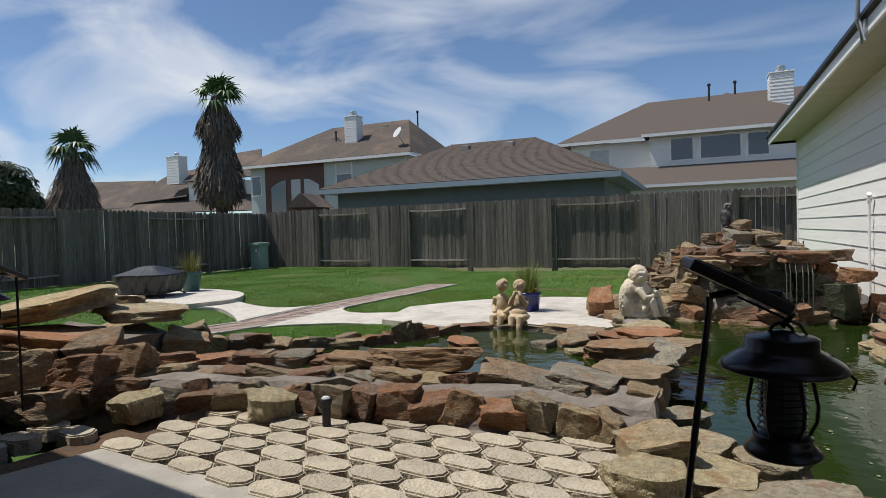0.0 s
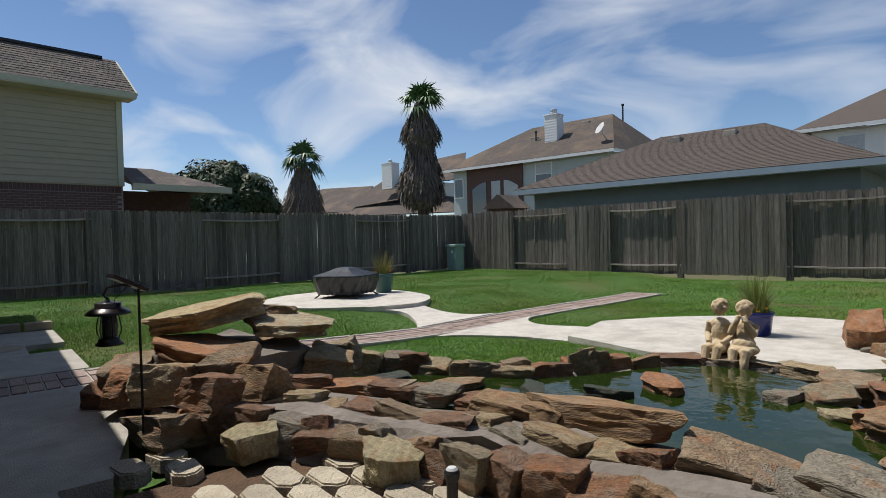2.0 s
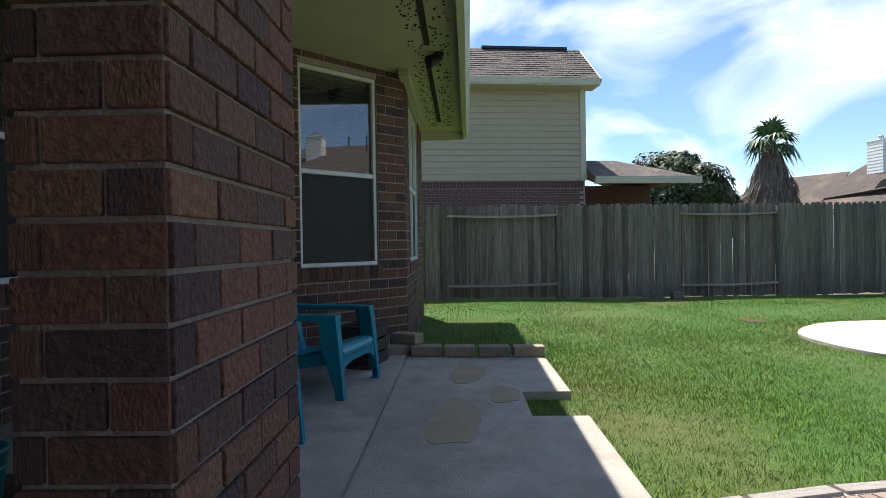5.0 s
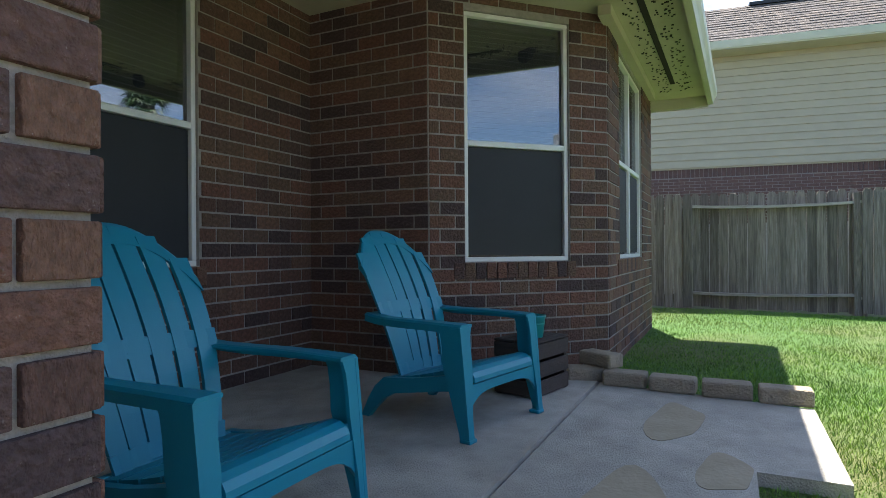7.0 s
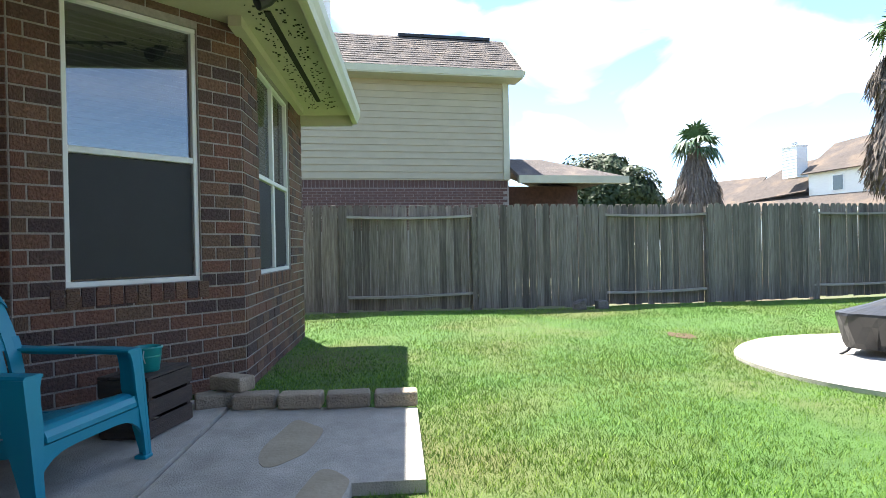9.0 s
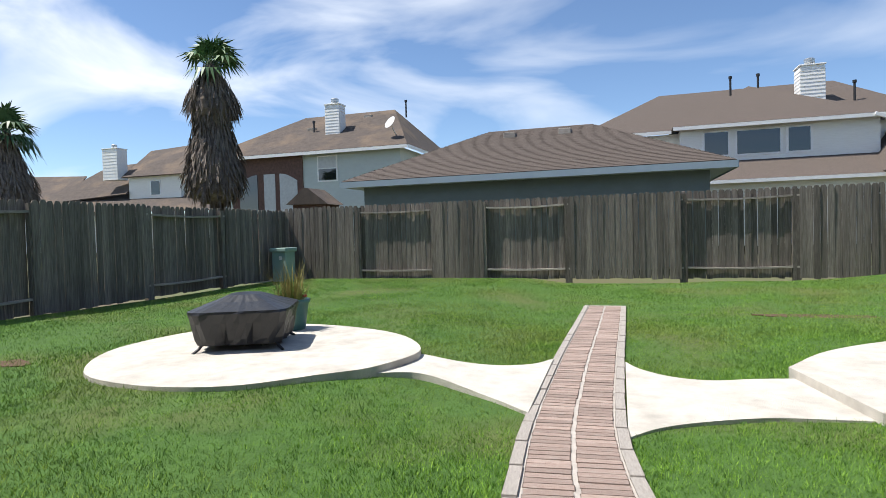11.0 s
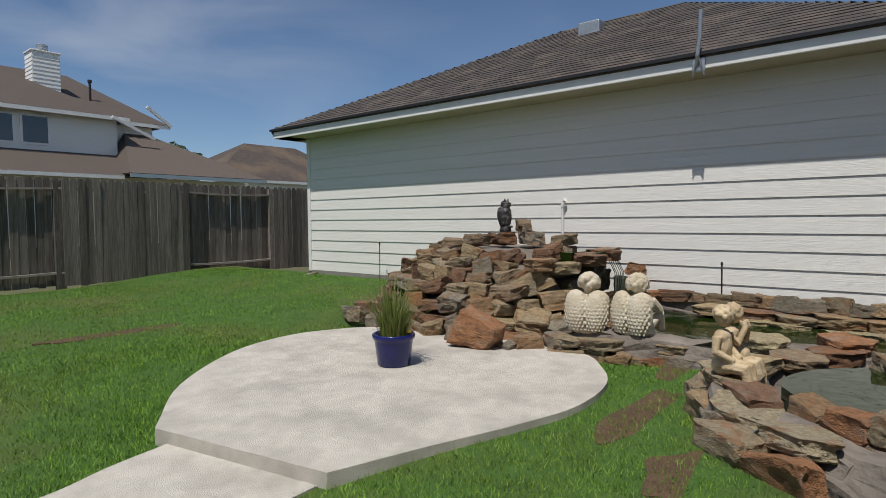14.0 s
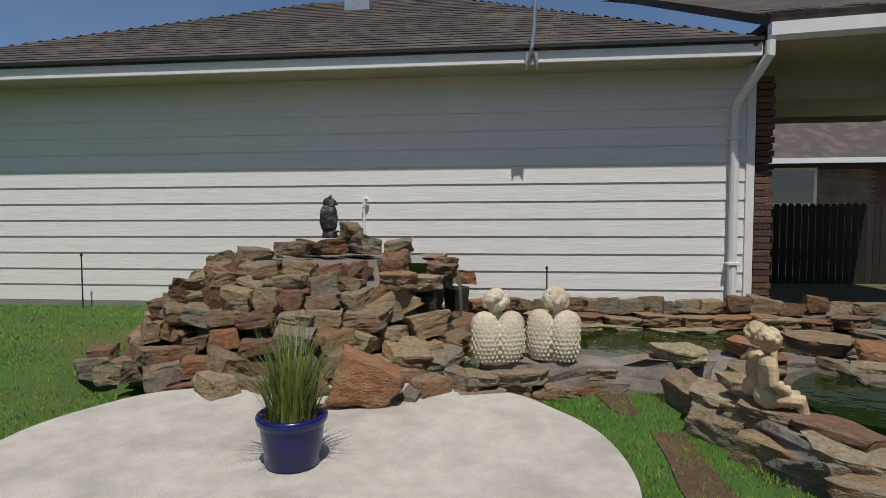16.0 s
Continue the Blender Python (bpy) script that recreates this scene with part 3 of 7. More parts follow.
def chimney(parent, x0, y0, x1, y1, z0, z1, step=0.2):
    ch = part("chimney", box(x0, y0, z0, x1, y1, z1), M_trim, parent)
    for a, b in (((x1, y0), (x0, y0)), ((x1, y1), (x1, y0)), ((x0, y0), (x0, y1))):
        lap_boards(ch, a, b, z0, z1 - 0.1, step, M_trim, 0.02)
    part("cap", box(x0 - 0.06, y0 - 0.06, z1, x1 + 0.06, y1 + 0.06, z1 + 0.08, 0.02), M_trim, ch)
    part("flue", lathe([(0.18, z1), (0.18, z1 + 0.22), (0.26, z1 + 0.24), (0.27, z1 + 0.45), (0.2, z1 + 0.5)], 14, (x0 + x1) / 2, (y0 + y1) / 2), M_galv, ch)


def fascia(parent, pts, z0, z1, material, closed=False):
    for a, b in zip(pts, pts[1:] + (pts[:1] if closed else [])):
        bm = bmesh.new()
        wall_face(bm, a, b, z0, z1, 0.03)
        part("fascia", bm, material, parent)


def small_window(parent, x0, x1, z0, z1, y, trim, glass=None, divide=False):
    """A far window in a wall facing the yard."""
    w = part("window", box(x0 - 0.1, y - 0.05, z0 - 0.1, x1 + 0.1, y + 0.02, z1 + 0.1, 0.01), trim, parent)
    if divide:
        zm = (z0 + z1) / 2
        part("pane", box(x0, y - 0.062, zm + 0.03, x1, y - 0.054, z1), M_curtain, w)
        part("pane", box(x0, y - 0.062, z0, x1, y - 0.054, zm - 0.03), M_glass, w)
    else:
        part("pane", box(x0, y - 0.062, z0, x1, y - 0.054, z1), glass or M_glass, w)


# low neighbour building behind the back fence
n2 = thing("garage_building", "low building with brown hipped shingle roof behind the fence", "building")
bm = box(-13.5, 20.0, -0.2, -2.4, 28.4, 2.75)
part("wall", bm, M_grey_siding, n2)
lap_boards(n2, (-2.4, 20.0), (-13.5, 20.0), 1.2, 2.7, 0.2, M_grey_siding)
E0, E1, E2, E3 = (-14.1, 19.4, 2.88), (-1.78, 19.4, 2.88), (-1.78, 28.9, 2.88), (-14.1, 28.9, 2.88)
R0, R1 = (-9.85, 24.15, 5.0), (-5.95, 24.15, 5.0)
shingle_roof("roof_plane", n2, [[E0, E1, R1, R0], [E1, E2, R1], [E2, E3, R0, R1], [E3, E0, R0]], step=0.14, tab=0.30, thick=0.006, material=M_shingle_tan)
fascia(n2, [(-14.12, 19.38), (-1.76, 19.38)], 2.66, 2.86, M_blue_trim)
fascia(n2, [(-1.76, 19.38), (-1.76, 28.9)], 2.66, 2.86, M_blue_trim)
part("soffit", box(-14.05, 19.42, 2.68, -1.8, 28.8, 2.70), M_blue_trim, n2)
box_vent(n2, -8.9, 23.3, 4.65)
box_vent(n2, -6.85, 23.3, 4.65)

# two-storey house to the right, behind the fence
n3 = thing("house", "two-storey white house with brown shingle roof and dormer", "house")
part("wall", box(-6.6, 35.4, 0, 9.2, 46, 6.0), M_siding, n3)
part("wall", box(-1.9, 34.3, 3.2, 7.0, 36, 6.05), M_siding, n3, "dormer wall")
lap_boards(n3, (7.0, 34.3), (-1.9, 34.3), 4.0, 6.0, 0.2, M_siding)
lap_boards(n3, (-1.9, 35.4), (-6.6, 35.4), 3.2, 6.0, 0.2, M_siding)
for x0, x1 in ((-0.75, 0.35), (0.78, 2.72), (3.1, 4.05)):
    small_window(n3, x0, x1, 4.62, 5.78, 34.3, M_trim)
small_window(n3, -5.4, -4.3, 4.5, 5.6, 35.4, M_trim, M_curtain)
rA, rB = (-2.5, 41.5, 9.4), (7.2, 41.5, 9.4)
shingle_roof("roof_plane", n3, [[(-7.4, 34.9, 6.15), (9.9, 34.9, 6.15), rB, rA], [(-7.4, 47, 6.15), (-7.4, 34.9, 6.15), rA], [(9.9, 34.9, 6.15), (9.9, 47, 6.15), rB]], detail=False, material=M_shingle_tan)
shingle_roof("roof_plane", n3, [[(-2.3, 33.8, 6.15), (7.4, 33.8, 6.15), (2.3, 39.5, 9.1)], [(-2.3, 39.5, 6.2), (-2.3, 33.8, 6.15), (2.3, 39.5, 9.1)], [(7.4, 33.8, 6.15), (7.4, 39.5, 6.2), (2.3, 39.5, 9.1)]], detail=False, material=M_shingle_tan)
fascia(n3, [(-7.42, 34.85), (-2.3, 34.85)], 5.95, 6.13, M_trim)
fascia(n3, [(-2.3, 33.77), (7.4, 33.77)], 5.95, 6.13, M_trim)
fascia(n3, [(7.4, 34.85), (9.9, 34.85)], 5.95, 6.13, M_trim)
part("rake_board", tube([(6.6, 33.75, 6.1), (8.6, 33.75, 5.2)], 0.1, 4), M_trim, n3)
part("rake_board", tube([(8.7, 34.8, 7.0), (9.95, 34.8, 6.1)], 0.1, 4), M_trim, n3)
shingle_roof("roof_plane", n3, [[(-4.0, 31.6, 3.15), (7.2, 31.6, 3.15), (7.2, 34.4, 4.35), (-4.0, 34.4, 4.35)], [(6.2, 31.0, 3.25), (13.2, 31.0, 3.25), (9.0, 35.4, 5.6), (7.8, 35.4, 5.6)], [(6.2, 36, 3.25), (6.2, 31.0, 3.25), (7.8, 35.4, 5.6)]], detail=False, material=M_shingle_tan)
part("wall", box(-3.6, 32.1, 0, 12.8, 36, 3.1), M_siding, n3)
fascia(n3, [(-4.0, 31.57), (6.2, 31.57)], 2.98, 3.14, M_trim)
fascia(n3, [(6.2, 30.97), (13.2, 30.97)], 3.05, 3.22, M_blue_trim)
chimney(n3, 4.46, 37.5, 5.65, 38.6, 7.4, 9.5)
pipe_vent(n3, 1.3, 39.2, 8.9, 0.8)
pipe_vent(n3, 2.75, 39.2, 8.9, 0.8)
pipe_vent(n3, 7.0, 37.5, 7.6, 0.9)

# two-storey house to the left, behind the fence corner
nA = thing("house", "two-storey house with brick panel, arched windows and white chimney", "house")
part("wall", box(-31.6, 35.0, 0, -17.9, 44, 6.4), M_pale_siding, nA)
lap_boards(nA, (-17.9, 35.0), (-24.7, 35.0), 2.5, 6.3, 0.2, M_pale_siding)
part("brick_panel", box(-30.1, 34.9, 0, -24.7, 35.0, 6.3), M_far_brick, nA)
rA, rB = (-27.5, 40.4, 9.9), (-20.3, 40.4, 9.9)
shingle_roof("roof_plane", nA, [[(-32.4, 34.4, 6.45), (-17.2, 34.4, 6.45), rB, rA], [(-17.2, 34.4, 6.45), (-17.2, 46, 6.45), rB], [(-32.4, 46, 6.45), (-32.4, 34.4, 6.45), rA]], detail=False, material=M_shingle_brown)
fascia(nA, [(-32.4, 34.37), (-17.2, 34.37)], 6.22, 6.42, M_trim)
fascia(nA, [(-17.17, 34.37), (-17.17, 46)], 6.22, 6.42, M_trim)
chimney(nA, -24.0, 36.9, -22.95, 37.8, 7.2, 9.85)
small_window(nA, -23.55, -22.3, 4.6, 6.1, 35.0, M_trim, divide=True)
small_window(nA, -31.4, -30.6, 4.2, 5.6, 35.0, M_trim)
for x0, x1, lop in ((-29.5, -28.1, -1), (-27.6, -26.75, 0), (-26.4, -25.1, 1)):
    bm = bmesh.new()
    top = [(x0 + (x1 - x0) * k / 8, 4.7 + (0.5 if lop == 0 else 0.5 * math.sin(math.pi / 2 * (k / 8 if lop < 0 else 1 - k / 8)))) for k in range(9)]
    ring = [(x0, 2.6), (x1, 2.6)] + top[::-1]
    f = [bm.verts.new((x, 34.86, z)) for x, z in ring]
    g = [bm.verts.new((x, 34.9, z)) for x, z in ring]
    bm.faces.new(f)
    for i in range(len(ring)):
        j = (i + 1) % len(ring)
        bm.faces.new((f[i], g[i], g[j], f[j]))
    part("window", bm, M_curtain if lop >= 0 else M_glass, nA, "arched window")
pipe_vent(nA, -25.2, 37.5, 8.2, 0.8)
pipe_vent(nA, -19.3, 40, 9.6, 0.8)
box_vent(nA, -25.6, 38.0, 8.5, 0.6)
box_vent(nA, -22.0, 39.6, 9.4, 0.6)
dish = part("satellite_dish", tube([(-18.4, 36.2, 7.0), (-18.6, 35.7, 7.6), (-18.6, 35.5, 7.9)], 0.04, 6), M_galv, nA)
part("dish_bowl", lathe([(0.02, 0), (0.25, 0.04), (0.42, 0.12), (0.43, 0.13)], 16), M_curtain, dish).matrix_basis = pose(-18.6, 35.4, 7.95, 60, 0, -30)

# small gabled playhouse roof showing over the fence
ph = thing("playhouse", "small brown playhouse roof beyond the fence", "playhouse")
part("roof_plane", add_hull(bmesh.new(), [[(-17.9, 22.0, 2.35), (-17.05, 22.0, 3.0), (-16.9, 22.0, 2.98), (-16.0, 22.0, 2.3)], [(-17.9, 23.4, 2.35), (-17.05, 23.4, 3.0), (-16.9, 23.4, 2.98), (-16.0, 23.4, 2.3)]]), M_shingle_brown, ph)
part("wall", box(-17.7, 22.2, 0, -16.2, 23.3, 2.36), M_far_brick, ph)

# far roofs behind the palms
nB = thing("house", "distant brown-roofed house with white chimney", "house")
part("wall", box(-56, 45, 0, -41, 58, 3.4), M_siding, nB)
part("wall", box(-50.6, 46.5, 4, -44.5, 50, 7.2), M_siding, nB)
shingle_roof("roof_plane", nB, [[(-62, 43.5, 4.0), (-39, 43.5, 3.6), (-47, 50, 6.6), (-56, 50, 6.6)], [(-39, 43.5, 3.6), (-39, 56, 3.6), (-47, 50, 6.6)]], detail=False, material=M_shingle_brown)
shingle_roof("roof_plane", nB, [[(-62, 46, 5.0), (-50.5, 46, 5.6), (-52.5, 51, 9.3), (-58, 51, 9.0)], [(-51, 46, 7.2), (-40, 46, 7.2), (-45, 52, 11.0), (-53, 52, 10.6)]], detail=False, material=M_shingle_brown)
chimney(nB, -53.2, 46.0, -51.4, 47.2, 7.0, 10.0, 0.3)
small_window(nB, -47.9, -46.9, 5.4, 6.7, 46.5, M_trim)
nC = thing("house", "distant low brown-roofed house", "house")
part("wall", box(-78, 46, 0, -62, 58, 5), M_siding, nC)
shingle_roof("roof_plane", nC, [[(-80, 45, 5.0), (-58, 45, 4.6), (-62, 52, 8.4), (-74, 52, 8.9)]], detail=False, material=M_shingle_brown)
pipe_vent(nC, -72, 50, 8.4, 0.8)
nD = thing("house", "distant brown hipped roof beside the garage", "house")
part("wall", box(19, 45, 0, 33, 55, 4.2), M_siding, nD)
shingle_roof("roof_plane", nD, [[(17.6, 44.5, 4.3), (34, 44.5, 4.3), (29, 50, 7.9), (23.6, 50, 7.9)], [(17.6, 56, 4.3), (17.6, 44.5, 4.3), (23.6, 50, 7.9)]], detail=False, material=M_shingle_brown)
fascia(nD, [(17.6, 44.45), (34, 44.45)], 4.1, 4.3, M_trim)

# tan house beyond the left fence
nh = thing("house", "two-storey house with tan lap siding over brick", "house")
part("wall", box(-30, -8, -0.2, -19.6, 6.25, 2.86), M_mortar, nh, "brown brick lower wall")
part("wall", box(-30, -8, 2.86, -19.56, 6.25, 5.6), M_tan_siding, nh, "tan upper wall")
bm = bmesh.new()
for k in range(64):
    add_box(bm, -19.60, 6.2 - k * 0.10 - 0.085, 2.66, -19.585, 6.2 - k * 0.10, 2.855)
tagged(part("soldier_course", bm, M_far_brick, nh), kind="stuff")
bm = bmesh.new()
for k in range(15):
    for j in range(26):
        y = 6.2 - j * 0.24 - (0.12 if k % 2 else 0)
        add_box(bm, -19.60, y - 0.225, 1.52 + k * 0.075, -19.588, y, 1.52 + k * 0.075 + 0.063)
tagged(part("bricks", bm, M_far_brick, nh), kind="stuff")
lap_boards(nh, (-19.56, 6.25), (-19.56, -8), 2.9, 5.6, 0.178, M_tan_siding, 0.022)
part("corner_board", box(-19.54, 6.1, 2.87, -19.50, 6.27, 5.6), M_gutter, nh)
shingle_roof("roof_plane", nh, [[(-18.95, -8.5, 5.72), (-18.95, 6.5, 5.72), (-20.7, 6.5, 7.1), (-20.7, -8.5, 7.1)], [(-22.5, 6.5, 5.72), (-22.5, -8.5, 5.72), (-20.7, -8.5, 7.1), (-20.7, 6.5, 7.1)]], detail=True, step=0.16, material=M_shingle)
part("rake_board", tube([(-18.95, 6.51, 5.66), (-20.7, 6.51, 7.04)], 0.07, 4), M_gutter, nh)
fascia(nh, [(-18.93, 6.53), (-18.93, -8.5)], 5.55, 5.72, M_gutter)
part("soffit", box(-19.6, -8.5, 5.52, -18.95, 6.5, 5.55), M_gutter, nh)
part("ridge_vent", box(-20.8, 3.4, 7.08, -20.6, 6.1, 7.16), M_dark_metal, nh)
chimney(nh, -24.2, 0.4, -23.0, 1.6, 6.5, 9.3, 0.2)
shingle_roof("roof_plane", nh, [[(-18.9, 6.3, 2.92), (-18.9, 9.4, 2.92), (-20.2, 7.4, 3.55), (-20.2, 6.3, 3.55)], [(-18.9, 9.4, 2.92), (-24, 9.4, 2.92), (-24, 7.4, 3.7), (-20.2, 7.4, 3.55)]], detail=False)
part("porch_beam", box(-19.0, 6.3, 2.72, -18.85, 9.5, 2.92), M_gutter, nh)
part("porch_wall", box(-23.5, 6.3, 0, -21.5, 9.2, 2.9), M_far_brick, nh)


# ---- own house ----
BL, BC = 0.245, 0.100
brick_full = mesh_of(box(-BL / 2 + 0.006, 0, -BC / 2 + 0.0065, BL / 2 - 0.006, 0.02, BC / 2 - 0.0065, 0.004), "brick")
brick_full.materials.append(M_brick)


def brick_wall(name, label, a, b, z0, z1, holes=(), seed=1):
    """A brick wall from a to b, the yard side to the left of a->b, each brick a piece set 8 mm proud of the mortar."""
    a, b = Vector(a), Vector(b)
    d = b - a
    ln = d.length
    d.normalize()
    nl = Vector((-d.y, d.x))
    root_bm = bmesh.new()
    wall_face(root_bm, a, b, z0, z1, 0.20, holes)
    root = tagged(part(name, root_bm, M_mortar), label, "wall", kind="structure")
    m = Matrix(((d.x, nl.x, 0, a.x), (d.y, nl.y, 0, a.y), (0, 0, 1, 0), (0, 0, 0, 1)))
    rng = random.Random(seed)
    k, count, rest = 0, 0, bmesh.new()
    z = z0 + BC / 2
    while z < z1 - 0.02:
        x = -BL / 2 if k % 2 else 0.0
        while x < ln - 0.01:
            x0, x1 = max(x, 0.0), min(x + BL, ln)
            x += BL
            segs = [(x0, x1)]
            for h0, h1, g0, g1 in holes:
                if g0 - 0.03 < z < g1 + 0.03:
                    segs = [q for p, r in segs for q in ((p, min(r, h0)), (max(p, h1), r)) if q[1] - q[0] > 0.02]
            for s0, s1 in segs:
                if s1 - s0 < 0.035:
                    continue
                off = -0.012 + rng.uniform(-0.0015, 0.0025)
                if count < 300:
                    ob = part("brick", brick_full, None, root)
                    ob.matrix_basis = m @ pose((s0 + s1) / 2, off, z) @ Matrix.Diagonal(((s1 - s0 - 0.012) / (BL - 0.012), 1, 1, 1))
                    count += 1
                else:
                    add_box(rest, s0 + 0.006, off, z - BC / 2 + 0.0065, s1 - 0.006, off + 0.02, z + BC / 2 - 0.0065, m=m)
        z += BC
        k += 1
    if rest.verts:
        tagged(part("bricks", rest, M_brick, root), kind="stuff")
    else:
        rest.free()
    return m


M_vinyl = mat("window_vinyl", (0.72, 0.73, 0.70), (0.66, 0.67, 0.64), rough=0.4, bump=0.03)
# insect screen colour, used too for the painted darkness of the room
M_screen_room = mat("dark_screen_and_room", (0.014, 0.015, 0.017), (0.010, 0.011, 0.012), rough=0.6, bump=0.1, bump_scale=900)
M_blind = mat("white_blind", (0.62, 0.63, 0.64), (0.56, 0.57, 0.58), rough=0.7, bump=0.03)
M_clear = bpy.data.materials.new("clear_glass")
M_clear.use_nodes = True
_b = M_clear.node_tree.nodes["Principled BSDF"]
_b.inputs["Base Color"].default_value = (0.03, 0.035, 0.04, 1)
_b.inputs["Roughness"].default_value = 0.015
_b.inputs["IOR"].default_value = 2.9
_b.inputs["Alpha"].default_value = 0.62
ZS, WH, WS = 0.85, 1.90, 0.475


def rear_window(m, s0, w, label, twin=False):
    """A sash window in a brick wall: pale frame, blinds behind the glass, dark screen over the lower sash, near-black
    sheet for the unlit room.
    """
    root = thing("window_unit", label, "window", kind="structure")
    root.matrix_basis = m @ pose(s0, 0, ZS)
    h = WH
    mid = h * WS
    bars = [(0, 0, w, 0.035), (0, h - 0.035, w, h), (0, 0.035, 0.035, h - 0.035), (w - 0.035, 0.035, w, h - 0.035), (0.035, mid - 0.022, w - 0.035, mid + 0.022)]
    if twin:
        bars += [(w / 2 - 0.03, 0.035, w / 2 + 0.03, mid - 0.022), (w / 2 - 0.03, mid + 0.022, w / 2 + 0.03, h - 0.035)]
    for x0, z0, x1, z1 in bars:
        part("frame_bar", box(x0, -0.07, z0, x1, -0.02, z1, 0.005), M_vinyl, root)
    part("pane", box(0.03, -0.062, mid, w - 0.03, -0.058, h - 0.03), M_clear, root)
    part("pane", box(0.03, -0.072, 0.03, w - 0.03, -0.068, mid), M_clear, root)
    part("screen", box(0.04, -0.050, 0.05, w - 0.04, -0.047, mid - 0.03), M_screen_room, root)
    z = h - 0.06
    blind = part("blind", box(0.04, -0.13, h - 0.07, w - 0.04, -0.10, h - 0.035), M_blind, root)
    while z > 0.06:
        part("slat", box(0.045, -0.014, -0.0012, w - 0.045, 0.014, 0.0012), M_blind, blind).matrix_basis = pose(0, -0.115, z, -28, 0, 0)
        z -= 0.042
    # near-black sheet added behind the blinds, standing in for the room's shade
    part("interior", box(0.0, -0.2, 0.0, w, -0.19, h), M_screen_room, root)
    x = -0.05
    while x < w + 0.04:
        part("brick", brick_full, None, root).matrix_basis = pose(x + 0.04, -0.015, -0.066, 0, 90, 0) @ Matrix.Diagonal((0.52, 1.6, 0.9, 1))
        x += 0.088
    return root


INNER, RV = 3.43, -2.25
# the wall with the first window, the short return, the two bay faces and the end wall
brick_wall("wall_rear", "brown brick rear wall under the porch", hp(INNER, RV), hp(-0.7, RV), 0, 2.88, [(INNER - 2.31, INNER - 1.06, ZS, ZS + WH)], 2)
brick_wall("wall_return", "brown brick return wall under the porch", hp(INNER, -1.16), hp(INNER, RV), 0, 2.88, (), 3)
F0, F1 = (INNER, -1.16), (4.55, -0.08)
FL = math.dist(F0, F1)
S0 = math.dist(F0, (3.64, -0.963))
m1 = brick_wall("wall_bay", "brown brick bay wall set at an angle", hp(*F1), hp(*F0), 0, 2.88, [(FL - S0 - 0.905, FL - S0, ZS, ZS + WH)], 4)
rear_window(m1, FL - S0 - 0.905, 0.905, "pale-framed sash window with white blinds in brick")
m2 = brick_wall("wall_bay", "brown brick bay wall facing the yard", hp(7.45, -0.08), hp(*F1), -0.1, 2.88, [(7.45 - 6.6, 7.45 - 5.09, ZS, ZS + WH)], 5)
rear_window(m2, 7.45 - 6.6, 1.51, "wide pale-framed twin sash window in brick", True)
a0 = Vector(hp(INNER, RV))
d0 = (Vector(hp(-0.7, RV)) - a0).normalized()
m0 = Matrix(((d0.x, -d0.y, 0, a0.x), (d0.y, d0.x, 0, a0.y), (0, 0, 1, 0), (0, 0, 0, 1)))
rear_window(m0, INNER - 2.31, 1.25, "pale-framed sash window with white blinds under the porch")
bm = bmesh.new()
wall_face(bm, hp(7.45, -6), hp(7.45, -0.29), -0.1, 2.88, 0.2)
wall_face(bm, hp(-0.7, RV), hp(-7.6, RV), 0, 2.88, 0.2)
tagged(part("wall_house", bm, M_brick), "plain brick house walls away from the porch", "wall", kind="structure")

# brick porch pillar
PU0, PU1, PV0, PV1 = -0.62, 0.21, -0.35, -0.04
pil = tagged(part("pillar", box(0, 0, 0, 0.001, 0.001, 0.001), M_mortar), "square brown brick porch pillar", "pillar", kind="structure")
bm = bmesh.new()
add_prism(bm, [hp(PU0 + 0.012, PV0 + 0.012), hp(PU1 - 0.012, PV0 + 0.012), hp(PU1 - 0.012, PV1 - 0.012), hp(PU0 + 0.012, PV1 - 0.012)], 0, 2.86)
part("core", bm, M_mortar, pil)
rng = random.Random(9)
z, k = BC / 2, 0
while z < 2.84:
    for a, b in (((PU1, PV1), (PU0, PV1)), ((PU0, PV1), (PU0, PV0)), ((PU1, PV0), (PU1, PV1))):
        a2, b2 = Vector(hp(*a)), Vector(hp(*b))
        d = b2 - a2
        ln = d.length
        d.normalize()
        m = Matrix(((d.x, -d.y, 0, a2.x), (d.y, d.x, 0, a2.y), (0, 0, 1, 0), (0, 0, 0, 1)))
        x = -BL / 2 if k % 2 else 0.0
        while x < ln - 0.02:
            s0, s1 = max(x, 0.0), min(x + BL, ln)
            x += BL
            if s1 - s0 > 0.04:
                part("brick", brick_full, None, pil).matrix_basis = m @ pose((s0 + s1) / 2, -0.016 + rng.uniform(-0.002, 0.002), z) @ Matrix.Diagonal(((s1 - s0 - 0.012) / (BL - 0.012), 1, 1, 1))
    z += BC
    k += 1

# porch ceiling, eave, gutter and roof
EU0, EU1 = -6.5, 7.68


def eave(u):
    return 0.46 + 0.016 * u


tagged(part("ceiling", prism([hp(EU0, eave(EU0)), hp(EU1, eave(EU1)), hp(EU1, -6), hp(EU0, -6)], 2.86, 2.90), M_soffit), "cream painted porch ceiling and soffit", "ceiling", kind="structure")
roof = thing("house_roof", "grey shingle roof with cream eave over the porch", "roof", kind="structure")
p = [(*hp(EU0, eave(EU0) + 0.04), 2.95), (*hp(EU1, eave(EU1) + 0.04), 2.95), (*hp(EU1, -5), 5.6), (*hp(EU0, -5), 5.6)]
shingle_roof("roof_plane", roof, [p], detail=False)
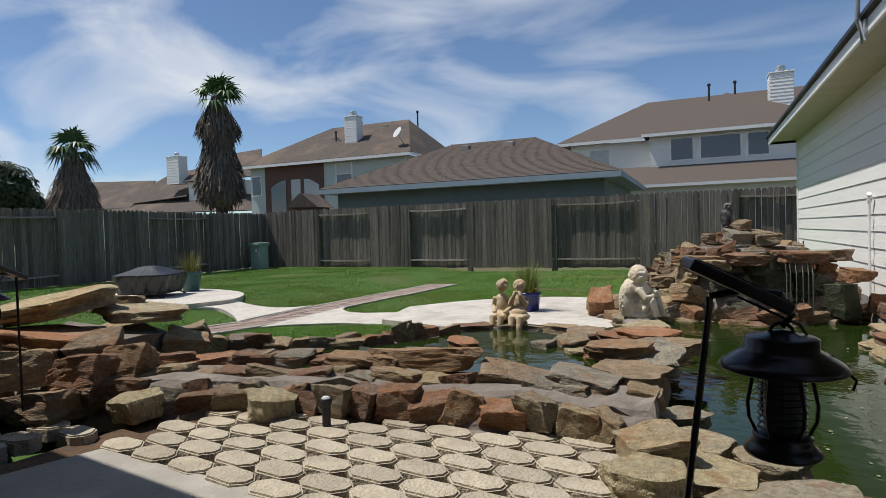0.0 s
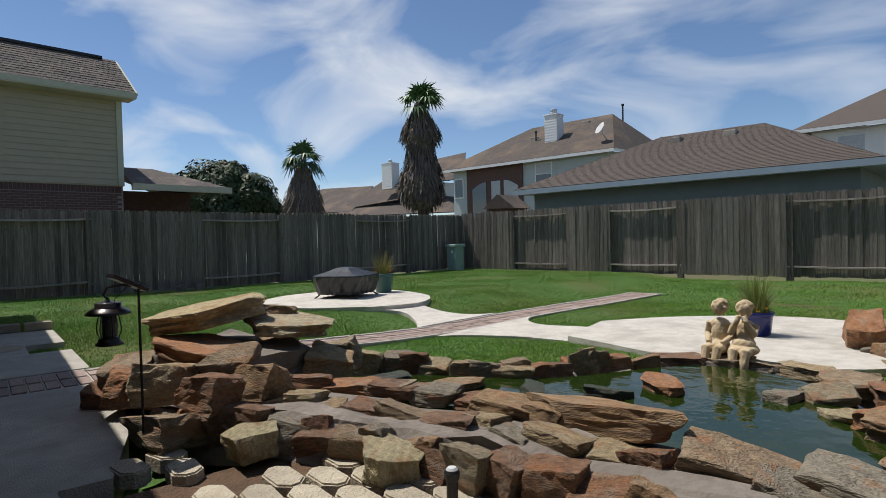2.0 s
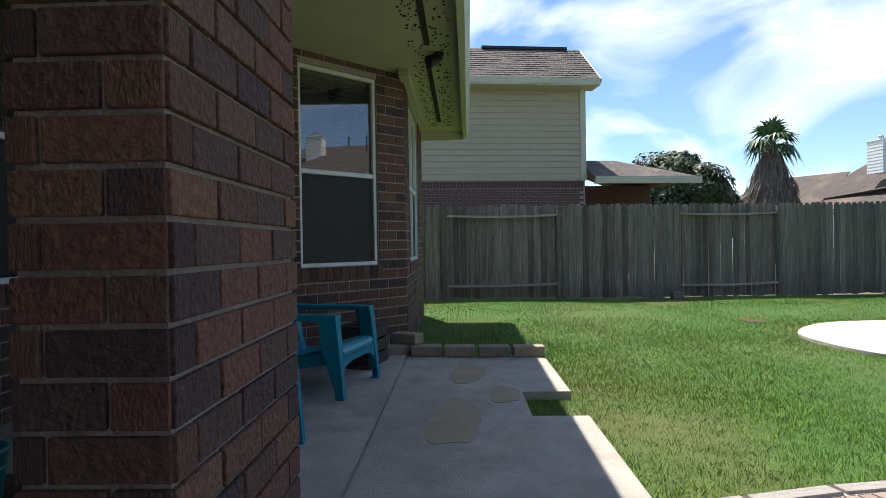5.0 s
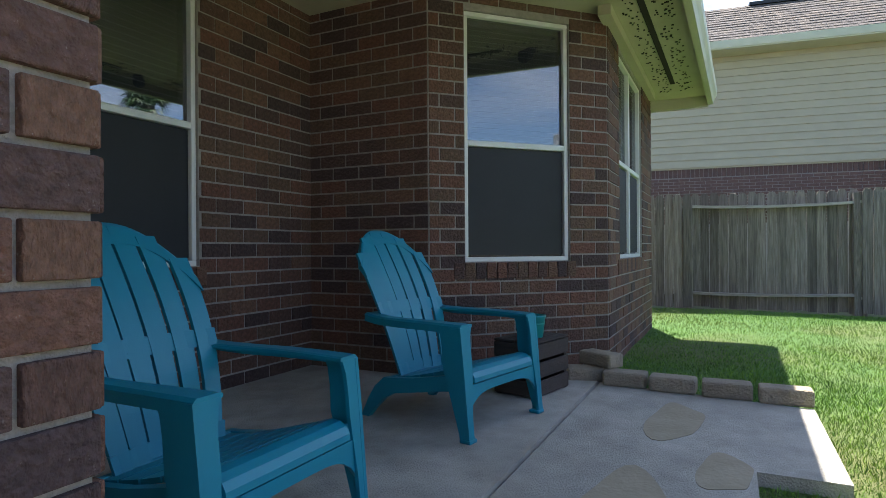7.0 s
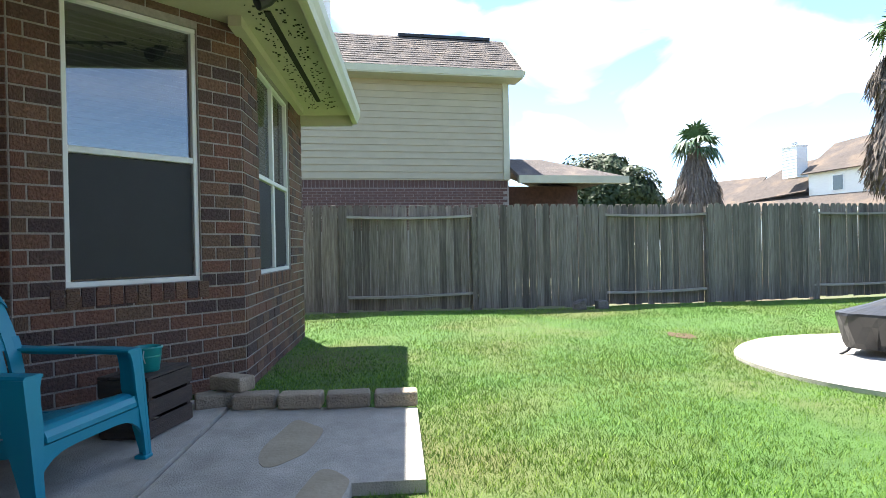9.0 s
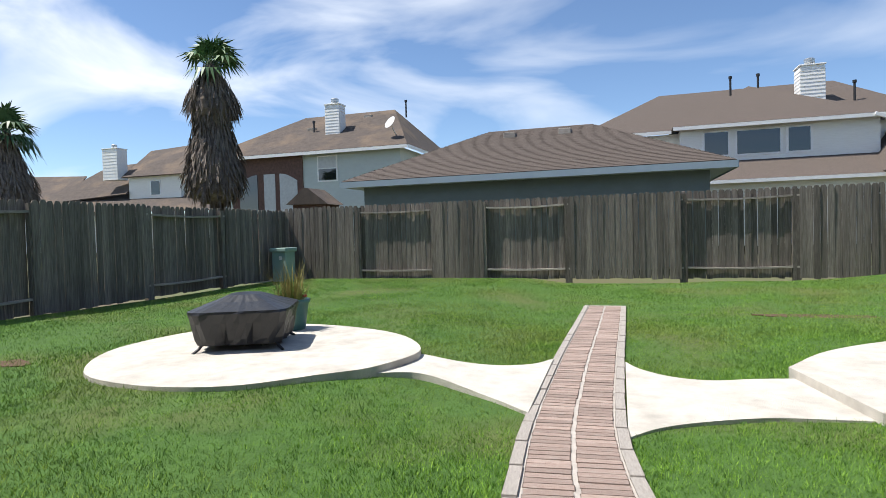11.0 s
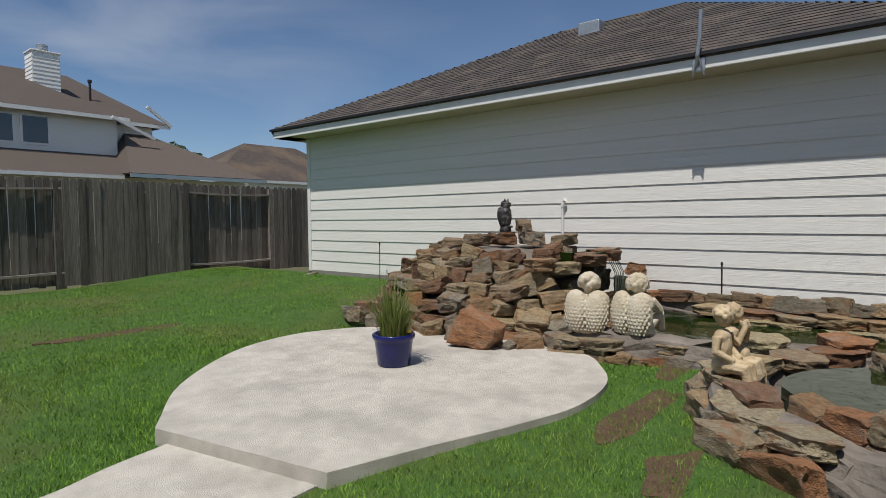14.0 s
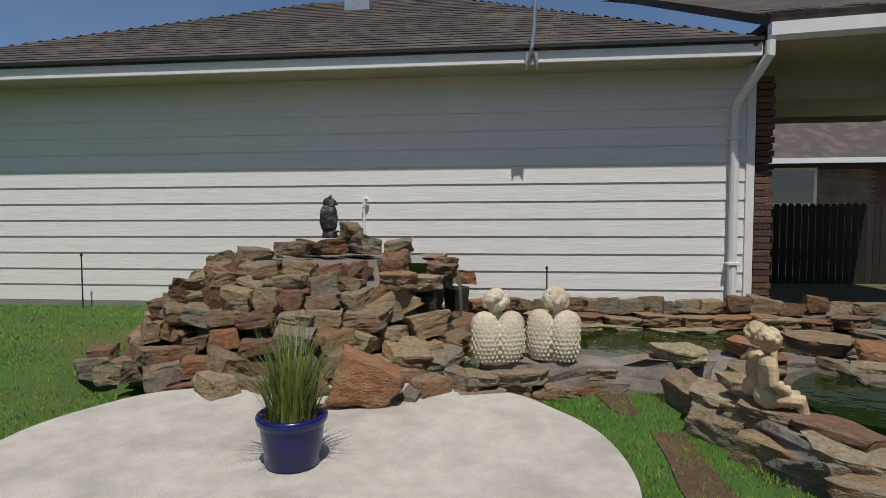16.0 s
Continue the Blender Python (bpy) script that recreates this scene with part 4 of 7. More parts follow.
# moulded gutter along the eave
prof = [(0.0, 2.74), (0.06, 2.74), (0.075, 2.79), (0.10, 2.84), (0.105, 2.93), (0.09, 2.935), (0.08, 2.86), (0.0, 2.86)]
bm = bmesh.new()
add_hull(bm, [[(*hp(EU0, eave(EU0) + o), zz) for o, zz in prof], [(*hp(EU1, eave(EU1) + o), zz) for o, zz in prof]])
bmesh.ops.recalc_face_normals(bm, faces=bm.faces)
part("gutter", bm, M_gutter, roof)
bm = bmesh.new()
wall_face(bm, hp(EU1, eave(EU1)), hp(EU1, -5), 2.72, 2.95, 0.03)
part("fascia", bm, M_gutter, roof)
# frieze along the wall and the slotted vent strip under the eave
bm = prism([hp(4.3, 0.0), hp(7.3, 0.0), hp(7.3, -0.1), hp(4.3, -0.1)], 2.78, 2.86)
part("frieze", bm, M_soffit, roof)
M_slot = mat("dark_slot", (0.02, 0.018, 0.012), rough=0.9, bump=0)
for u0, u1 in ((1.0, 3.6), (4.2, 6.9)):
    part("vent_strip", prism([hp(u0, 0.24), hp(u1, 0.26), hp(u1, 0.21), hp(u0, 0.19)], 2.848, 2.862), M_slot, roof, "dark vent slot in soffit")
bm = bmesh.new()
rng = random.Random(4)
for k in range(420):
    u, v = rng.uniform(0.8, 7.3), rng.choice((rng.uniform(0.05, 0.2), rng.uniform(0.28, 0.44)))
    c = hp(u, v)
    r = rng.uniform(0.004, 0.011)
    add_box(bm, c[0] - r, c[1] - r, 2.854, c[0] + r, c[1] + r, 2.862)
tagged(part("specks", bm, M_slot, roof, "dark mud specks on soffit"), kind="stuff")
# floodlight under the eave
fl = thing("floodlight", "small black floodlight under the porch eave", "lamp", *hp(3.85, 0.33), 2.86)
part("base", lathe([(0.05, -0.03), (0.05, 0.0)], 12), M_dark_metal, fl)
part("arm", tube([(0, 0, -0.02), (0, 0.02, -0.07)], 0.018), M_dark_metal, fl)
part("head", lathe([(0.035, 0), (0.05, 0.03), (0.062, 0.12), (0.058, 0.125)], 14), M_dark_metal, fl).matrix_basis = pose(0, 0.0, -0.05, 115, 0, 20)
part("lens", lathe([(0.052, 0.1), (0.052, 0.118)], 14), M_curtain, fl).matrix_basis = pose(0, 0.0, -0.05, 115, 0, 20)

# ---- garage ----
gar = thing("garage", "white lap-sided garage with grey shingle roof", "garage", kind="structure")
part("wall", box(2.56, 3.05, -0.25, 8.0, 13.39, 2.75), M_siding, gar)
M_found = mat("foundation", (0.28, 0.26, 0.24), (0.2, 0.19, 0.17), scale=5, bump=0.4, rough=0.95)
part("foundation", box(2.545, 3.04, -0.6, 8.02, 13.41, 0.0), M_found, gar)
z = 0.0
while z < 2.66:
    b0 = lap_siding(bmesh.new(), (2.56, 3.06), (2.56, 13.39), z, z + 0.206, 0.206, 0.011)
    part("lap_board", b0, M_siding, gar)
    z += 0.206
for y in (13.32, 3.06):
    part("corner_board", box(2.525, y, -0.02, 2.56, y + 0.09, 2.72, 0.004), M_trim, gar)
part("corner_board", box(2.54, 13.40, -0.02, 2.65, 13.425, 2.72, 0.004), M_trim, gar)
part("soffit", box(2.08, 3.2, 2.70, 2.6, 13.85, 2.72), M_soffit, gar)
part("soffit", box(2.08, 13.39, 2.70, 8.0, 13.85, 2.72), M_soffit, gar)
part("fascia", box(2.05, 3.2, 2.70, 2.08, 13.87, 2.84, 0.004), M_trim, gar)
part("fascia", box(2.05, 13.85, 2.70, 8.0, 13.88, 2.84), M_trim, gar)
g0, g1, g2, g3 = (2.02, 3.22, 2.88), (2.02, 13.91, 2.88), (8.6, 13.91, 2.88), (8.6, 3.22, 2.88)
q0, q1 = (5.3, 6.75, 4.62), (5.3, 9.06, 4.62)
shingle_roof("roof_plane", gar, [[g0, g1, q1, q0], [g1, g2, q1], [g3, g0, q0]], step=0.14, tab=0.28, thick=0.006)
part("drip_edge", box(2.0, 3.2, 2.845, 2.06, 13.93, 2.885), M_dark_metal, gar)
part("roof_vent", box(4.5, 7.9, 4.1, 4.75, 8.3, 4.42, 0.02), M_galv, gar)
# connecting roof and brick return past the garage
part("roof_plane", prism([(1.5, -2.0), (2.05, 3.1), (9, 3.1), (9, -2)], 3.02, 3.1), M_shingle, gar)
shingle_roof("roof_plane", gar, [[(1.35, -2.0, 3.08), (2.0, 3.15, 3.08), (6.4, 4.2, 5.0), (6.0, -2.0, 5.0)]], step=0.14, tab=0.28)
bm = bmesh.new()
add_hull(bm, [[(1.33 + o, -2.0, zz + 0.12) for o, zz in ((0, 2.80), (0.05, 2.76), (0.1, 2.76), (0.1, 2.93), (0, 2.93))], [(1.97 + o, 3.15, zz + 0.08) for o, zz in ((0, 2.80), (0.05, 2.76), (0.1, 2.76), (0.1, 2.93), (0, 2.93))]])
bmesh.ops.recalc_face_normals(bm, faces=bm.faces)
part("gutter", bm, M_trim, gar)
part("soffit", prism([(1.45, -2.0), (2.08, 3.1), (7, 3.1), (7, -2)], 2.84, 2.87), M_soffit, gar)
part("beam", prism([(3.0, -2.0), (3.0, 2.9), (3.15, 2.9), (3.15, -2.0)], 2.42, 2.84), M_soffit, gar)
bm = bmesh.new()
z, k = 0.0, 0
while z < 2.6:
    add_box(bm, 2.56, 2.84 + (0.0 if k % 2 else 0.02), z + 0.005, 2.75, 3.04, z + 0.068, 0.003)
    z += 0.0745
    k += 1
part("brick_return", bm, M_brick, gar, "brown brick end of wall")
# downspout at the corner
ds = part("downspout", tube([(2.02, 3.14, 2.84), (2.02, 3.14, 2.70), (2.14, 3.2, 2.55), (2.42, 3.28, 2.32), (2.49, 3.29, 2.2), (2.49, 3.29, 0.05), (2.45, 3.27, -0.03), (2.33, 3.22, -0.06)], 0.05, 10), M_trim, gar, "white downspout")
for zz in (0.5, 1.9):
    part("strap", box(2.43, 3.22, zz, 2.545, 3.36, zz + 0.03, 0.004), M_trim, ds)
# old dish mast on the fascia
mast = thing("dish_mast", "grey metal dish mast on the garage fascia", "mast", 2.05, 5.55, 2.72)
part("foot", box(-0.03, -0.07, -0.05, 0.0, 0.07, 0.1, 0.006), M_galv, mast)
part("tube", tube([(-0.03, 0.02, 0.0), (-0.07, 0.0, 0.12), (-0.07, -0.02, 0.30), (-0.07, -0.03, 0.62)], 0.022, 10), M_galv, mast)
for sgn in (-1, 1):
    part("brace", tube([(-0.02, 0.06 * sgn, -0.1), (-0.06, 0.0, 0.14)], 0.011, 6), M_galv, mast)
# white pipe beside the wall
pv = thing("pvc_pipe", "white plastic pipe with elbow against the garage wall", "pipe", 2.50, 7.5, 0.3)
part("pipe", tube([(0, 0, -0.4), (0, 0.02, 0.9)], 0.017, 10), M_trim, pv)
part("elbow", tube([(0, 0.02, 0.88), (0, 0.0, 0.96), (-0.01, -0.03, 0.98)], 0.026, 10), M_trim, pv)

# neighbour seen through the breezeway, with its dark fence
n5 = thing("house", "brown brick neighbour house with grey shingle roof", "house")
part("wall", box(16.0, -14, 0, 22, 4, 2.75), M_far_brick, n5)
bm = bmesh.new()
for k in range(34):
    for j in range(40):
        y = -6 + j * 0.24 + (0.12 if k % 2 else 0)
        add_box(bm, 15.988, y, k * 0.075, 16.0, y + 0.228, k * 0.075 + 0.064)
tagged(part("bricks", bm, mat("tan_brick", (0.3, 0.22, 0.16), (0.15, 0.10, 0.08), scale=2, vary=0.0, bump=0.3), n5), kind="stuff")
shingle_roof("roof_plane", n5, [[(15.3, 4, 2.85), (15.3, -14, 2.85), (21, -14, 6.4), (21, 4, 6.4)]], detail=False)
part("fascia", box(15.28, -14, 2.70, 15.32, 4, 2.86), M_trim, n5)
win5 = part("window", box(15.93, -4.2, 1.35, 15.985, -2.6, 2.6), M_trim, n5)
part("pane", box(15.92, -4.1, 1.45, 15.928, -2.7, 2.5), M_glass, win5)
M_darkfence = mat("dark_stained_fence", (0.03, 0.024, 0.02), (0.02, 0.016, 0.013), scale=5, bump=0.4, stretch=(9, 9, 1), vary=0.3, rough=0.9)
dark_picket = picket_meshes[0].copy()
dark_picket.materials.clear()
dark_picket.materials.append(M_darkfence)
fd = thing("fence", "dark stained board fence beyond the breezeway", "fence", 9.0, -6.0, 0, 90, kind="structure")
for k in range(60):
    part("picket", dark_picket, None, fd).matrix_basis = pose(0.07 + k * 0.145, 0, -0.6, 0, 0, random.uniform(-1, 1)) @ Matrix.Diagonal((1, 1, 1.9 + random.uniform(-0.01, 0.01), 1))


# ---- pond and rockwork ----
def rock_material(name, stops, grain=(1, 1, 1.5)):
    m = mat(name, (0.3, 0.22, 0.15), (0.2, 0.15, 0.1), scale=7, bump=1.0, bump_scale=26, stretch=grain, rough=0.93)
    n, l = m.node_tree.nodes, m.node_tree.links
    info = [k for k in n if k.type == "OBJECT_INFO"][0]
    ramp = n.new("ShaderNodeValToRGB")
    ramp.color_ramp.interpolation = "CONSTANT"
    for i, c in enumerate(stops):
        e = ramp.color_ramp.elements[i] if i < 2 else ramp.color_ramp.elements.new(i / len(stops))
        e.position = i / len(stops)
        e.color = (*c, 1)
    l.new(info.outputs["Random"], ramp.inputs["Fac"])
    tc = [k for k in n if k.type == "TEX_COORD"][0]
    nz = n.new("ShaderNodeTexNoise")
    nz.inputs["Scale"].default_value = 6.5
    nz.inputs["Detail"].default_value = 9
    nz.inputs["Roughness"].default_value = 0.78
    sh = [k for k in n if k.type == "VECT_MATH" and k.operation == "ADD"][0]
    l.new(sh.outputs["Vector"], nz.inputs["Vector"])
    mr = n.new("ShaderNodeMapRange")
    mr.inputs["From Min"].default_value = 0.35
    mr.inputs["From Max"].default_value = 0.7
    mr.inputs["To Min"].default_value = 0.40
    mr.inputs["To Max"].default_value = 1.30
    l.new(nz.outputs["Fac"], mr.inputs["Value"])
    hsv = n.new("ShaderNodeHueSaturation")
    l.new(mr.outputs["Result"], hsv.inputs["Value"])
    l.new(ramp.outputs["Color"], hsv.inputs["Color"])
    mx = n.new("ShaderNodeMix")
    mx.data_type = "RGBA"
    mx.inputs[7].default_value = (0.30, 0.275, 0.22, 1)
    nz2 = n.new("ShaderNodeTexNoise")
    nz2.inputs["Scale"].default_value = 2.2
    nz2.inputs["Detail"].default_value = 5
    l.new(sh.outputs["Vector"], nz2.inputs["Vector"])
    mr2 = n.new("ShaderNodeMapRange")
    mr2.inputs["From Min"].default_value = 0.52
    mr2.inputs["From Max"].default_value = 0.66
    mr2.inputs["To Max"].default_value = 0.32
    l.new(nz2.outputs["Fac"], mr2.inputs["Value"])
    l.new(mr2.outputs["Result"], mx.inputs[0])
    l.new(hsv.outputs["Color"], mx.inputs[6])
    rust = n.new("ShaderNodeMix")
    rust.data_type = "RGBA"
    rust.inputs[7].default_value = (0.27, 0.115, 0.045, 1)
    nz3 = n.new("ShaderNodeTexNoise")
    nz3.inputs["Scale"].default_value = 1.7
    nz3.inputs["Detail"].default_value = 8
    nz3.inputs["Roughness"].default_value = 0.7
    far = n.new("ShaderNodeVectorMath")
    far.operation = "ADD"
    far.inputs[1].default_value = (7.3, 2.1, 5.7)
    l.new(sh.outputs["Vector"], far.inputs[0])
    l.new(far.outputs["Vector"], nz3.inputs["Vector"])
    mr3 = n.new("ShaderNodeMapRange")
    mr3.inputs["From Min"].default_value = 0.53
    mr3.inputs["From Max"].default_value = 0.62
    mr3.inputs["To Max"].default_value = 0.6
    l.new(nz3.outputs["Fac"], mr3.inputs["Value"])
    l.new(mr3.outputs["Result"], rust.inputs[0])
    l.new(mx.outputs[2], rust.inputs[6])
    l.new(rust.outputs[2], n["Principled BSDF"].inputs["Base Color"])
    return m


M_rock = rock_material("sandstone", [(0.36, 0.265, 0.15), (0.25, 0.13, 0.07), (0.33, 0.21, 0.11), (0.27, 0.235, 0.175), (0.40, 0.31, 0.18), (0.22, 0.125, 0.075), (0.31, 0.25, 0.16), (0.35, 0.17, 0.08), (0.29, 0.21, 0.13)])
M_slab_rock = rock_material("pale_sandstone", [(0.50, 0.42, 0.25), (0.44, 0.37, 0.24), (0.38, 0.33, 0.235), (0.47, 0.38, 0.21)], (2.4, 1.5, 0.6))
# wet, mossy tones, darkened further to hold the shade under the fall
M_wet_shade_rock = mat("wet_mossy_shade_rock", (0.05, 0.05, 0.028), (0.025, 0.03, 0.014), scale=6, bump=1.0, bump_scale=30, stain=(0.05, 0.07, 0.018), stain_scale=2, stain_amount=0.7, rough=0.45)
M_core = mat("rough_mortar", (0.27, 0.235, 0.20), (0.13, 0.11, 0.095), scale=5, bump=1.0, bump_scale=18, stain=(0.07, 0.06, 0.05), stain_scale=2.5, stain_amount=0.6, rough=0.97)
M_soil = mat("brown_soil", (0.13, 0.075, 0.042), (0.08, 0.048, 0.028), scale=8, bump=1.0, bump_scale=50, rough=0.97)
M_water = bpy.data.materials.new("green_pond_water")
M_water.use_nodes = True
_n, _l = M_water.node_tree.nodes, M_water.node_tree.links
_b = _n["Principled BSDF"]
_b.inputs["Base Color"].default_value = (0.013, 0.025, 0.004, 1)
_b.inputs["Roughness"].default_value = 0.03
_b.inputs["IOR"].default_value = 1.33
_z = _n.new("ShaderNodeTexNoise")
_z.inputs["Scale"].default_value = 7
_z.inputs["Detail"].default_value = 3
_p = _n.new("ShaderNodeBump")
_p.inputs["Strength"].default_value = 0.12
_p.inputs["Distance"].default_value = 0.03
_t = _n.new("ShaderNodeTexCoord")
_l.new(_t.outputs["Object"], _z.inputs["Vector"])
_l.new(_z.outputs["Fac"], _p.inputs["Height"])
_l.new(_p.outputs["Normal"], _b.inputs["Normal"])


def rock_mesh(seed, flat, material):
    """A quarried stone in a unit box: a chipped block, or a flag with an uneven outline; broken faces, layered sides."""
    rng = random.Random(seed)
    bm = bmesh.new()
    if flat:
        sides = rng.choice((5, 6, 7))
        for k in range(sides):
            a = 2 * math.pi * (k + rng.uniform(-0.28, 0.28)) / sides
            r = rng.uniform(0.44, 0.56)
            under = rng.uniform(0.80, 1.0)
            zt = 0.5 - rng.uniform(0, 0.16)
            bm.verts.new((r * math.cos(a), r * math.sin(a), zt))
            bm.verts.new((r * 1.03 * math.cos(a), r * 1.03 * math.sin(a), rng.uniform(-0.1, 0.3)))
            bm.verts.new((r * under * math.cos(a), r * under * math.sin(a), -0.5 + rng.uniform(0, 0.12)))
    else:
        slope = Vector((rng.uniform(-0.12, 0.12), rng.uniform(-0.12, 0.12)))
        for sx in (-1, 1):
            for sy in (-1, 1):
                for sz in (-1, 1):
                    c = Vector((sx * rng.uniform(0.30, 0.52), sy * rng.uniform(0.30, 0.52), sz * rng.uniform(0.34, 0.52)))
                    c.z += slope.x * sx + slope.y * sy if sz > 0 else 0
                    if rng.random() < 0.6:
                        for ax in range(3):
                            q = c.copy()
                            q[ax] *= rng.uniform(0.5, 0.85)
                            bm.verts.new(q)
                    else:
                        bm.verts.new(c)
    r = bmesh.ops.convex_hull(bm, input=bm.verts)
    bmesh.ops.delete(bm, geom=[g for g in r["geom_interior"] if isinstance(g, bmesh.types.BMVert)], context="VERTS")
    bmesh.ops.dissolve_limit(bm, angle_limit=radians(14), verts=bm.verts, edges=bm.edges)
    bmesh.ops.bevel(bm, geom=list(bm.edges), offset=0.014, segments=1, affect="EDGES")
    bmesh.ops.triangulate(bm, faces=bm.faces)
    for _ in range(3):
        bmesh.ops.subdivide_edges(bm, edges=[e for e in bm.edges if e.calc_length() > 0.10], cuts=1, use_grid_fill=False)
        bmesh.ops.triangulate(bm, faces=bm.faces)
    for v in bm.verts:
        p = v.co.copy()
        v.co += noise.noise_vector(p * 2.4 + Vector((seed, 0, 0))) * 0.07 + noise.noise_vector(p * 6 + Vector((0, seed, 0))) * 0.030 + noise.noise_vector(p * 15 + Vector((seed, seed, 0))) * 0.014
        layer = noise.noise(Vector((seed * 0.7, 0, p.z * (5 if flat else 8)))) * 0.05
        v.co.x *= 1 + layer
        v.co.y *= 1 + layer
    me = mesh_of(bm, "rock")
    me.materials.append(material)
    return me


ROCKS = [rock_mesh(100 + k, False, M_rock) for k in range(18)]
SLABS = [rock_mesh(300 + k, True, M_slab_rock) for k in range(8)]
BROWN_SLABS = [rock_mesh(340 + k, True, M_rock) for k in range(8)]
WET_SHADE = [rock_mesh(400 + k, k % 2 == 0, M_wet_shade_rock) for k in range(6)]
RR = random.Random(77)


def rock(root, x, y, z, sx, sy, sz, rz=None, tilt=8.0, pool=None, rx=None, ry=None):
    """One stone whose underside is at z."""
    me = RR.choice(pool or ROCKS)
    ob = part("rock", me, None, root)
    ob.matrix_basis = pose(x, y, z + sz * 0.48, RR.uniform(-tilt, tilt) if rx is None else rx, RR.uniform(-tilt, tilt) if ry is None else ry, RR.uniform(0, 360) if rz is None else rz) @ Matrix.Diagonal((sx, sy, sz, 1))
    return ob


def rock_row(root, line, z, size, pool=None, tilt=9.0, gap=0.86, zs=None):
    """Stones laid end to end along a line, long side along it."""
    pts = [Vector(p) for p in line]
    for a, b in zip(pts, pts[1:]):
        d = b - a
        ang = math.degrees(math.atan2(d.y, d.x))
        s = 0.0
        while s < d.length:
            w = size[0] * RR.uniform(0.7, 1.35)
            p = a + d.normalized() * (s + w / 2)
            h = size[2] * RR.uniform(0.75, 1.3)
            rock(root, p.x + RR.uniform(-0.03, 0.03), p.y + RR.uniform(-0.03, 0.03), z + RR.uniform(-0.02, 0.02), w * 1.08, size[1] * RR.uniform(0.8, 1.25), h, ang + RR.uniform(-14, 14), tilt, pool)
            s += w * gap


def core(root, line, z0, z1, w, material=None):
    """A rough mortar bank under the stones."""
    pts = [Vector(p) for p in line]
    rings = []
    for i, p in enumerate(pts):
        d = (pts[min(i + 1, len(pts) - 1)] - pts[max(i - 1, 0)]).normalized()
        nn = Vector((-d.y, d.x))
        rings.append([(*(p - nn * w * 0.6), z0), (*(p - nn * w * 0.45), z1 * 0.6 + z0 * 0.4), (*(p - nn * w * 0.3), z1), (*(p + nn * w * 0.3), z1), (*(p + nn * w * 0.45), z1 * 0.6 + z0 * 0.4), (*(p + nn * w * 0.6), z0)])
    bm = add_hull(bmesh.new(), rings)
    bmesh.ops.recalc_face_normals(bm, faces=bm.faces)
    bmesh.ops.triangulate(bm, faces=bm.faces)
    bmesh.ops.subdivide_edges(bm, edges=list(bm.edges), cuts=3)
    for v in bm.verts:
        v.co += noise.noise_vector(v.co * 4.0) * 0.06 + noise.noise_vector(v.co * 13.0) * 0.02
    return part("mortar_bank", bm, material or M_core, root)


FRONT = [(-3.0, 0.98), (-2.5, 1.12), (-2.1, 1.35), (-1.5, 1.52), (-0.8, 1.55), (-0.2, 1.66), (0.25, 1.58)]
MIDDLE = [(-2.9, 1.25), (-2.4, 1.45), (-1.9, 1.65), (-1.3, 1.82), (-0.7, 1.85), (-0.1, 1.95), (0.35, 1.95)]
CREST = [(-2.75, 1.6), (-2.2, 1.85), (-1.6, 2.05), (-1.05, 2.05)]
BACK = [(-3.45, 2.4), (-2.9, 2.7), (-2.2, 3.0), (-1.85, 3.5), (-1.6, 3.9)]
SIDE = [(-1.65, 4.1), (-1.1, 4.42), (-0.5, 4.32), (0.0, 3.95)]
pond = thing("pond_wall", "mortared sandstone rock wall round a garden pond", "rock wall")
core(pond, [(-2.95, 1.3), (-2.3, 1.5), (-1.6, 1.75), (-0.9, 1.85), (0.0, 1.9), (0.4, 1.9)], -0.1, 0.14, 0.62)
core(pond, [(-3.6, 2.45), (-2.9, 2.75), (-2.2, 3.05), (-1.9, 3.65), (-1.5, 4.3), (-0.6, 4.45), (0.1, 4.1)], -0.3, 0.0, 0.42)
core(pond, [(0.28, 1.8), (0.25, 2.6), (0.22, 3.4), (0.2, 4.4), (0.0, 5.2), (0.0, 6.0)], -0.6, 0.0, 0.42)
rock_row(pond, FRONT, -0.01, (0.20, 0.17, 0.15), tilt=16)
rock_row(pond, MIDDLE, 0.07, (0.22, 0.19, 0.105), tilt=9)
rock_row(pond, CREST, 0.12, (0.28, 0.2, 0.085), tilt=5)
rock_row(pond, BACK, -0.02, (0.21, 0.18, 0.145), tilt=11)
rock_row(pond, BACK[2:], -0.16, (0.24, 0.2, 0.15), tilt=7)
rock_row(pond, SIDE, -0.06, (0.42, 0.32, 0.11), pool=BROWN_SLABS, tilt=5)
rock_row(pond, [(-2.2, 3.8), (-1.75, 4.3), (-1.0, 4.6), (-0.35, 4.6)], -0.30, (0.32, 0.22, 0.22), pool=ROCKS, tilt=7)
rock_row(pond, [(-2.0, 3.8), (-1.6, 4.2), (-0.95, 4.48)], -0.09, (0.38, 0.34, 0.10), pool=SLABS, tilt=6)
# the long stone over the small pool, and the broad stones between the two pools
rock(pond, -0.95, 2.06, 0.13, 0.85, 0.24, 0.15, 172, pool=BROWN_SLABS, rx=6, ry=5)
rock(pond, -0.35, 1.98, 0.06, 0.42, 0.28, 0.15, 8, 5)
rock(pond, 0.02, 2.02, 0.05, 0.40, 0.3, 0.16, -6, 5)
rock(pond, 0.22, 2.35, 0.04, 0.45, 0.42, 0.13, 30, 4, BROWN_SLABS)
rock(pond, 0.30, 2.85, 0.05, 0.62, 0.52, 0.13, 80, 4, BROWN_SLABS)
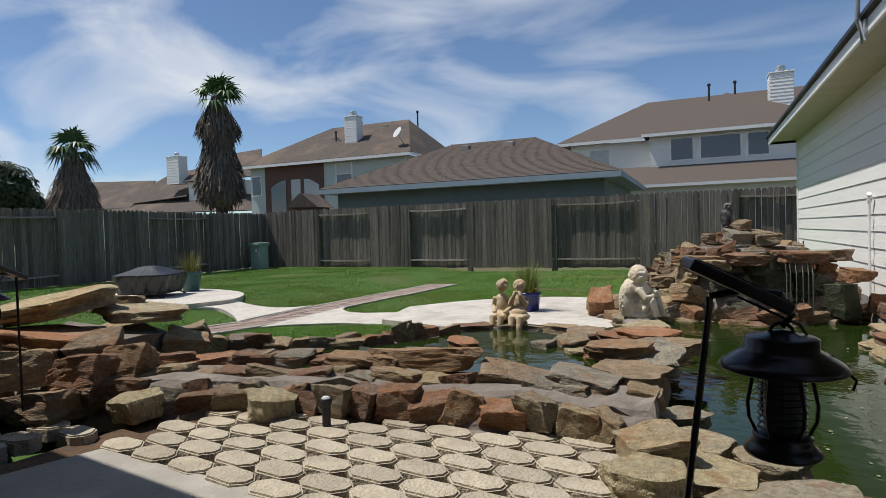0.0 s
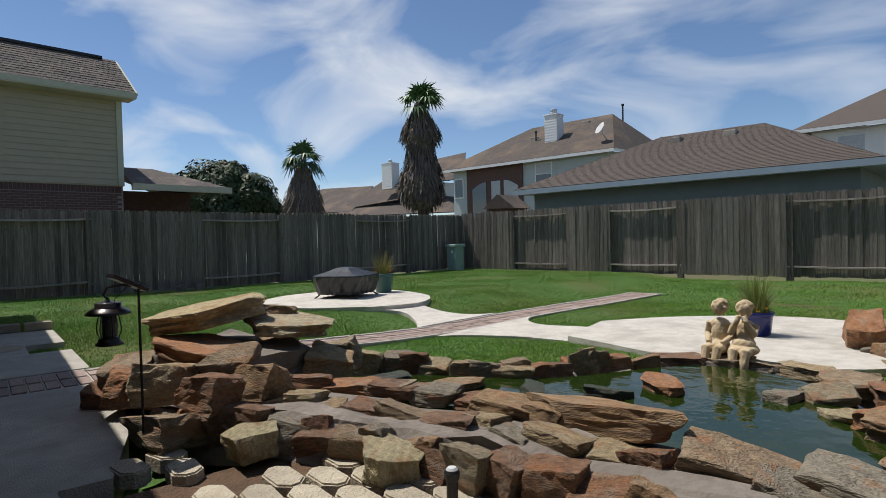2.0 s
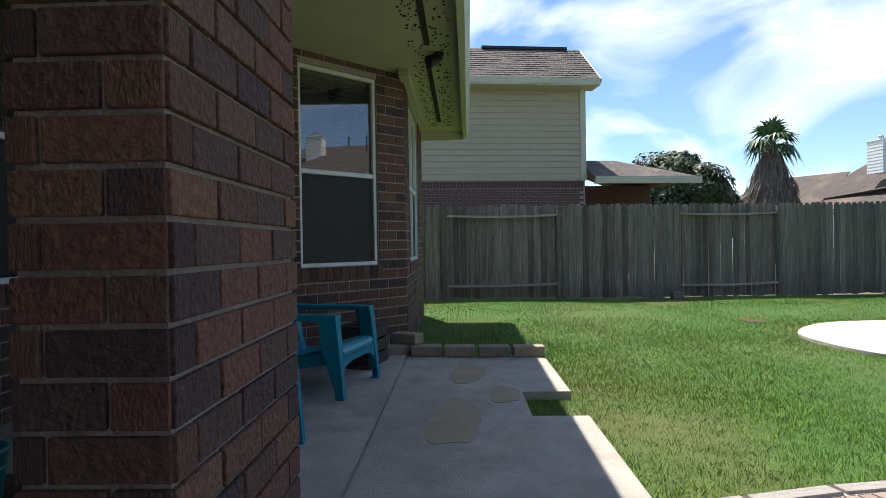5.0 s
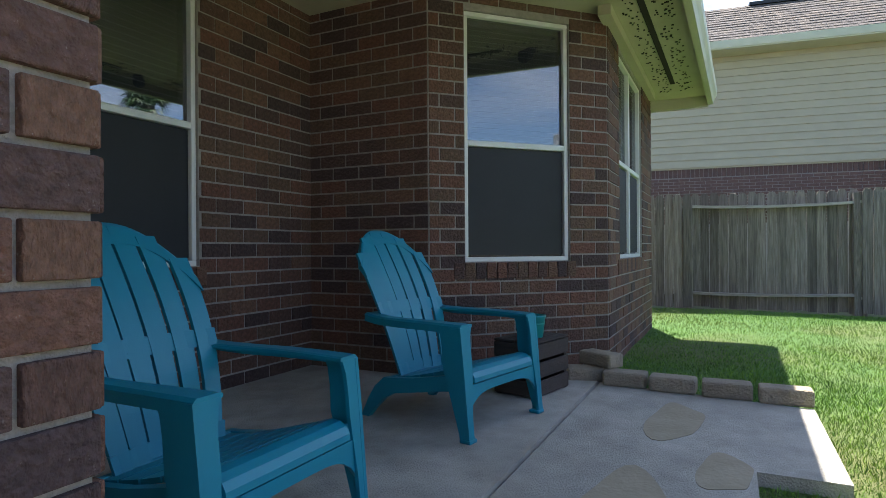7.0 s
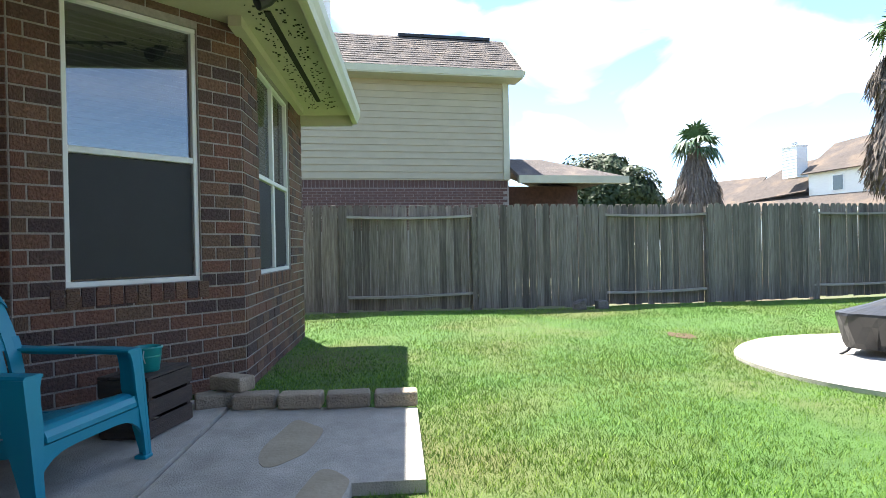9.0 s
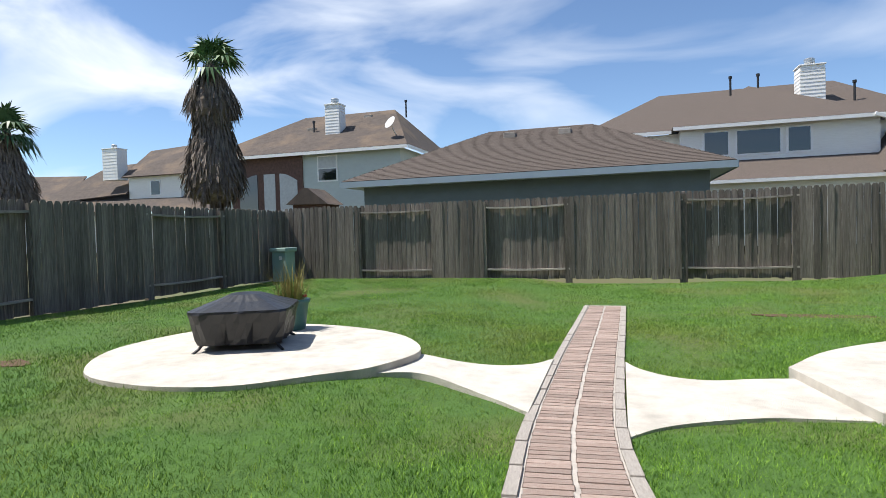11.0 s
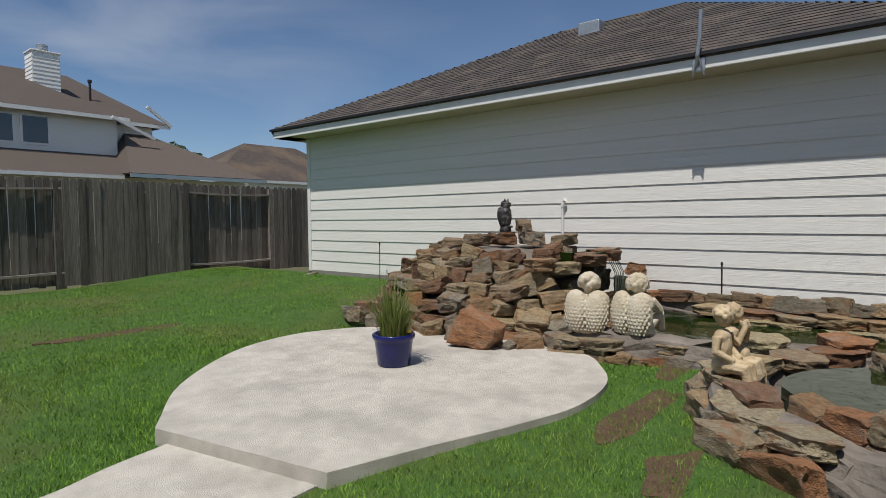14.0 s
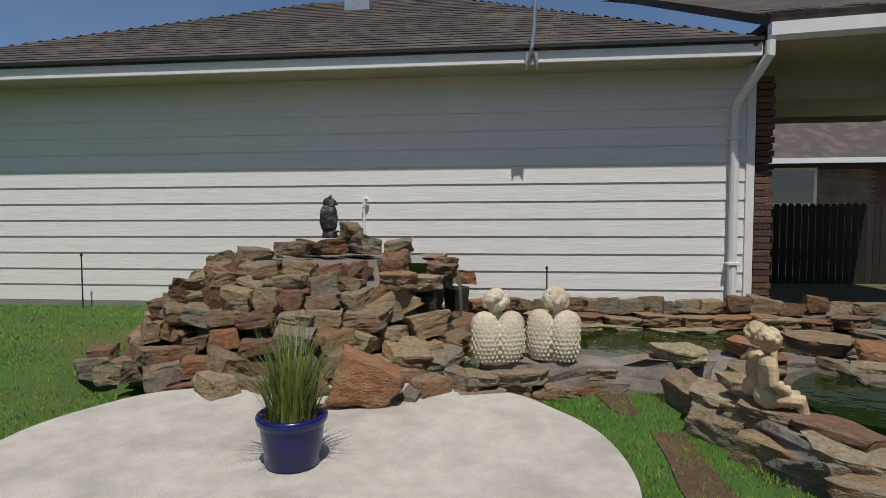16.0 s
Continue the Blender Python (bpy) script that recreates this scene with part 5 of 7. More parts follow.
rock(pond, 0.12, 2.75, 0.13, 0.40, 0.34, 0.10, 20, 4, BROWN_SLABS)
rock(pond, -0.02, 3.2, 0.0, 0.32, 0.3, 0.15, 60, 8)
rock(pond, 0.36, 3.4, 0.02, 0.55, 0.46, 0.11, 20, 3, BROWN_SLABS)
rock(pond, 0.22, 3.95, 0.0, 0.52, 0.4, 0.12, 10, 3, BROWN_SLABS)
rock(pond, 0.15, 4.5, -0.04, 0.42, 0.4, 0.12, 70, 3, SLABS)
rock(pond, -0.35, 3.62, -0.04, 0.26, 0.24, 0.14, 30, 8)
rock(pond, -0.55, 3.5, -0.06, 0.24, 0.2, 0.13, 80, 8)
rock(pond, -0.2, 3.35, -0.06, 0.3, 0.26, 0.12, 20, 8, SLABS)
# stones lying in the stream
for x, y, s in ((-2.2, 2.55, 0.34), (-1.75, 2.75, 0.3), (-1.5, 2.45, 0.34), (-1.35, 2.95, 0.3), (-1.2, 3.35, 0.42), (-2.65, 2.35, 0.3)):
    rock(pond, x, y, -0.02, s, s * 0.6, 0.1, None, 6, WET_SHADE if s < 0.32 else BROWN_SLABS)
# flagstones on the near bank of the large pool
for x, y, sx, sy, rz in ((0.52, 1.72, 0.45, 0.4, 20), (0.62, 1.38, 0.42, 0.36, 70), (0.86, 1.62, 0.3, 0.26, 10), (0.92, 1.25, 0.4, 0.34, 40), (1.2, 0.98, 0.42, 0.36, 10), (0.70, 1.05, 0.4, 0.3, 60), (1.0, 0.75, 0.42, 0.34, 30), (0.5, 2.1, 0.3, 0.28, 5), (1.55, 0.7, 0.45, 0.38, 20), (2.0, 0.6, 0.45, 0.4, 70)):
    rock(pond, x, y, -0.07, sx, sy, 0.09, rz, 2.5, SLABS)
rock(pond, 0.40, 1.42, -0.02, 0.32, 0.24, 0.15, 30, 8)
rock(pond, 0.42, 1.12, -0.03, 0.36, 0.3, 0.14, 160, 6, SLABS)
core(pond, [(0.55, 1.9), (0.75, 1.5), (1.05, 1.05), (1.6, 0.72), (2.3, 0.6)], -0.6, -0.05, 0.35)
# low wall along the garage and round the far bank
core(pond, [(2.38, 6.6), (2.36, 5.0), (2.34, 3.4), (2.3, 2.2), (2.3, 0.7)], -0.6, 0.02, 0.22)
rock_row(pond, [(2.34, 6.5), (2.32, 5.0), (2.30, 3.4), (2.28, 1.6)], -0.02, (0.30, 0.16, 0.16), tilt=4)
rock_row(pond, [(2.18, 5.6), (2.14, 4.4), (2.1, 3.2), (2.0, 2.2)], -0.13, (0.40, 0.34, 0.11), pool=BROWN_SLABS, tilt=4)
rock_row(pond, [(2.0, 5.2), (1.95, 4.0), (1.8, 3.0)], -0.22, (0.36, 0.3, 0.09), pool=SLABS, tilt=4)
# ledge under the two winged figures
rock_row(pond, [(-0.25, 6.15), (-0.12, 5.6), (0.05, 5.1), (0.2, 4.7)], -0.14, (0.30, 0.34, 0.11), pool=BROWN_SLABS, tilt=4)
rock_row(pond, [(-0.3, 6.15), (-0.2, 5.6), (-0.05, 5.05), (0.1, 4.62)], -0.27, (0.26, 0.2, 0.13), tilt=6)

# high pile at the head of the stream
rock(pond, -3.55, 1.52, 0.46, 1.0, 0.66, 0.14, 28, pool=SLABS, rx=7, ry=-9)
rock(pond, -3.10, 1.88, 0.40, 0.72, 0.48, 0.10, 12, pool=SLABS, rx=2, ry=2)
rock(pond, -3.25, 1.35, 0.30, 0.82, 0.46, 0.10, 5, pool=BROWN_SLABS, rx=0, ry=4)
rock(pond, -3.38, 1.95, 0.42, 0.34, 0.3, 0.14, 40, 5)
core(pond, [(-3.85, 1.6), (-3.3, 1.55), (-2.8, 1.65)], -0.1, 0.34, 0.85)
for x, y, z, s in ((-3.78, 1.12, 0.0, 0.42), (-3.45, 1.02, 0.02, 0.38), (-3.05, 1.05, 0.12, 0.36), (-2.85, 1.35, 0.2, 0.3), (-3.6, 2.05, 0.1, 0.36), (-2.75, 1.95, 0.12, 0.3), (-3.9, 1.5, 0.05, 0.34), (-2.62, 1.42, 0.12, 0.34), (-2.95, 2.15, 0.1, 0.34)):
    rock(pond, x, y, z, s, s * 0.8, s * 0.62, None, 10)
rock(pond, -3.72, 0.93, -0.01, 0.22, 0.18, 0.14)
rock(pond, -2.7, 0.92, -0.01, 0.42, 0.28, 0.17, 10, 5)
rock(pond, -2.62, 1.1, 0.14, 0.34, 0.24, 0.19, 12, 4)
rock(pond, -2.2, 1.12, -0.01, 0.28, 0.24, 0.15, 25, 8, SLABS)
rock(pond, -1.52, 1.36, -0.01, 0.30, 0.26, 0.15, 10, 8, SLABS)

# rock waterfall
falls = thing("rock_waterfall", "stacked brown sandstone rock waterfall against the garage", "waterfall")
bank = []
for z, cx, cy, rx_, ry_ in ((-0.3, 1.05, 7.7, 1.35, 1.4), (0.1, 1.1, 7.7, 1.1, 1.25), (0.45, 1.15, 7.65, 0.85, 1.05), (0.66, 1.2, 7.6, 0.6, 0.85)):
    bank.append([(cx + rx_ * math.cos(a), cy + ry_ * math.sin(a), z) for a in [2 * math.pi * k / 18 for k in range(18)]])
bm = add_hull(bmesh.new(), bank)
bmesh.ops.recalc_face_normals(bm, faces=bm.faces)
part("mortar_bank", bm, M_core, falls)
for k, (z, rx_, ry_, s) in enumerate(((-0.28, 1.45, 1.55, 0.30), (-0.14, 1.38, 1.48, 0.31), (0.02, 1.24, 1.38, 0.32), (0.17, 1.10, 1.26, 0.31), (0.30, 0.97, 1.16, 0.27), (0.42, 0.83, 1.02, 0.26), (0.52, 0.66, 0.88, 0.25))):
    a = 40 + k * 17
    while a < 360 + 30 + k * 17:
        ang = radians(a)
        x, y = 1.08 + rx_ * math.cos(ang), 7.68 + ry_ * math.sin(ang)
        south = math.sin(ang) < -0.55 and x > 0.45
        if x < 2.3 and not (south and 0.0 < z < 0.5):
            w = s * RR.uniform(0.75, 1.3)
            rock(falls, x + RR.uniform(-0.05, 0.05), y + RR.uniform(-0.05, 0.05), z, w, w * RR.uniform(0.7, 0.95), 0.15 * RR.uniform(0.7, 1.4), a + 90 + RR.uniform(-40, 40), 15)
        a += math.degrees(s * 0.88 / max(rx_, ry_))
for x, y, z, sx, sy, sz in ((0.95, 7.45, 0.70, 0.3, 0.26, 0.16), (1.05, 7.15, 0.70, 0.34, 0.28, 0.18), (0.75, 7.75, 0.68, 0.3, 0.26, 0.16), (1.3, 7.3, 0.70, 0.34, 0.3, 0.17), (1.15, 7.7, 0.68, 0.3, 0.26, 0.15), (0.8, 8.15, 0.64, 0.36, 0.26, 0.15), (1.35, 6.9, 0.68, 0.3, 0.26, 0.16), (1.1, 7.28, 0.86, 0.2, 0.2, 0.14)):
    rock(falls, x, y, z, sx, sy, sz, None, 7)
# jutting ledge stones over the fall; wet stones beneath, coloured near-black for the hollow's shade
for x, y, z, sx, sy, rz in ((0.55, 6.75, 0.44, 0.62, 0.34, 15), (0.75, 6.55, 0.40, 0.46, 0.36, -20), (1.15, 6.45, 0.48, 0.6, 0.36, 5), (1.6, 6.5, 0.50, 0.6, 0.36, -8), (1.95, 6.65, 0.50, 0.5, 0.4, 12)):
    rock(falls, x, y, z, sx, sy, 0.15, rz, 5, BROWN_SLABS)
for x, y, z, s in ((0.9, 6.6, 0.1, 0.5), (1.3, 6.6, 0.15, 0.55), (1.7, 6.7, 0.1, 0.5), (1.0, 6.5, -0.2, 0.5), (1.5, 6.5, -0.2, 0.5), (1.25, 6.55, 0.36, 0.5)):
    rock(falls, x, y, z, s, s * 0.7, 0.28, None, 8, WET_SHADE)
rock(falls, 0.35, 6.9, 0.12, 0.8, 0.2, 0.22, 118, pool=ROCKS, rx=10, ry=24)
rock(falls, 2.0, 6.35, -0.1, 0.3, 0.3, 0.42, None, 6, WET_SHADE)
rock(falls, 2.12, 6.3, 0.32, 0.3, 0.24, 0.14)
rock(falls, 0.5, 6.35, -0.2, 0.28, 0.24, 0.17)
rock(falls, 0.2, 6.3, -0.2, 0.36, 0.3, 0.2)
# big brown block leaning at the foot and smaller ones beside it
rock(falls, -0.58, 6.74, -0.20, 0.48, 0.36, 0.33, 100, pool=ROCKS[5:6], rx=4, ry=-12)
for x, y, s in ((-0.35, 6.35, 0.3), (-0.2, 6.1, 0.32), (-0.5, 6.45, 0.2), (-0.42, 7.5, 0.34), (-0.5, 7.85, 0.34), (-0.3, 8.35, 0.36), (-0.2, 8.8, 0.3), (-0.05, 9.15, 0.26), (0.35, 9.35, 0.3), (-0.45, 7.15, 0.26)):
    rock(falls, x, y, -0.24, s, s * 0.8, s * 0.6, None, 9)
# shallow upper bowl and the thin fall
part("bowl_water", prism([(0.9, 6.55), (2.0, 6.6), (2.0, 7.0), (1.0, 7.0)], 0.5, 0.63), M_water, falls)
M_fall = mat("falling_water", (0.20, 0.22, 0.20), (0.04, 0.055, 0.03), scale=4, bump=0.3, stretch=(12, 1, 0.6), rough=0.15)
for k in range(6):
    x = 1.47 + k * 0.05 + 0.01 * math.sin(k * 5)
    bm = bmesh.new()
    add_tube(bm, [(x, 6.36, 0.52), (x + 0.004, 6.29, 0.38), (x, 6.26, -0.13)], [0.006, 0.005, 0.004], 5)
    part("water_strand", bm, M_fall, falls, "thin falling water")

tagged(part("water_large", prism(curve_loop([(0.62, 1.7), (1.1, 0.9), (2.35, 0.7), (2.38, 3.0), (2.38, 5.6), (2.3, 6.75), (1.0, 6.75), (0.25, 6.3), (0.12, 5.4), (0.25, 4.0), (0.35, 2.8)], 4), -0.8, -0.15), M_water), "murky green pond water", "water", kind="structure")
tagged(part("water_small", prism(curve_loop([(-3.2, 2.1), (-2.2, 2.2), (-1.4, 2.3), (-0.8, 2.05), (-0.1, 2.15), (0.15, 2.7), (-0.2, 3.6), (-0.7, 4.1), (-1.3, 4.05), (-1.9, 3.1), (-2.6, 2.7)], 4), -0.25, 0.02), M_water), "green water in the small upper pool", "water", kind="structure")

# pale bits of leaf and pollen afloat on the large pool
bm = bmesh.new()
rng = random.Random(61)
for _ in range(150):
    fx, fy, fr = rng.uniform(0.9, 2.1), rng.uniform(1.3, 5.2), rng.uniform(0.004, 0.012)
    turn = rng.uniform(0, 6.28)
    bm.faces.new([bm.verts.new((fx + fr * math.cos(turn + k * 1.2566) * rng.uniform(0.6, 1.3), fy + fr * math.sin(turn + k * 1.2566), -0.146)) for k in range(5)])
tagged(part("floating_bits", bm, mat("dry_leaf_bits", (0.36, 0.35, 0.22), (0.22, 0.22, 0.12), bump=0, rough=0.8)), "pale dry leaf bits floating on the pond", "leaf bits", kind="stuff")

# bare soil beside the pond and under the pavers
tagged(part("soil_bed", prism([hp(-2.2, 0.75), hp(-2.2, 1.9), hp(-3.6, 2.2), hp(-5.6, 2.3), hp(-5.6, 0.9)], -0.3, -0.035), M_soil), "brown soil bed under the pavers", "soil", kind="structure")
M_paver = mat("paver_concrete", (0.50, 0.44, 0.335), (0.38, 0.33, 0.25), scale=14, bump=0.9, bump_scale=70, vary=0.12, stain=(0.25, 0.21, 0.16), stain_scale=4, stain_amount=0.4, rough=0.95)
pw, pd, pc = 0.122, 0.066, 0.045
bm = prism([(-pw, -pd + pc), (-pw + pc * 1.1, -pd), (pw - pc * 1.1, -pd), (pw, -pd + pc), (pw, pd - pc), (pw - pc * 1.1, pd), (-pw + pc * 1.1, pd), (-pw, pd - pc)], -0.06, 0.012)
bmesh.ops.bevel(bm, geom=[e for e in bm.edges if all(v.co.z > 0 for v in e.verts)], offset=0.008, segments=2, affect="EDGES")
paver = mesh_of(bm, "paver")
paver.materials.append(M_paver)
pavers = thing("paver_bed", "worn tan octagonal concrete pavers in soil", "pavement", kind="structure")
row = 0
v = 1.25
while v < 2.3:
    u = -2.55 - (0.127 if row % 2 else 0)
    while u > -5.6:
        c = hp(u, v)
        lim = 1.36 + 0.2 * max(0.0, min(1.0, (c[0] + 2.4) / 2.0))
        if not (c[1] > lim or c[1] > 1.8 - max(0, c[0]) * 1.1):
            part("paver", paver, None, pavers).matrix_basis = pose(c[0], c[1], RR.uniform(-0.006, 0.004), RR.uniform(-2, 2), RR.uniform(-1.5, 1.5), -7.8 + RR.uniform(-3, 3))
        u -= 0.256
    v += 0.142
    row += 1
for x, y, rz in ((-2.55, 0.86, 5), (-2.3, 0.84, -10), (-2.5, 0.68, 0)):
    part("paver", paver, None, pavers).matrix_basis = pose(x, y, 0.0, 1, -2, rz)

rng = random.Random(14)
for x, y, rx_, ry_ in ((-1.45, 4.84, 0.75, 0.17), (-0.25, 5.0, 0.3, 0.2), (-2.25, 4.35, 0.35, 0.2), (-10.9, 5.6, 0.3, 0.16), (-2.2, 10.8, 0.9, 0.22)):
    ring = curve_loop([(x + rx_ * math.cos(a) * rng.uniform(0.65, 1.15), y + ry_ * math.sin(a) * rng.uniform(0.65, 1.15)) for a in [k * math.pi / 5 for k in range(10)]], 5)
    zz = float(lawn_z(x, y))
    tagged(part("soil_patch", prism(ring, zz - 0.05, zz + 0.004), M_soil), "bare brown soil patch in the lawn", "soil", kind="structure")

# edging blocks beside the bay
M_block = mat("tan_block", (0.34, 0.28, 0.20), (0.25, 0.20, 0.15), scale=10, bump=0.8, bump_scale=60, vary=0.12, rough=0.95)
block_mesh = mesh_of(box(-0.145, -0.075, 0, 0.145, 0.075, 0.10, 0.016), "block")
block_mesh.materials.append(M_block)
for k, (u, v, z, rz) in enumerate(((3.72, 1.12, 0.0, 0), (3.74, 0.80, 0.0, 2), (3.76, 0.48, 0.0, -2), (3.80, 0.17, 0.0, 1), (3.85, -0.10, 0.0, 20), (3.92, -0.02, 0.10, -30))):
    c = hp(u, v)
    ob = tagged(part("edging_block", block_mesh, None), "tan concrete edging block beside the brick bay", "block", "edging blocks")
    ob.matrix_basis = pose(c[0], c[1], z, 0, 0, 82 + rz)


# ---- furniture and garden things ----
M_teal = mat("teal_plastic", (0.002, 0.215, 0.305), (0.002, 0.195, 0.28), scale=3, bump=0.06, bump_scale=200, rough=0.42)


def slat_shape(bm, path, widths, thick):
    """A bent flat board: a path in the y-z plane with a left and right edge at each point."""
    rings = []
    for i, (y, z) in enumerate(path):
        y0, z0 = path[max(i - 1, 0)]
        y1, z1 = path[min(i + 1, len(path) - 1)]
        d = Vector((y1 - y0, z1 - z0)).normalized()
        ny, nz = -d.y, d.x
        a, b = widths[i]
        rings.append([(a, y, z), (b, y, z), (b, y - ny * thick, z - nz * thick), (a, y - ny * thick, z - nz * thick)])
    add_hull(bm, rings)
    bmesh.ops.recalc_face_normals(bm, faces=bm.faces)
    return bm


def adirondack(x, y, rz, label, size=1.0):
    """A moulded resin chair: slotted fan back, cross slats, broad arms running into the front legs, arched apron."""
    ch = thing("adirondack_chair", label, "chair", x, y, 0.012, rz, "porch chairs")
    ch.scale = (size, size, size)
    seat = [(-0.20, 0.235), (-0.10, 0.252), (0.0, 0.272), (0.10, 0.297), (0.20, 0.325), (0.27, 0.343)]
    for (y0, z0), (y1, z1) in zip(seat, seat[1:]):
        dy, dz = (y1 - y0) * 0.05, (z1 - z0) * 0.05
        part("seat_slat", slat_shape(bmesh.new(), [(y0 + dy, z0 + dz), (y1 - dy, z1 - dz)], [(-0.262, 0.262)] * 2, 0.018), M_teal, ch)
    roll = [(0.278, 0.345), (0.31, 0.352), (0.345, 0.348), (0.372, 0.333), (0.386, 0.308), (0.388, 0.285)]
    part("front_roll", slat_shape(bmesh.new(), roll, [(-0.285, 0.285)] * 6, 0.016), M_teal, ch, smooth=False)
    for z0, z1, name in ((0.225, 0.243, "seat_rail"),):
        part(name, box(-0.275, -0.21, z0 - 0.03, 0.275, -0.18, z1, 0.006), M_teal, ch)
    # apron under the roll with an arched lower edge
    bm = bmesh.new()
    rings = []
    for k in range(17):
        xx = -0.335 + 0.67 * k / 16
        low = 0.232 - 0.10 * abs(xx / 0.335) ** 5
        rings.append([(xx, 0.366, low), (xx, 0.384, low), (xx, 0.384, 0.278), (xx, 0.366, 0.278)])
    add_hull(bm, rings)
    bmesh.ops.recalc_face_normals(bm, faces=bm.faces)
    part("apron", bm, M_teal, ch)

    def back_y(z):
        t = (z - 0.235) / 0.83
        return -0.19 - 0.345 * t + 0.05 * math.sin(t * math.pi) - 0.02 * t * t

    def half(z):
        t = (z - 0.235) / 0.83
        return 0.225 + 0.075 * math.sin(min(1.0, t * 1.32) * 1.57) - 0.02 * max(0, t - 0.8)

    # six slats of the back, joined by bands at the foot, the middle and the rounded head
    for k in range(6):
        a, b = -1 + k / 3, -1 + (k + 1) / 3
        mid = (a + b) / 2
        top = 1.065 - 0.20 * abs(mid) ** 2.4
        pts, ws = [], []
        for j in range(10):
            z = 0.235 + (top - 0.235) * j / 9
            pts.append((back_y(z) + 0.03 * mid * mid, z))
            ws.append((half(z) * a + 0.0065, half(z) * b - 0.0065))
        part("back_slat", slat_shape(bmesh.new(), pts, ws, -0.016), M_teal, ch)
    for z0, z1, grow in ((0.235, 0.30, 0.0), (0.585, 0.65, 0.0)):
        bm = bmesh.new()
        rings = []
        for k in range(13):
            q = -1 + k / 6
            o = 0.03 * q * q - 0.002
            rings.append([(half(z0) * q, back_y(z0) + o, z0), (half(z1) * q, back_y(z1) + o, z1), (half(z1) * q, back_y(z1) + o - 0.015, z1), (half(z0) * q, back_y(z0) + o - 0.015, z0)])
        add_hull(bm, rings)
        bmesh.ops.recalc_face_normals(bm, faces=bm.faces)
        part("back_band", bm, M_teal, ch)
    bm = bmesh.new()
    rings = []
    for k in range(21):
        q = -1 + k / 10
        zt = 1.078 - 0.215 * abs(q) ** 2.4
        zb = zt - 0.085 + 0.02 * abs(q)
        o = 0.03 * q * q
        rings.append([(half(zb) * q, back_y(zb) + o + 0.003, zb), (half(zt) * q * 0.99, back_y(zt) + o + 0.004, zt - 0.012), (half(zt) * q, back_y(zt) + o - 0.012, zt), (half(zt) * q, back_y(zt) + o - 0.034, zt - 0.016), (half(zb) * q, back_y(zb) + o - 0.02, zb)])
    add_hull(bm, rings)
    bmesh.ops.recalc_face_normals(bm, faces=bm.faces)
    part("head_band", bm, M_teal, ch)
    for s in (-1, 1):
        # arm: broad, bowed out, joining the back
        bm = bmesh.new()
        rings = []
        for t in range(11):
            q = t / 10
            yy = 0.36 - 0.70 * q
            wo = 0.368 + 0.012 * math.sin(q * 3.1) - 0.03 * q ** 4
            wi = wo - (0.10 - 0.035 * q) - (0.055 * q ** 6)
            zz = 0.578 - 0.012 * q + 0.01 * math.sin(q * 3.1) + 0.03 * q ** 5
            rings.append([(s * wi, yy, zz - 0.004), (s * (wi + 0.012), yy, zz), (s * (wo - 0.012), yy, zz), (s * wo, yy, zz - 0.01), (s * wo, yy, zz - 0.045), (s * (wo - 0.014), yy, zz - 0.045), (s * (wo - 0.018), yy, zz - 0.016), (s * wi, yy, zz - 0.016)])
        add_hull(bm, rings)
        bmesh.ops.recalc_face_normals(bm, faces=bm.faces)
        part("armrest", bm, M_teal, ch)
        # front leg: an angle of a tapering side board and a front flange
        bm = bmesh.new()
        side, front = [], []
        for z, y0, y1, fl in ((0.0, 0.352, 0.412, 0.052), (0.04, 0.348, 0.408, 0.045), (0.16, 0.312, 0.398, 0.05), (0.28, 0.275, 0.388, 0.066), (0.36, 0.25, 0.382, 0.075), (0.46, 0.245, 0.372, 0.075), (0.52, 0.235, 0.366, 0.08), (0.565, 0.215, 0.362, 0.095)):
            xo = 0.372 - 0.012 * (0.57 - z)
            side.append([(s * (xo - 0.018), y0, z), (s * xo, y0, z), (s * xo, y1, z), (s * (xo - 0.018), y1, z)])
            front.append([(s * (xo - fl), y1 - 0.017, z), (s * (xo - 0.017), y1 - 0.017, z), (s * (xo - 0.017), y1 - 0.001, z), (s * (xo - fl), y1 - 0.001, z)])
        add_hull(bm, side)
        add_hull(bm, front)
        add_box(bm, min(s * 0.305, s * 0.37), 0.35, 0.0, max(s * 0.305, s * 0.37), 0.416, 0.02, 0.006)
        bmesh.ops.recalc_face_normals(bm, faces=bm.faces)
        part("leg", bm, M_teal, ch)
        # side rail under the seat, swept down to the rear foot
        bm = bmesh.new()
        rings = []
        for yy, zt, zb in ((0.37, 0.335, 0.245), (0.20, 0.30, 0.22), (0.0, 0.262, 0.185), (-0.15, 0.245, 0.16), (-0.22, 0.24, 0.12), (-0.29, 0.185, 0.06), (-0.345, 0.105, 0.0), (-0.395, 0.012, 0.0)):
            rings.append([(s * 0.278, yy, zb), (s * 0.312, yy, zb), (s * 0.312, yy, zt), (s * 0.278, yy, zt)])
        add_hull(bm, rings)
        bmesh.ops.recalc_face_normals(bm, faces=bm.faces)
        part("leg", bm, M_teal, ch)
    return ch


adirondack(-7.27, -0.35, -20, "teal plastic adirondack chair beside a wooden crate", 0.98)
adirondack(-5.72, -0.69, -8, "teal plastic adirondack chair beside the brick pillar", 0.97)

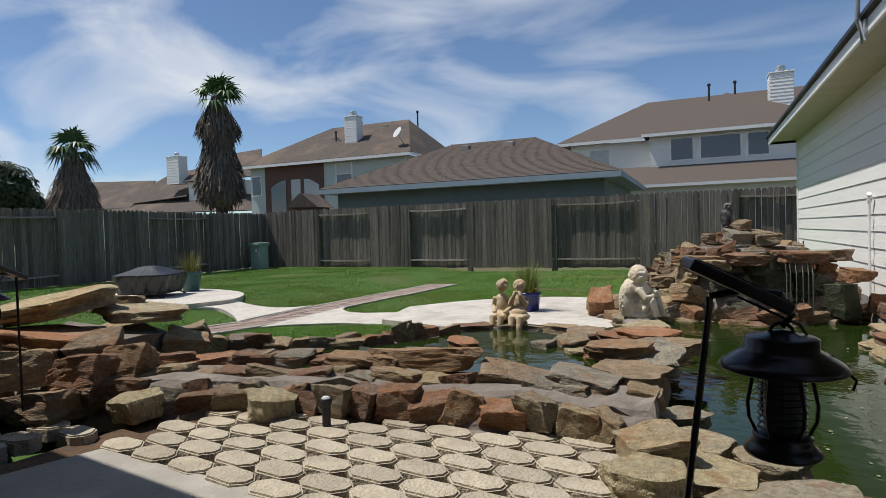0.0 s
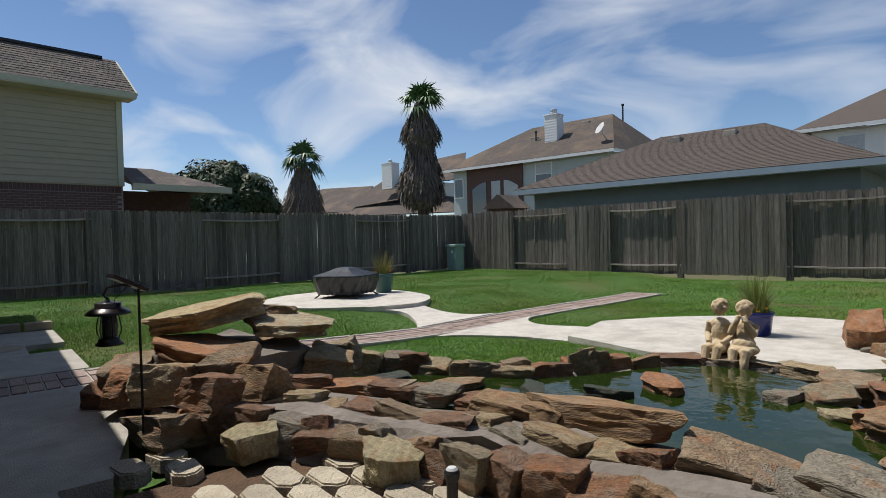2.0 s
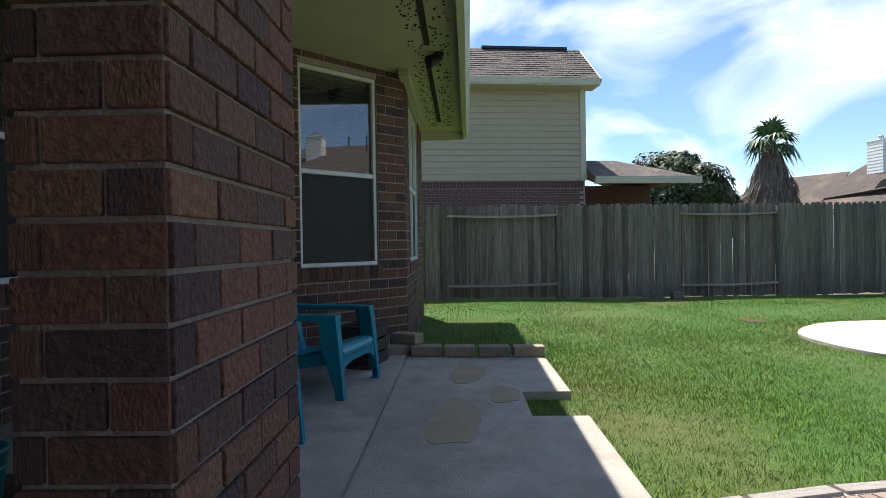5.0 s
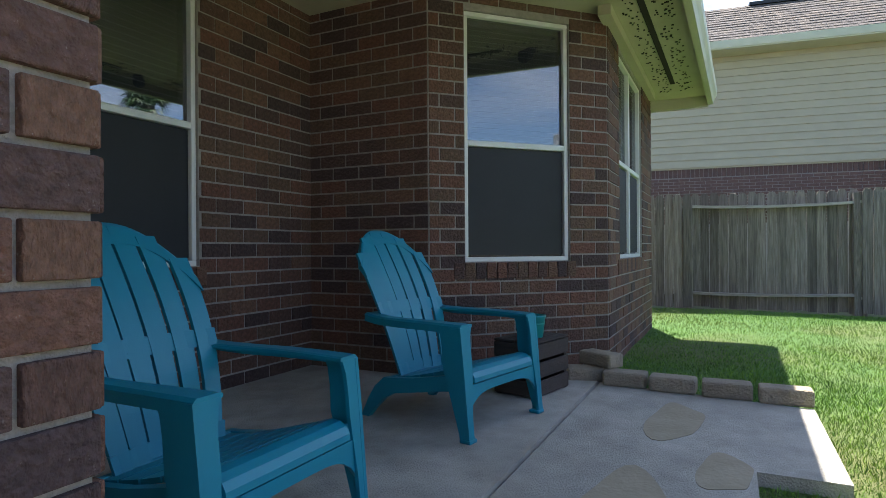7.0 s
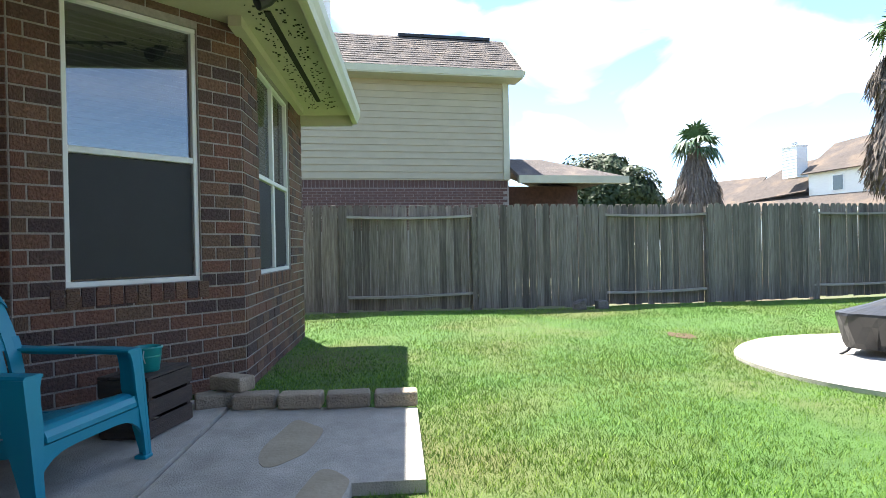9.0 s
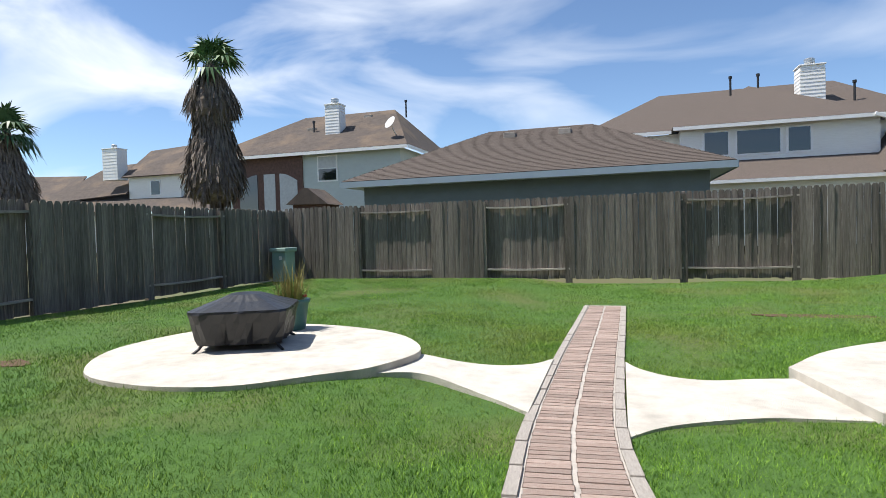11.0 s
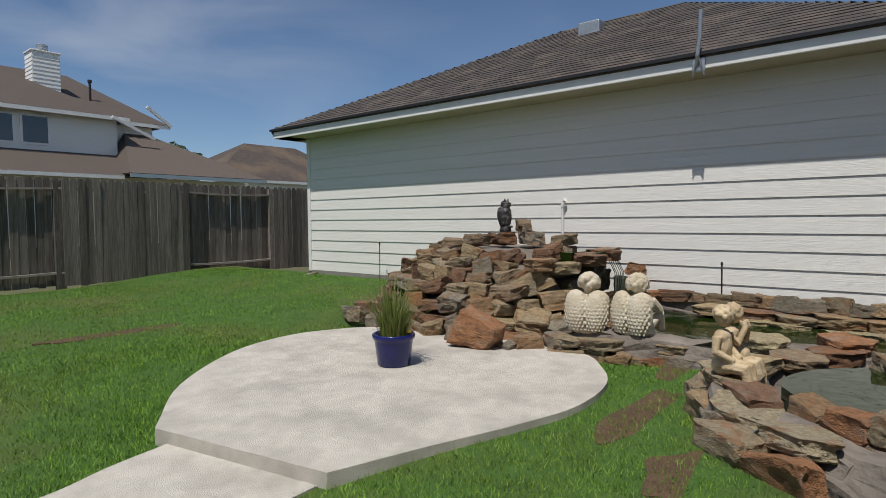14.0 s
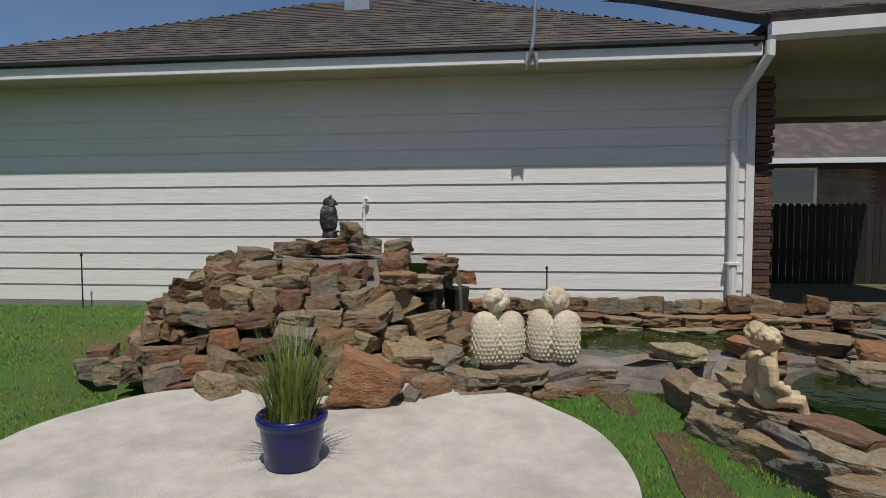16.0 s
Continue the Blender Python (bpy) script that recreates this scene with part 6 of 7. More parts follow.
M_crate = mat("dark_crate_wood", (0.065, 0.045, 0.036), (0.035, 0.025, 0.02), scale=6, bump=0.5, stretch=(1, 1, 7), rough=0.85)
M_tealpot = mat("teal_glaze", (0.01, 0.27, 0.26), (0.008, 0.22, 0.22), scale=5, bump=0.05, rough=0.3)
M_greenpot = mat("blue_green_pot", (0.06, 0.15, 0.14), (0.045, 0.12, 0.115), scale=5, bump=0.1, rough=0.4)
M_bluepot = mat("cobalt_glaze", (0.012, 0.018, 0.14), (0.008, 0.012, 0.10), scale=6, bump=0.08, bump_scale=15, rough=0.22)


def crate(x, y, rz, label):
    c = thing("wooden_crate", label, "crate", x, y, 0.012, rz)
    for sx in (-1, 1):
        for sy in (-1, 1):
            part("corner_post", box(sx * 0.19 - 0.018, sy * 0.13 - 0.018, 0, sx * 0.19 + 0.018, sy * 0.13 + 0.018, 0.34, 0.003), M_crate, c)
    for z in (0.01, 0.125, 0.24):
        for sy in (-1, 1):
            part("slat", box(-0.215, sy * 0.15 - 0.008, z, 0.215, sy * 0.15 + 0.008, z + 0.095, 0.003), M_crate, c)
        for sx in (-1, 1):
            part("slat", box(sx * 0.217 - 0.008, -0.14, z, sx * 0.217 + 0.008, 0.14, z + 0.095, 0.003), M_crate, c)
    for k in range(4):
        part("top_slat", box(-0.22, -0.155 + k * 0.079, 0.34, 0.22, -0.155 + k * 0.079 + 0.072, 0.356, 0.003), M_crate, c)


crate(-7.98, 0.0, -20, "dark weathered wooden crate against the brick bay")
crate(-4.55, -0.95, 10, "dark weathered wooden crate behind the brick pillar")
for x, y in ((-7.93, 0.02), (-4.55, -0.93)):
    p = thing("bucket_planter", "small teal bucket planter standing on a crate", "planter", x, y, 0.369)
    part("body", lathe([(0.058, 0), (0.062, 0.005), (0.078, 0.13), (0.083, 0.135), (0.083, 0.145), (0.076, 0.146), (0.072, 0.13), (0.055, 0.02), (0.0, 0.018)], 22), M_tealpot, p, smooth=True)
    part("rib", lathe([(0.071, 0.085), (0.0745, 0.088), (0.0745, 0.094), (0.0725, 0.097)], 22), M_tealpot, p)
    part("handle", tube([(0.078, 0, 0.13), (0.10, 0, 0.10), (0.095, 0.01, 0.06)], 0.003, 6), M_galv, p)


# potted grasses
def blades(count, radius, height, spread, seed, width=0.006):
    """Arching grass blades from a pot."""
    rng = random.Random(seed)
    bm = bmesh.new()
    for _ in range(count):
        a = rng.uniform(0, 2 * math.pi)
        r0 = radius * math.sqrt(rng.random())
        h = height * rng.uniform(0.45, 1.1)
        out = spread * rng.uniform(0.1, 1.0) * (r0 / radius * 0.7 + 0.4)
        da = a + rng.uniform(-0.5, 0.5)
        px, py = r0 * math.cos(a), r0 * math.sin(a)
        side = Vector((-math.sin(da), math.cos(da), 0)) * width * rng.uniform(0.6, 1.2)
        prev = None
        for k in range(5):
            t = k / 4
            c = Vector((px + math.cos(da) * out * t * t, py + math.sin(da) * out * t * t, h * (t - 0.22 * t * t * (out / max(spread, 0.01)))))
            w = side * (1 - t * 0.92)
            cur = (bm.verts.new(c - w), bm.verts.new(c + w))
            if prev:
                bm.faces.new((prev[0], prev[1], cur[1], cur[0]))
            prev = cur
    return bm


M_blade = mat("grass_blade", (0.17, 0.20, 0.035), (0.09, 0.14, 0.02), scale=3, bump=0, rough=0.6)
M_blade_dry = mat("dry_grass_blade", (0.30, 0.24, 0.07), (0.18, 0.17, 0.04), scale=3, bump=0, rough=0.7)
M_yellow = mat("yellow_petal", (0.6, 0.38, 0.02), (0.5, 0.28, 0.01), bump=0, rough=0.6)
M_red = mat("red_petal", (0.45, 0.06, 0.03), (0.35, 0.04, 0.02), bump=0, rough=0.6)
bp = thing("potted_grass", "cobalt blue glazed pot with tall green grass on the pad", "potted plant", -1.60, 6.87, -0.18)
part("pot", lathe([(0.125, 0), (0.135, 0.01), (0.158, 0.2), (0.162, 0.215), (0.175, 0.225), (0.178, 0.25), (0.172, 0.262), (0.16, 0.262), (0.152, 0.22), (0.14, 0.2), (0.0, 0.2)], 30), M_bluepot, bp, smooth=True)
part("soil", lathe([(0.148, 0.205), (0.15, 0.225), (0.0, 0.235)], 20), M_soil, bp)
part("grass", blades(260, 0.12, 0.54, 0.30, 5, 0.007), M_blade, bp).location.z = 0.21
part("dry_grass", blades(60, 0.13, 0.30, 0.32, 6, 0.004), M_blade_dry, bp).location.z = 0.21
fl = bmesh.new()
add_lathe(fl, [(0.0, 0.30), (0.022, 0.305), (0.024, 0.318), (0.0, 0.322)], 9, 0.11, -0.06)
add_lathe(fl, [(0.0, 0.27), (0.02, 0.275), (0.02, 0.288), (0.0, 0.29)], 9, 0.05, -0.13)
part("flower", fl, M_yellow, bp, "yellow flower")
gp = thing("potted_grass", "blue-green pot with yellowing grass behind the fire pit", "potted plant", -8.87, 7.68, -0.10)
part("pot", lathe([(0.15, 0), (0.16, 0.02), (0.205, 0.33), (0.225, 0.34), (0.225, 0.38), (0.205, 0.385), (0.19, 0.33), (0.0, 0.32)], 26), M_greenpot, gp, smooth=True)
part("grass", blades(140, 0.16, 0.58, 0.30, 7, 0.008), M_blade_dry, gp).location.z = 0.31
part("green_grass", blades(60, 0.16, 0.42, 0.24, 8, 0.008), M_blade, gp).location.z = 0.31
fl = bmesh.new()
rng = random.Random(3)
for _ in range(7):
    a = rng.uniform(0, 6.28)
    add_lathe(fl, [(0.0, 0.40), (0.022, 0.41), (0.02, 0.43), (0.0, 0.435)], 7, 0.17 * math.cos(a), 0.17 * math.sin(a))
part("flower", fl, M_red, gp, "small red flowers")

# covered fire pit
M_cover = mat("black_vinyl_cover", (0.020, 0.021, 0.024), (0.014, 0.015, 0.017), scale=5, bump=0.5, bump_scale=9, rough=0.38)
pit = thing("fire_pit", "square fire pit under a black vinyl cover", "fire pit", -8.85, 6.72, -0.10, 24)
bm = bmesh.new()
rings = []
N = 48
for z, s, puck in ((0.07, 0.43, 0.022), (0.13, 0.45, 0.025), (0.30, 0.495, 0.018), (0.40, 0.52, 0.008), (0.425, 0.515, 0.004), (0.50, 0.30, 0.006), (0.56, 0.16, 0.003), (0.575, 0.06, 0.0)):
    ring = []
    for k in range(N):
        a = 2 * math.pi * (k + 0.5) / N
        c, sn = math.cos(a), math.sin(a)
        r = s / max(abs(c), abs(sn)) if max(abs(c), abs(sn)) > 0.78 else s / 0.78 * 0.985
        r += puck * math.sin(k * 2.4 + z * 8) + puck * 0.6 * math.sin(k * 5.1)
        ring.append((r * c, r * sn, z))
    rings.append(ring)
add_hull(bm, rings)
part("cover", bm, M_cover, pit, smooth=False)
for sx in (-1, 1):
    for sy in (-1, 1):
        part("leg", tube([(sx * 0.33, sy * 0.33, 0.14), (sx * 0.40, sy * 0.40, 0.04), (sx * 0.45, sy * 0.45, 0.0)], 0.016, 7), M_dark_metal, pit)
for k in range(4):
    part("tie_cord", tube([(0.40 * math.cos(k * 1.57 + 0.5), 0.40 * math.sin(k * 1.57 + 0.5), 0.16), (0.47 * math.cos(k * 1.57 + 0.5), 0.47 * math.sin(k * 1.57 + 0.5), 0.05)], 0.006, 5), M_dark_metal, pit)

# green utility pedestal in the fence corner
M_pedestal = mat("pale_green_metal", (0.27, 0.38, 0.34), (0.23, 0.33, 0.30), scale=3, bump=0.05, rough=0.5)
ub = thing("utility_pedestal", "pale green metal utility pedestal in the fence corner", "utility box", -14.02, 15.6, -0.2, -8)
part("body", box(-0.24, -0.2, 0, 0.24, 0.2, 0.86, 0.012), M_pedestal, ub)
part("cap", box(-0.29, -0.25, 0.84, 0.29, 0.25, 0.95, 0.02), M_pedestal, ub)
part("label_plate", box(0.02, -0.212, 0.62, 0.12, -0.204, 0.72), M_trim, ub)

# solar lanterns on hooks
M_bronze = mat("dark_bronze", (0.030, 0.022, 0.022), (0.020, 0.015, 0.016), scale=6, bump=0.05, rough=0.28, metal=0.5)
M_panel = mat("solar_panel", (0.01, 0.01, 0.014), (0.008, 0.008, 0.01), bump=0.0, rough=0.2)
M_bulb = mat("bug_grid", (0.10, 0.095, 0.10), (0.05, 0.05, 0.05), bump=0.1, rough=0.4, metal=0.4)


def lantern(x, y, zb, top, dx, dy, rz, label, lean=(0, 0)):
    """A hook pole with a small solar roof and a caged lantern hung from it."""
    la = thing("solar_lantern", label, "lantern", x, y, zb)
    part("pole", tube([(lean[0], lean[1], -0.05), (0, 0, top - 0.02), (0, 0, top)], 0.0062, 8), M_bronze, la)
    roofm = pose(dx * 0.35, dy * 0.35, top + 0.02, 0, 0, rz) @ pose(0, 0, 0, 0, 27, 0)
    part("solar_panel", box(-0.085, -0.055, -0.009, 0.085, 0.055, 0.012, 0.004), M_bronze, la).matrix_basis = roofm
    part("panel_glass", box(-0.075, -0.047, 0.0125, 0.075, 0.047, 0.014), M_panel, la).matrix_basis = roofm
    hx, hy, hz = dx, dy, top - 0.05
    part("hook", tube([(0, 0, top), (dx * 0.5, dy * 0.5, top + 0.012), (dx, dy, top + 0.005), (dx * 1.15, dy * 1.15, top - 0.03), (dx, dy, top - 0.05)], 0.006, 7), M_bronze, la)
    part("ring", tube([(hx + 0.018 * math.cos(a), hy, hz - 0.012 + 0.018 * math.sin(a)) for a in [k * math.pi / 6 for k in range(13)]], 0.003, 6), M_bronze, la)
    z0 = hz - 0.215
    hang = pose(hx, hy, z0) @ Matrix.Diagonal((1, 1, 0.76, 1))
    body = part("hood", lathe([(0.096, 0.19), (0.098, 0.194), (0.09, 0.207), (0.068, 0.226), (0.056, 0.234), (0.056, 0.258), (0.05, 0.262), (0.028, 0.264), (0.012, 0.275), (0.0, 0.277)], 28), M_bronze, la, "glossy dark bronze hood", True)
    body.matrix_basis = hang
    base = part("base", lathe([(0.058, 0.0), (0.06, 0.008), (0.05, 0.02), (0.044, 0.034), (0.046, 0.042), (0.036, 0.048), (0.0, 0.05)], 28), M_bronze, la, smooth=True)
    base.matrix_basis = hang
    cage = part("light_core", lathe([(0.026, 0.045), (0.028, 0.06), (0.028, 0.17), (0.024, 0.19)], 16), M_bulb, la)
    cage.matrix_basis = hang
    for k in range(9):
        part("cage_ring", tube([(0.036 * math.cos(a), 0.036 * math.sin(a), 0.058 + k * 0.0145) for a in [j * math.pi / 8 for j in range(17)]], 0.0022, 5), M_bronze, la).matrix_basis = hang
    for k in range(6):
        a = k * math.pi / 3
        prof = [(0.040, 0.046), (0.050, 0.075), (0.052, 0.11), (0.046, 0.155), (0.040, 0.192)]
        part("cage_bar", tube([(r * math.cos(a), r * math.sin(a), z) for r, z in prof], 0.0032, 6), M_bronze, la).matrix_basis = hang
    part("bail", tube([(hx + 0.07, hy, z0 + 0.17), (hx + 0.105, hy, z0 + 0.13), (hx + 0.10, hy, z0 + 0.115)], 0.003, 5), M_bronze, la)
    part("cable", tube([(dx * 0.4, dy * 0.4, top), (hx + 0.03, hy + 0.02, hz + 0.0), (hx + 0.05, hy + 0.01, z0 + 0.18)], 0.0022, 5), M_bronze, la)


lantern(-2.66, 0.80, 0, 0.80, -0.03, -0.125, 90, "dark bronze solar lantern hanging beside the pavers")
lantern(0.61, 0.03, 0, 0.84, 0.11, 0.01, 10, "dark bronze solar lantern hanging beside the pond", (-0.1, 0.0))

# small path light among the front stones
pl = thing("path_light", "small black solar path light between stones", "lamp", -1.12, 1.32, 0)
part("stake", lathe([(0.02, -0.05), (0.022, 0.11), (0.027, 0.115), (0.03, 0.14), (0.026, 0.15)], 12), M_dark_metal, pl)
part("cap", lathe([(0.024, 0.148), (0.016, 0.158), (0.0, 0.16)], 12), M_curtain, pl)

# rods by the garage
for x, y, h in ((2.3, 11.06, 0.75), (2.35, 5.35, 0.62)):
    rd = thing("metal_stake", "thin black metal stake by the garage wall", "stake", x, y, -0.15)
    part("rod", tube([(0, 0, -0.1), (0.01, 0.005, h)], 0.009, 6), M_dark_metal, rd)
    part("tip", lathe([(0.014, h - 0.02), (0.016, h), (0.006, h + 0.02)], 8, 0.01, 0.005), M_dark_metal, rd)


# ---- statues, each one mesh ----
def blob(bm, x, y, z, rx, ry, rz, m=None, sub=2):
    r = bmesh.ops.create_icosphere(bm, subdivisions=sub, radius=1.0)["verts"]
    t = pose(x, y, z) @ (m or Matrix.Identity(4)) @ Matrix.Diagonal((rx, ry, rz, 1))
    bmesh.ops.transform(bm, matrix=t, verts=r)


def statue(name, bm, material, label, category, m, voxel=0.007):
    ob = tagged(part(name, bm, material), label, category)
    ob.matrix_basis = m
    mod = ob.modifiers.new("skin", "REMESH")
    mod.mode = "VOXEL"
    mod.voxel_size = voxel
    mod.use_smooth_shade = True
    sm = ob.modifiers.new("soft", "SMOOTH")
    sm.iterations = 2
    sm.factor = 0.4
    return ob


M_stone_white = mat("white_cast_stone", (0.66, 0.61, 0.50), (0.52, 0.45, 0.33), scale=9, bump=0.4, bump_scale=60, stain=(0.36, 0.27, 0.15), stain_scale=5, stain_amount=0.5, rough=0.85)
M_stone_cream = mat("cream_cast_stone", (0.60, 0.49, 0.33), (0.44, 0.33, 0.19), scale=10, bump=0.4, bump_scale=60, stain=(0.25, 0.17, 0.09), stain_scale=6, stain_amount=0.5, rough=0.85)


def curls(bm, x, y, z, r, seed, count=80):
    rng = random.Random(seed)
    for _ in range(count):
        d = Vector((rng.gauss(0, 1), rng.gauss(0, 1), rng.gauss(0.35, 0.8))).normalized()
        if d.z < -0.35:
            continue
        blob(bm, x + d.x * r, y + d.y * r, z + d.z * r, r * 0.36, r * 0.36, r * 0.36, sub=1)


def cherub(seed):
    """A seated winged figure, front towards +y, its back a pair of large feathered wings."""
    bm = bmesh.new()
    blob(bm, 0, 0.02, 0.16, 0.13, 0.12, 0.16)
    blob(bm, 0, 0.03, 0.05, 0.15, 0.15, 0.07)
    blob(bm, 0, 0.05, 0.30, 0.10, 0.085, 0.10)
    blob(bm, 0, 0.03, 0.455, 0.08, 0.08, 0.084)
    curls(bm, 0, 0.018, 0.46, 0.082, seed, 120)
    for s in (-1, 1):
        add_tube(bm, [(s * 0.06, 0.1, 0.1), (s * 0.10, 0.2, 0.2), (s * 0.09, 0.24, 0.05)], [0.055, 0.05, 0.04], 8)
        add_tube(bm, [(s * 0.11, 0.06, 0.33), (s * 0.14, 0.14, 0.24), (s * 0.06, 0.2, 0.26)], [0.04, 0.036, 0.03], 8)
        blob(bm, s * 0.085, -0.07, 0.20, 0.115, 0.085, 0.20, pose(0, 0, 0, 6, 0, s * 10), 3)
        blob(bm, s * 0.10, -0.05, 0.30, 0.105, 0.075, 0.11, pose(0, 0, 0, 6, 0, s * 10), 2)
        for row in range(11):
            z = 0.05 + row * 0.031
            hw = 0.108 * math.sqrt(max(0.05, 1 - ((z - 0.21) / 0.2) ** 2))
            k = int(hw / 0.0145)
            for j in range(-k, k + 1):
                xx = j * 0.029 + (0.0145 if row % 2 else 0)
                if abs(xx) > hw:
                    continue
                yy = -0.085 - 0.085 * math.sqrt(max(0, 1 - (xx / 0.118) ** 2 - ((z - 0.20) / 0.205) ** 2))
                ca, sa = math.cos(radians(s * 10)), math.sin(radians(s * 10))
                px, py = xx * ca - (yy + 0.085) * sa, xx * sa + (yy + 0.085) * ca
                blob(bm, s * 0.085 + px, -0.07 + py, z, 0.015, 0.010, 0.019, pose(0, 0, 0, -12, 0, 0), 1)
    return bm


statue("statue", cherub(1), M_stone_white, "white weathered winged cherub statue seated on the ledge", "statue", pose(-0.06, 5.88, -0.04, 0, 0, -78), 0.0065)
statue("statue", cherub(2), M_stone_white, "white weathered winged cherub statue seated by the pool", "statue", pose(-0.02, 5.45, -0.03, 0, 0, -104), 0.0065)


def child(seed, dress):
    """A child seated on the edge, legs hanging forwards to +y."""
    bm = bmesh.new()
    blob(bm, 0, 0, 0.08, 0.075, 0.075, 0.07)
    blob(bm, 0, -0.005, 0.19, 0.066, 0.052, 0.10)
    blob(bm, 0, -0.01, 0.25, 0.076, 0.048, 0.05)
    blob(bm, 0, 0.0, 0.37, 0.052, 0.058, 0.062)
    curls(bm, 0, -0.008, 0.382, 0.052, seed, 60)
    if dress:
        blob(bm, 0, 0.03, 0.085, 0.11, 0.10, 0.05)
        blob(bm, 0, 0.03, 0.13, 0.085, 0.07, 0.05)
    for s in (-1, 1):
        add_tube(bm, [(s * 0.04, 0.02, 0.075), (s * 0.042, 0.14, 0.075), (s * 0.04, 0.155, 0.0), (s * 0.036, 0.165, -0.09)], [0.042, 0.038, 0.032, 0.024], 8)
        blob(bm, s * 0.036, 0.185, -0.105, 0.022, 0.042, 0.018)
        if dress:
            add_tube(bm, [(s * 0.075, 0, 0.26), (s * 0.085, 0.05, 0.20), (s * 0.03, 0.075, 0.30), (s * 0.02, 0.06, 0.335)], [0.028, 0.025, 0.02, 0.02], 8)
        else:
            add_tube(bm, [(s * 0.078, -0.01, 0.26), (s * 0.10, -0.01, 0.17), (s * 0.05, 0.08, 0.115)], [0.03, 0.026, 0.02], 8)
    return bm


statue("statue", child(3, False), M_stone_cream, "cream stone statue of a seated boy by the pool", "statue", pose(-1.20, 4.44, 0.035, 0, 0, 172), 0.006)
statue("statue", child(4, True), M_stone_cream, "cream stone statue of a seated girl by the pool", "statue", pose(-1.02, 4.43, 0.03, 0, 0, 178), 0.006)

# owl
M_owl = mat("dark_owl_paint", (0.028, 0.027, 0.028), (0.014, 0.014, 0.015), scale=16, bump=0.6, bump_scale=50, stain=(0.22, 0.21, 0.19), stain_scale=16, stain_amount=0.7, rough=0.5)
ow = bmesh.new()
add_lathe(ow, [(0.07, 0.0), (0.075, 0.02), (0.066, 0.05), (0.05, 0.06)], 14)
add_lathe(ow, [(0.04, 0.05), (0.066, 0.10), (0.078, 0.17), (0.072, 0.25), (0.055, 0.29), (0.06, 0.32), (0.058, 0.35), (0.035, 0.375), (0.0, 0.38)], 18)
for s in (-1, 1):
    add_tube(ow, [(s * 0.03, 0.01, 0.36), (s * 0.042, 0.012, 0.385), (s * 0.048, 0.015, 0.41)], [0.018, 0.012, 0.002], 6)
    blob(ow, s * 0.06, -0.02, 0.19, 0.026, 0.06, 0.12, pose(0, 0, 0, 8, 0, s * 12))
    blob(ow, s * 0.024, 0.052, 0.335, 0.022, 0.012, 0.022)
    blob(ow, s * 0.03, 0.06, 0.06, 0.02, 0.03, 0.012)
add_tube(ow, [(0, 0.055, 0.325), (0, 0.075, 0.315), (0, 0.074, 0.30)], [0.012, 0.01, 0.003], 6)
blob(ow, 0, -0.06, 0.10, 0.035, 0.02, 0.09, pose(0, 0, 0, 20, 0, 0))
statue("owl_statue", ow, M_owl, "dark painted owl decoy on top of the rock pile", "statue", pose(0.95, 7.46, 0.86, 0, 0, 188), 0.005)


# ---- plants ----
M_frond = mat("palm_frond", (0.075, 0.16, 0.055), (0.045, 0.10, 0.03), scale=5, bump=0.1, vary=0.2, rough=0.5)
M_skirt = mat("dead_palm_skirt", (0.26, 0.215, 0.175), (0.12, 0.097, 0.08), scale=7, bump=0.6, vary=0.2, stain=(0.30, 0.26, 0.21), stain_scale=2.5, stain_amount=0.5, rough=0.95)
M_trunk = mat("palm_trunk", (0.12, 0.09, 0.07), (0.07, 0.05, 0.04), scale=6, bump=1.0, rough=0.95)


def fan_leaf(bm, base, direction, size, droop, rng, count=17, width=0.030):
    """A fan of narrow pointed fingers spreading from a stalk."""
    d = Vector(direction).normalized()
    side = d.cross(Vector((0, 0, 1)))
    side = side.normalized() if side.length > 0.1 else Vector((1, 0, 0))
    up = side.cross(d).normalized()
    hub = Vector(base) + d * size * 0.45
    add_tube(bm, [base, hub], [size * 0.02, size * 0.012], 4)
    for k in range(count):
        a = radians(-105 + 210 * k / (count - 1))
        f = (d * math.cos(a) + side * math.sin(a)).normalized()
        ln = size * 0.62 * rng.uniform(0.85, 1.1)
        w = f.cross(up).normalized() * size * width
        p1 = hub + f * ln * 0.55 + up * size * 0.05
        p2 = hub + f * ln - Vector((0, 0, droop * size * rng.uniform(0.3, 1.0)))
        v = [bm.verts.new(hub), bm.verts.new(p1 - w), bm.verts.new(p2), bm.verts.new(p1 + w)]
        bm.faces.new(v)


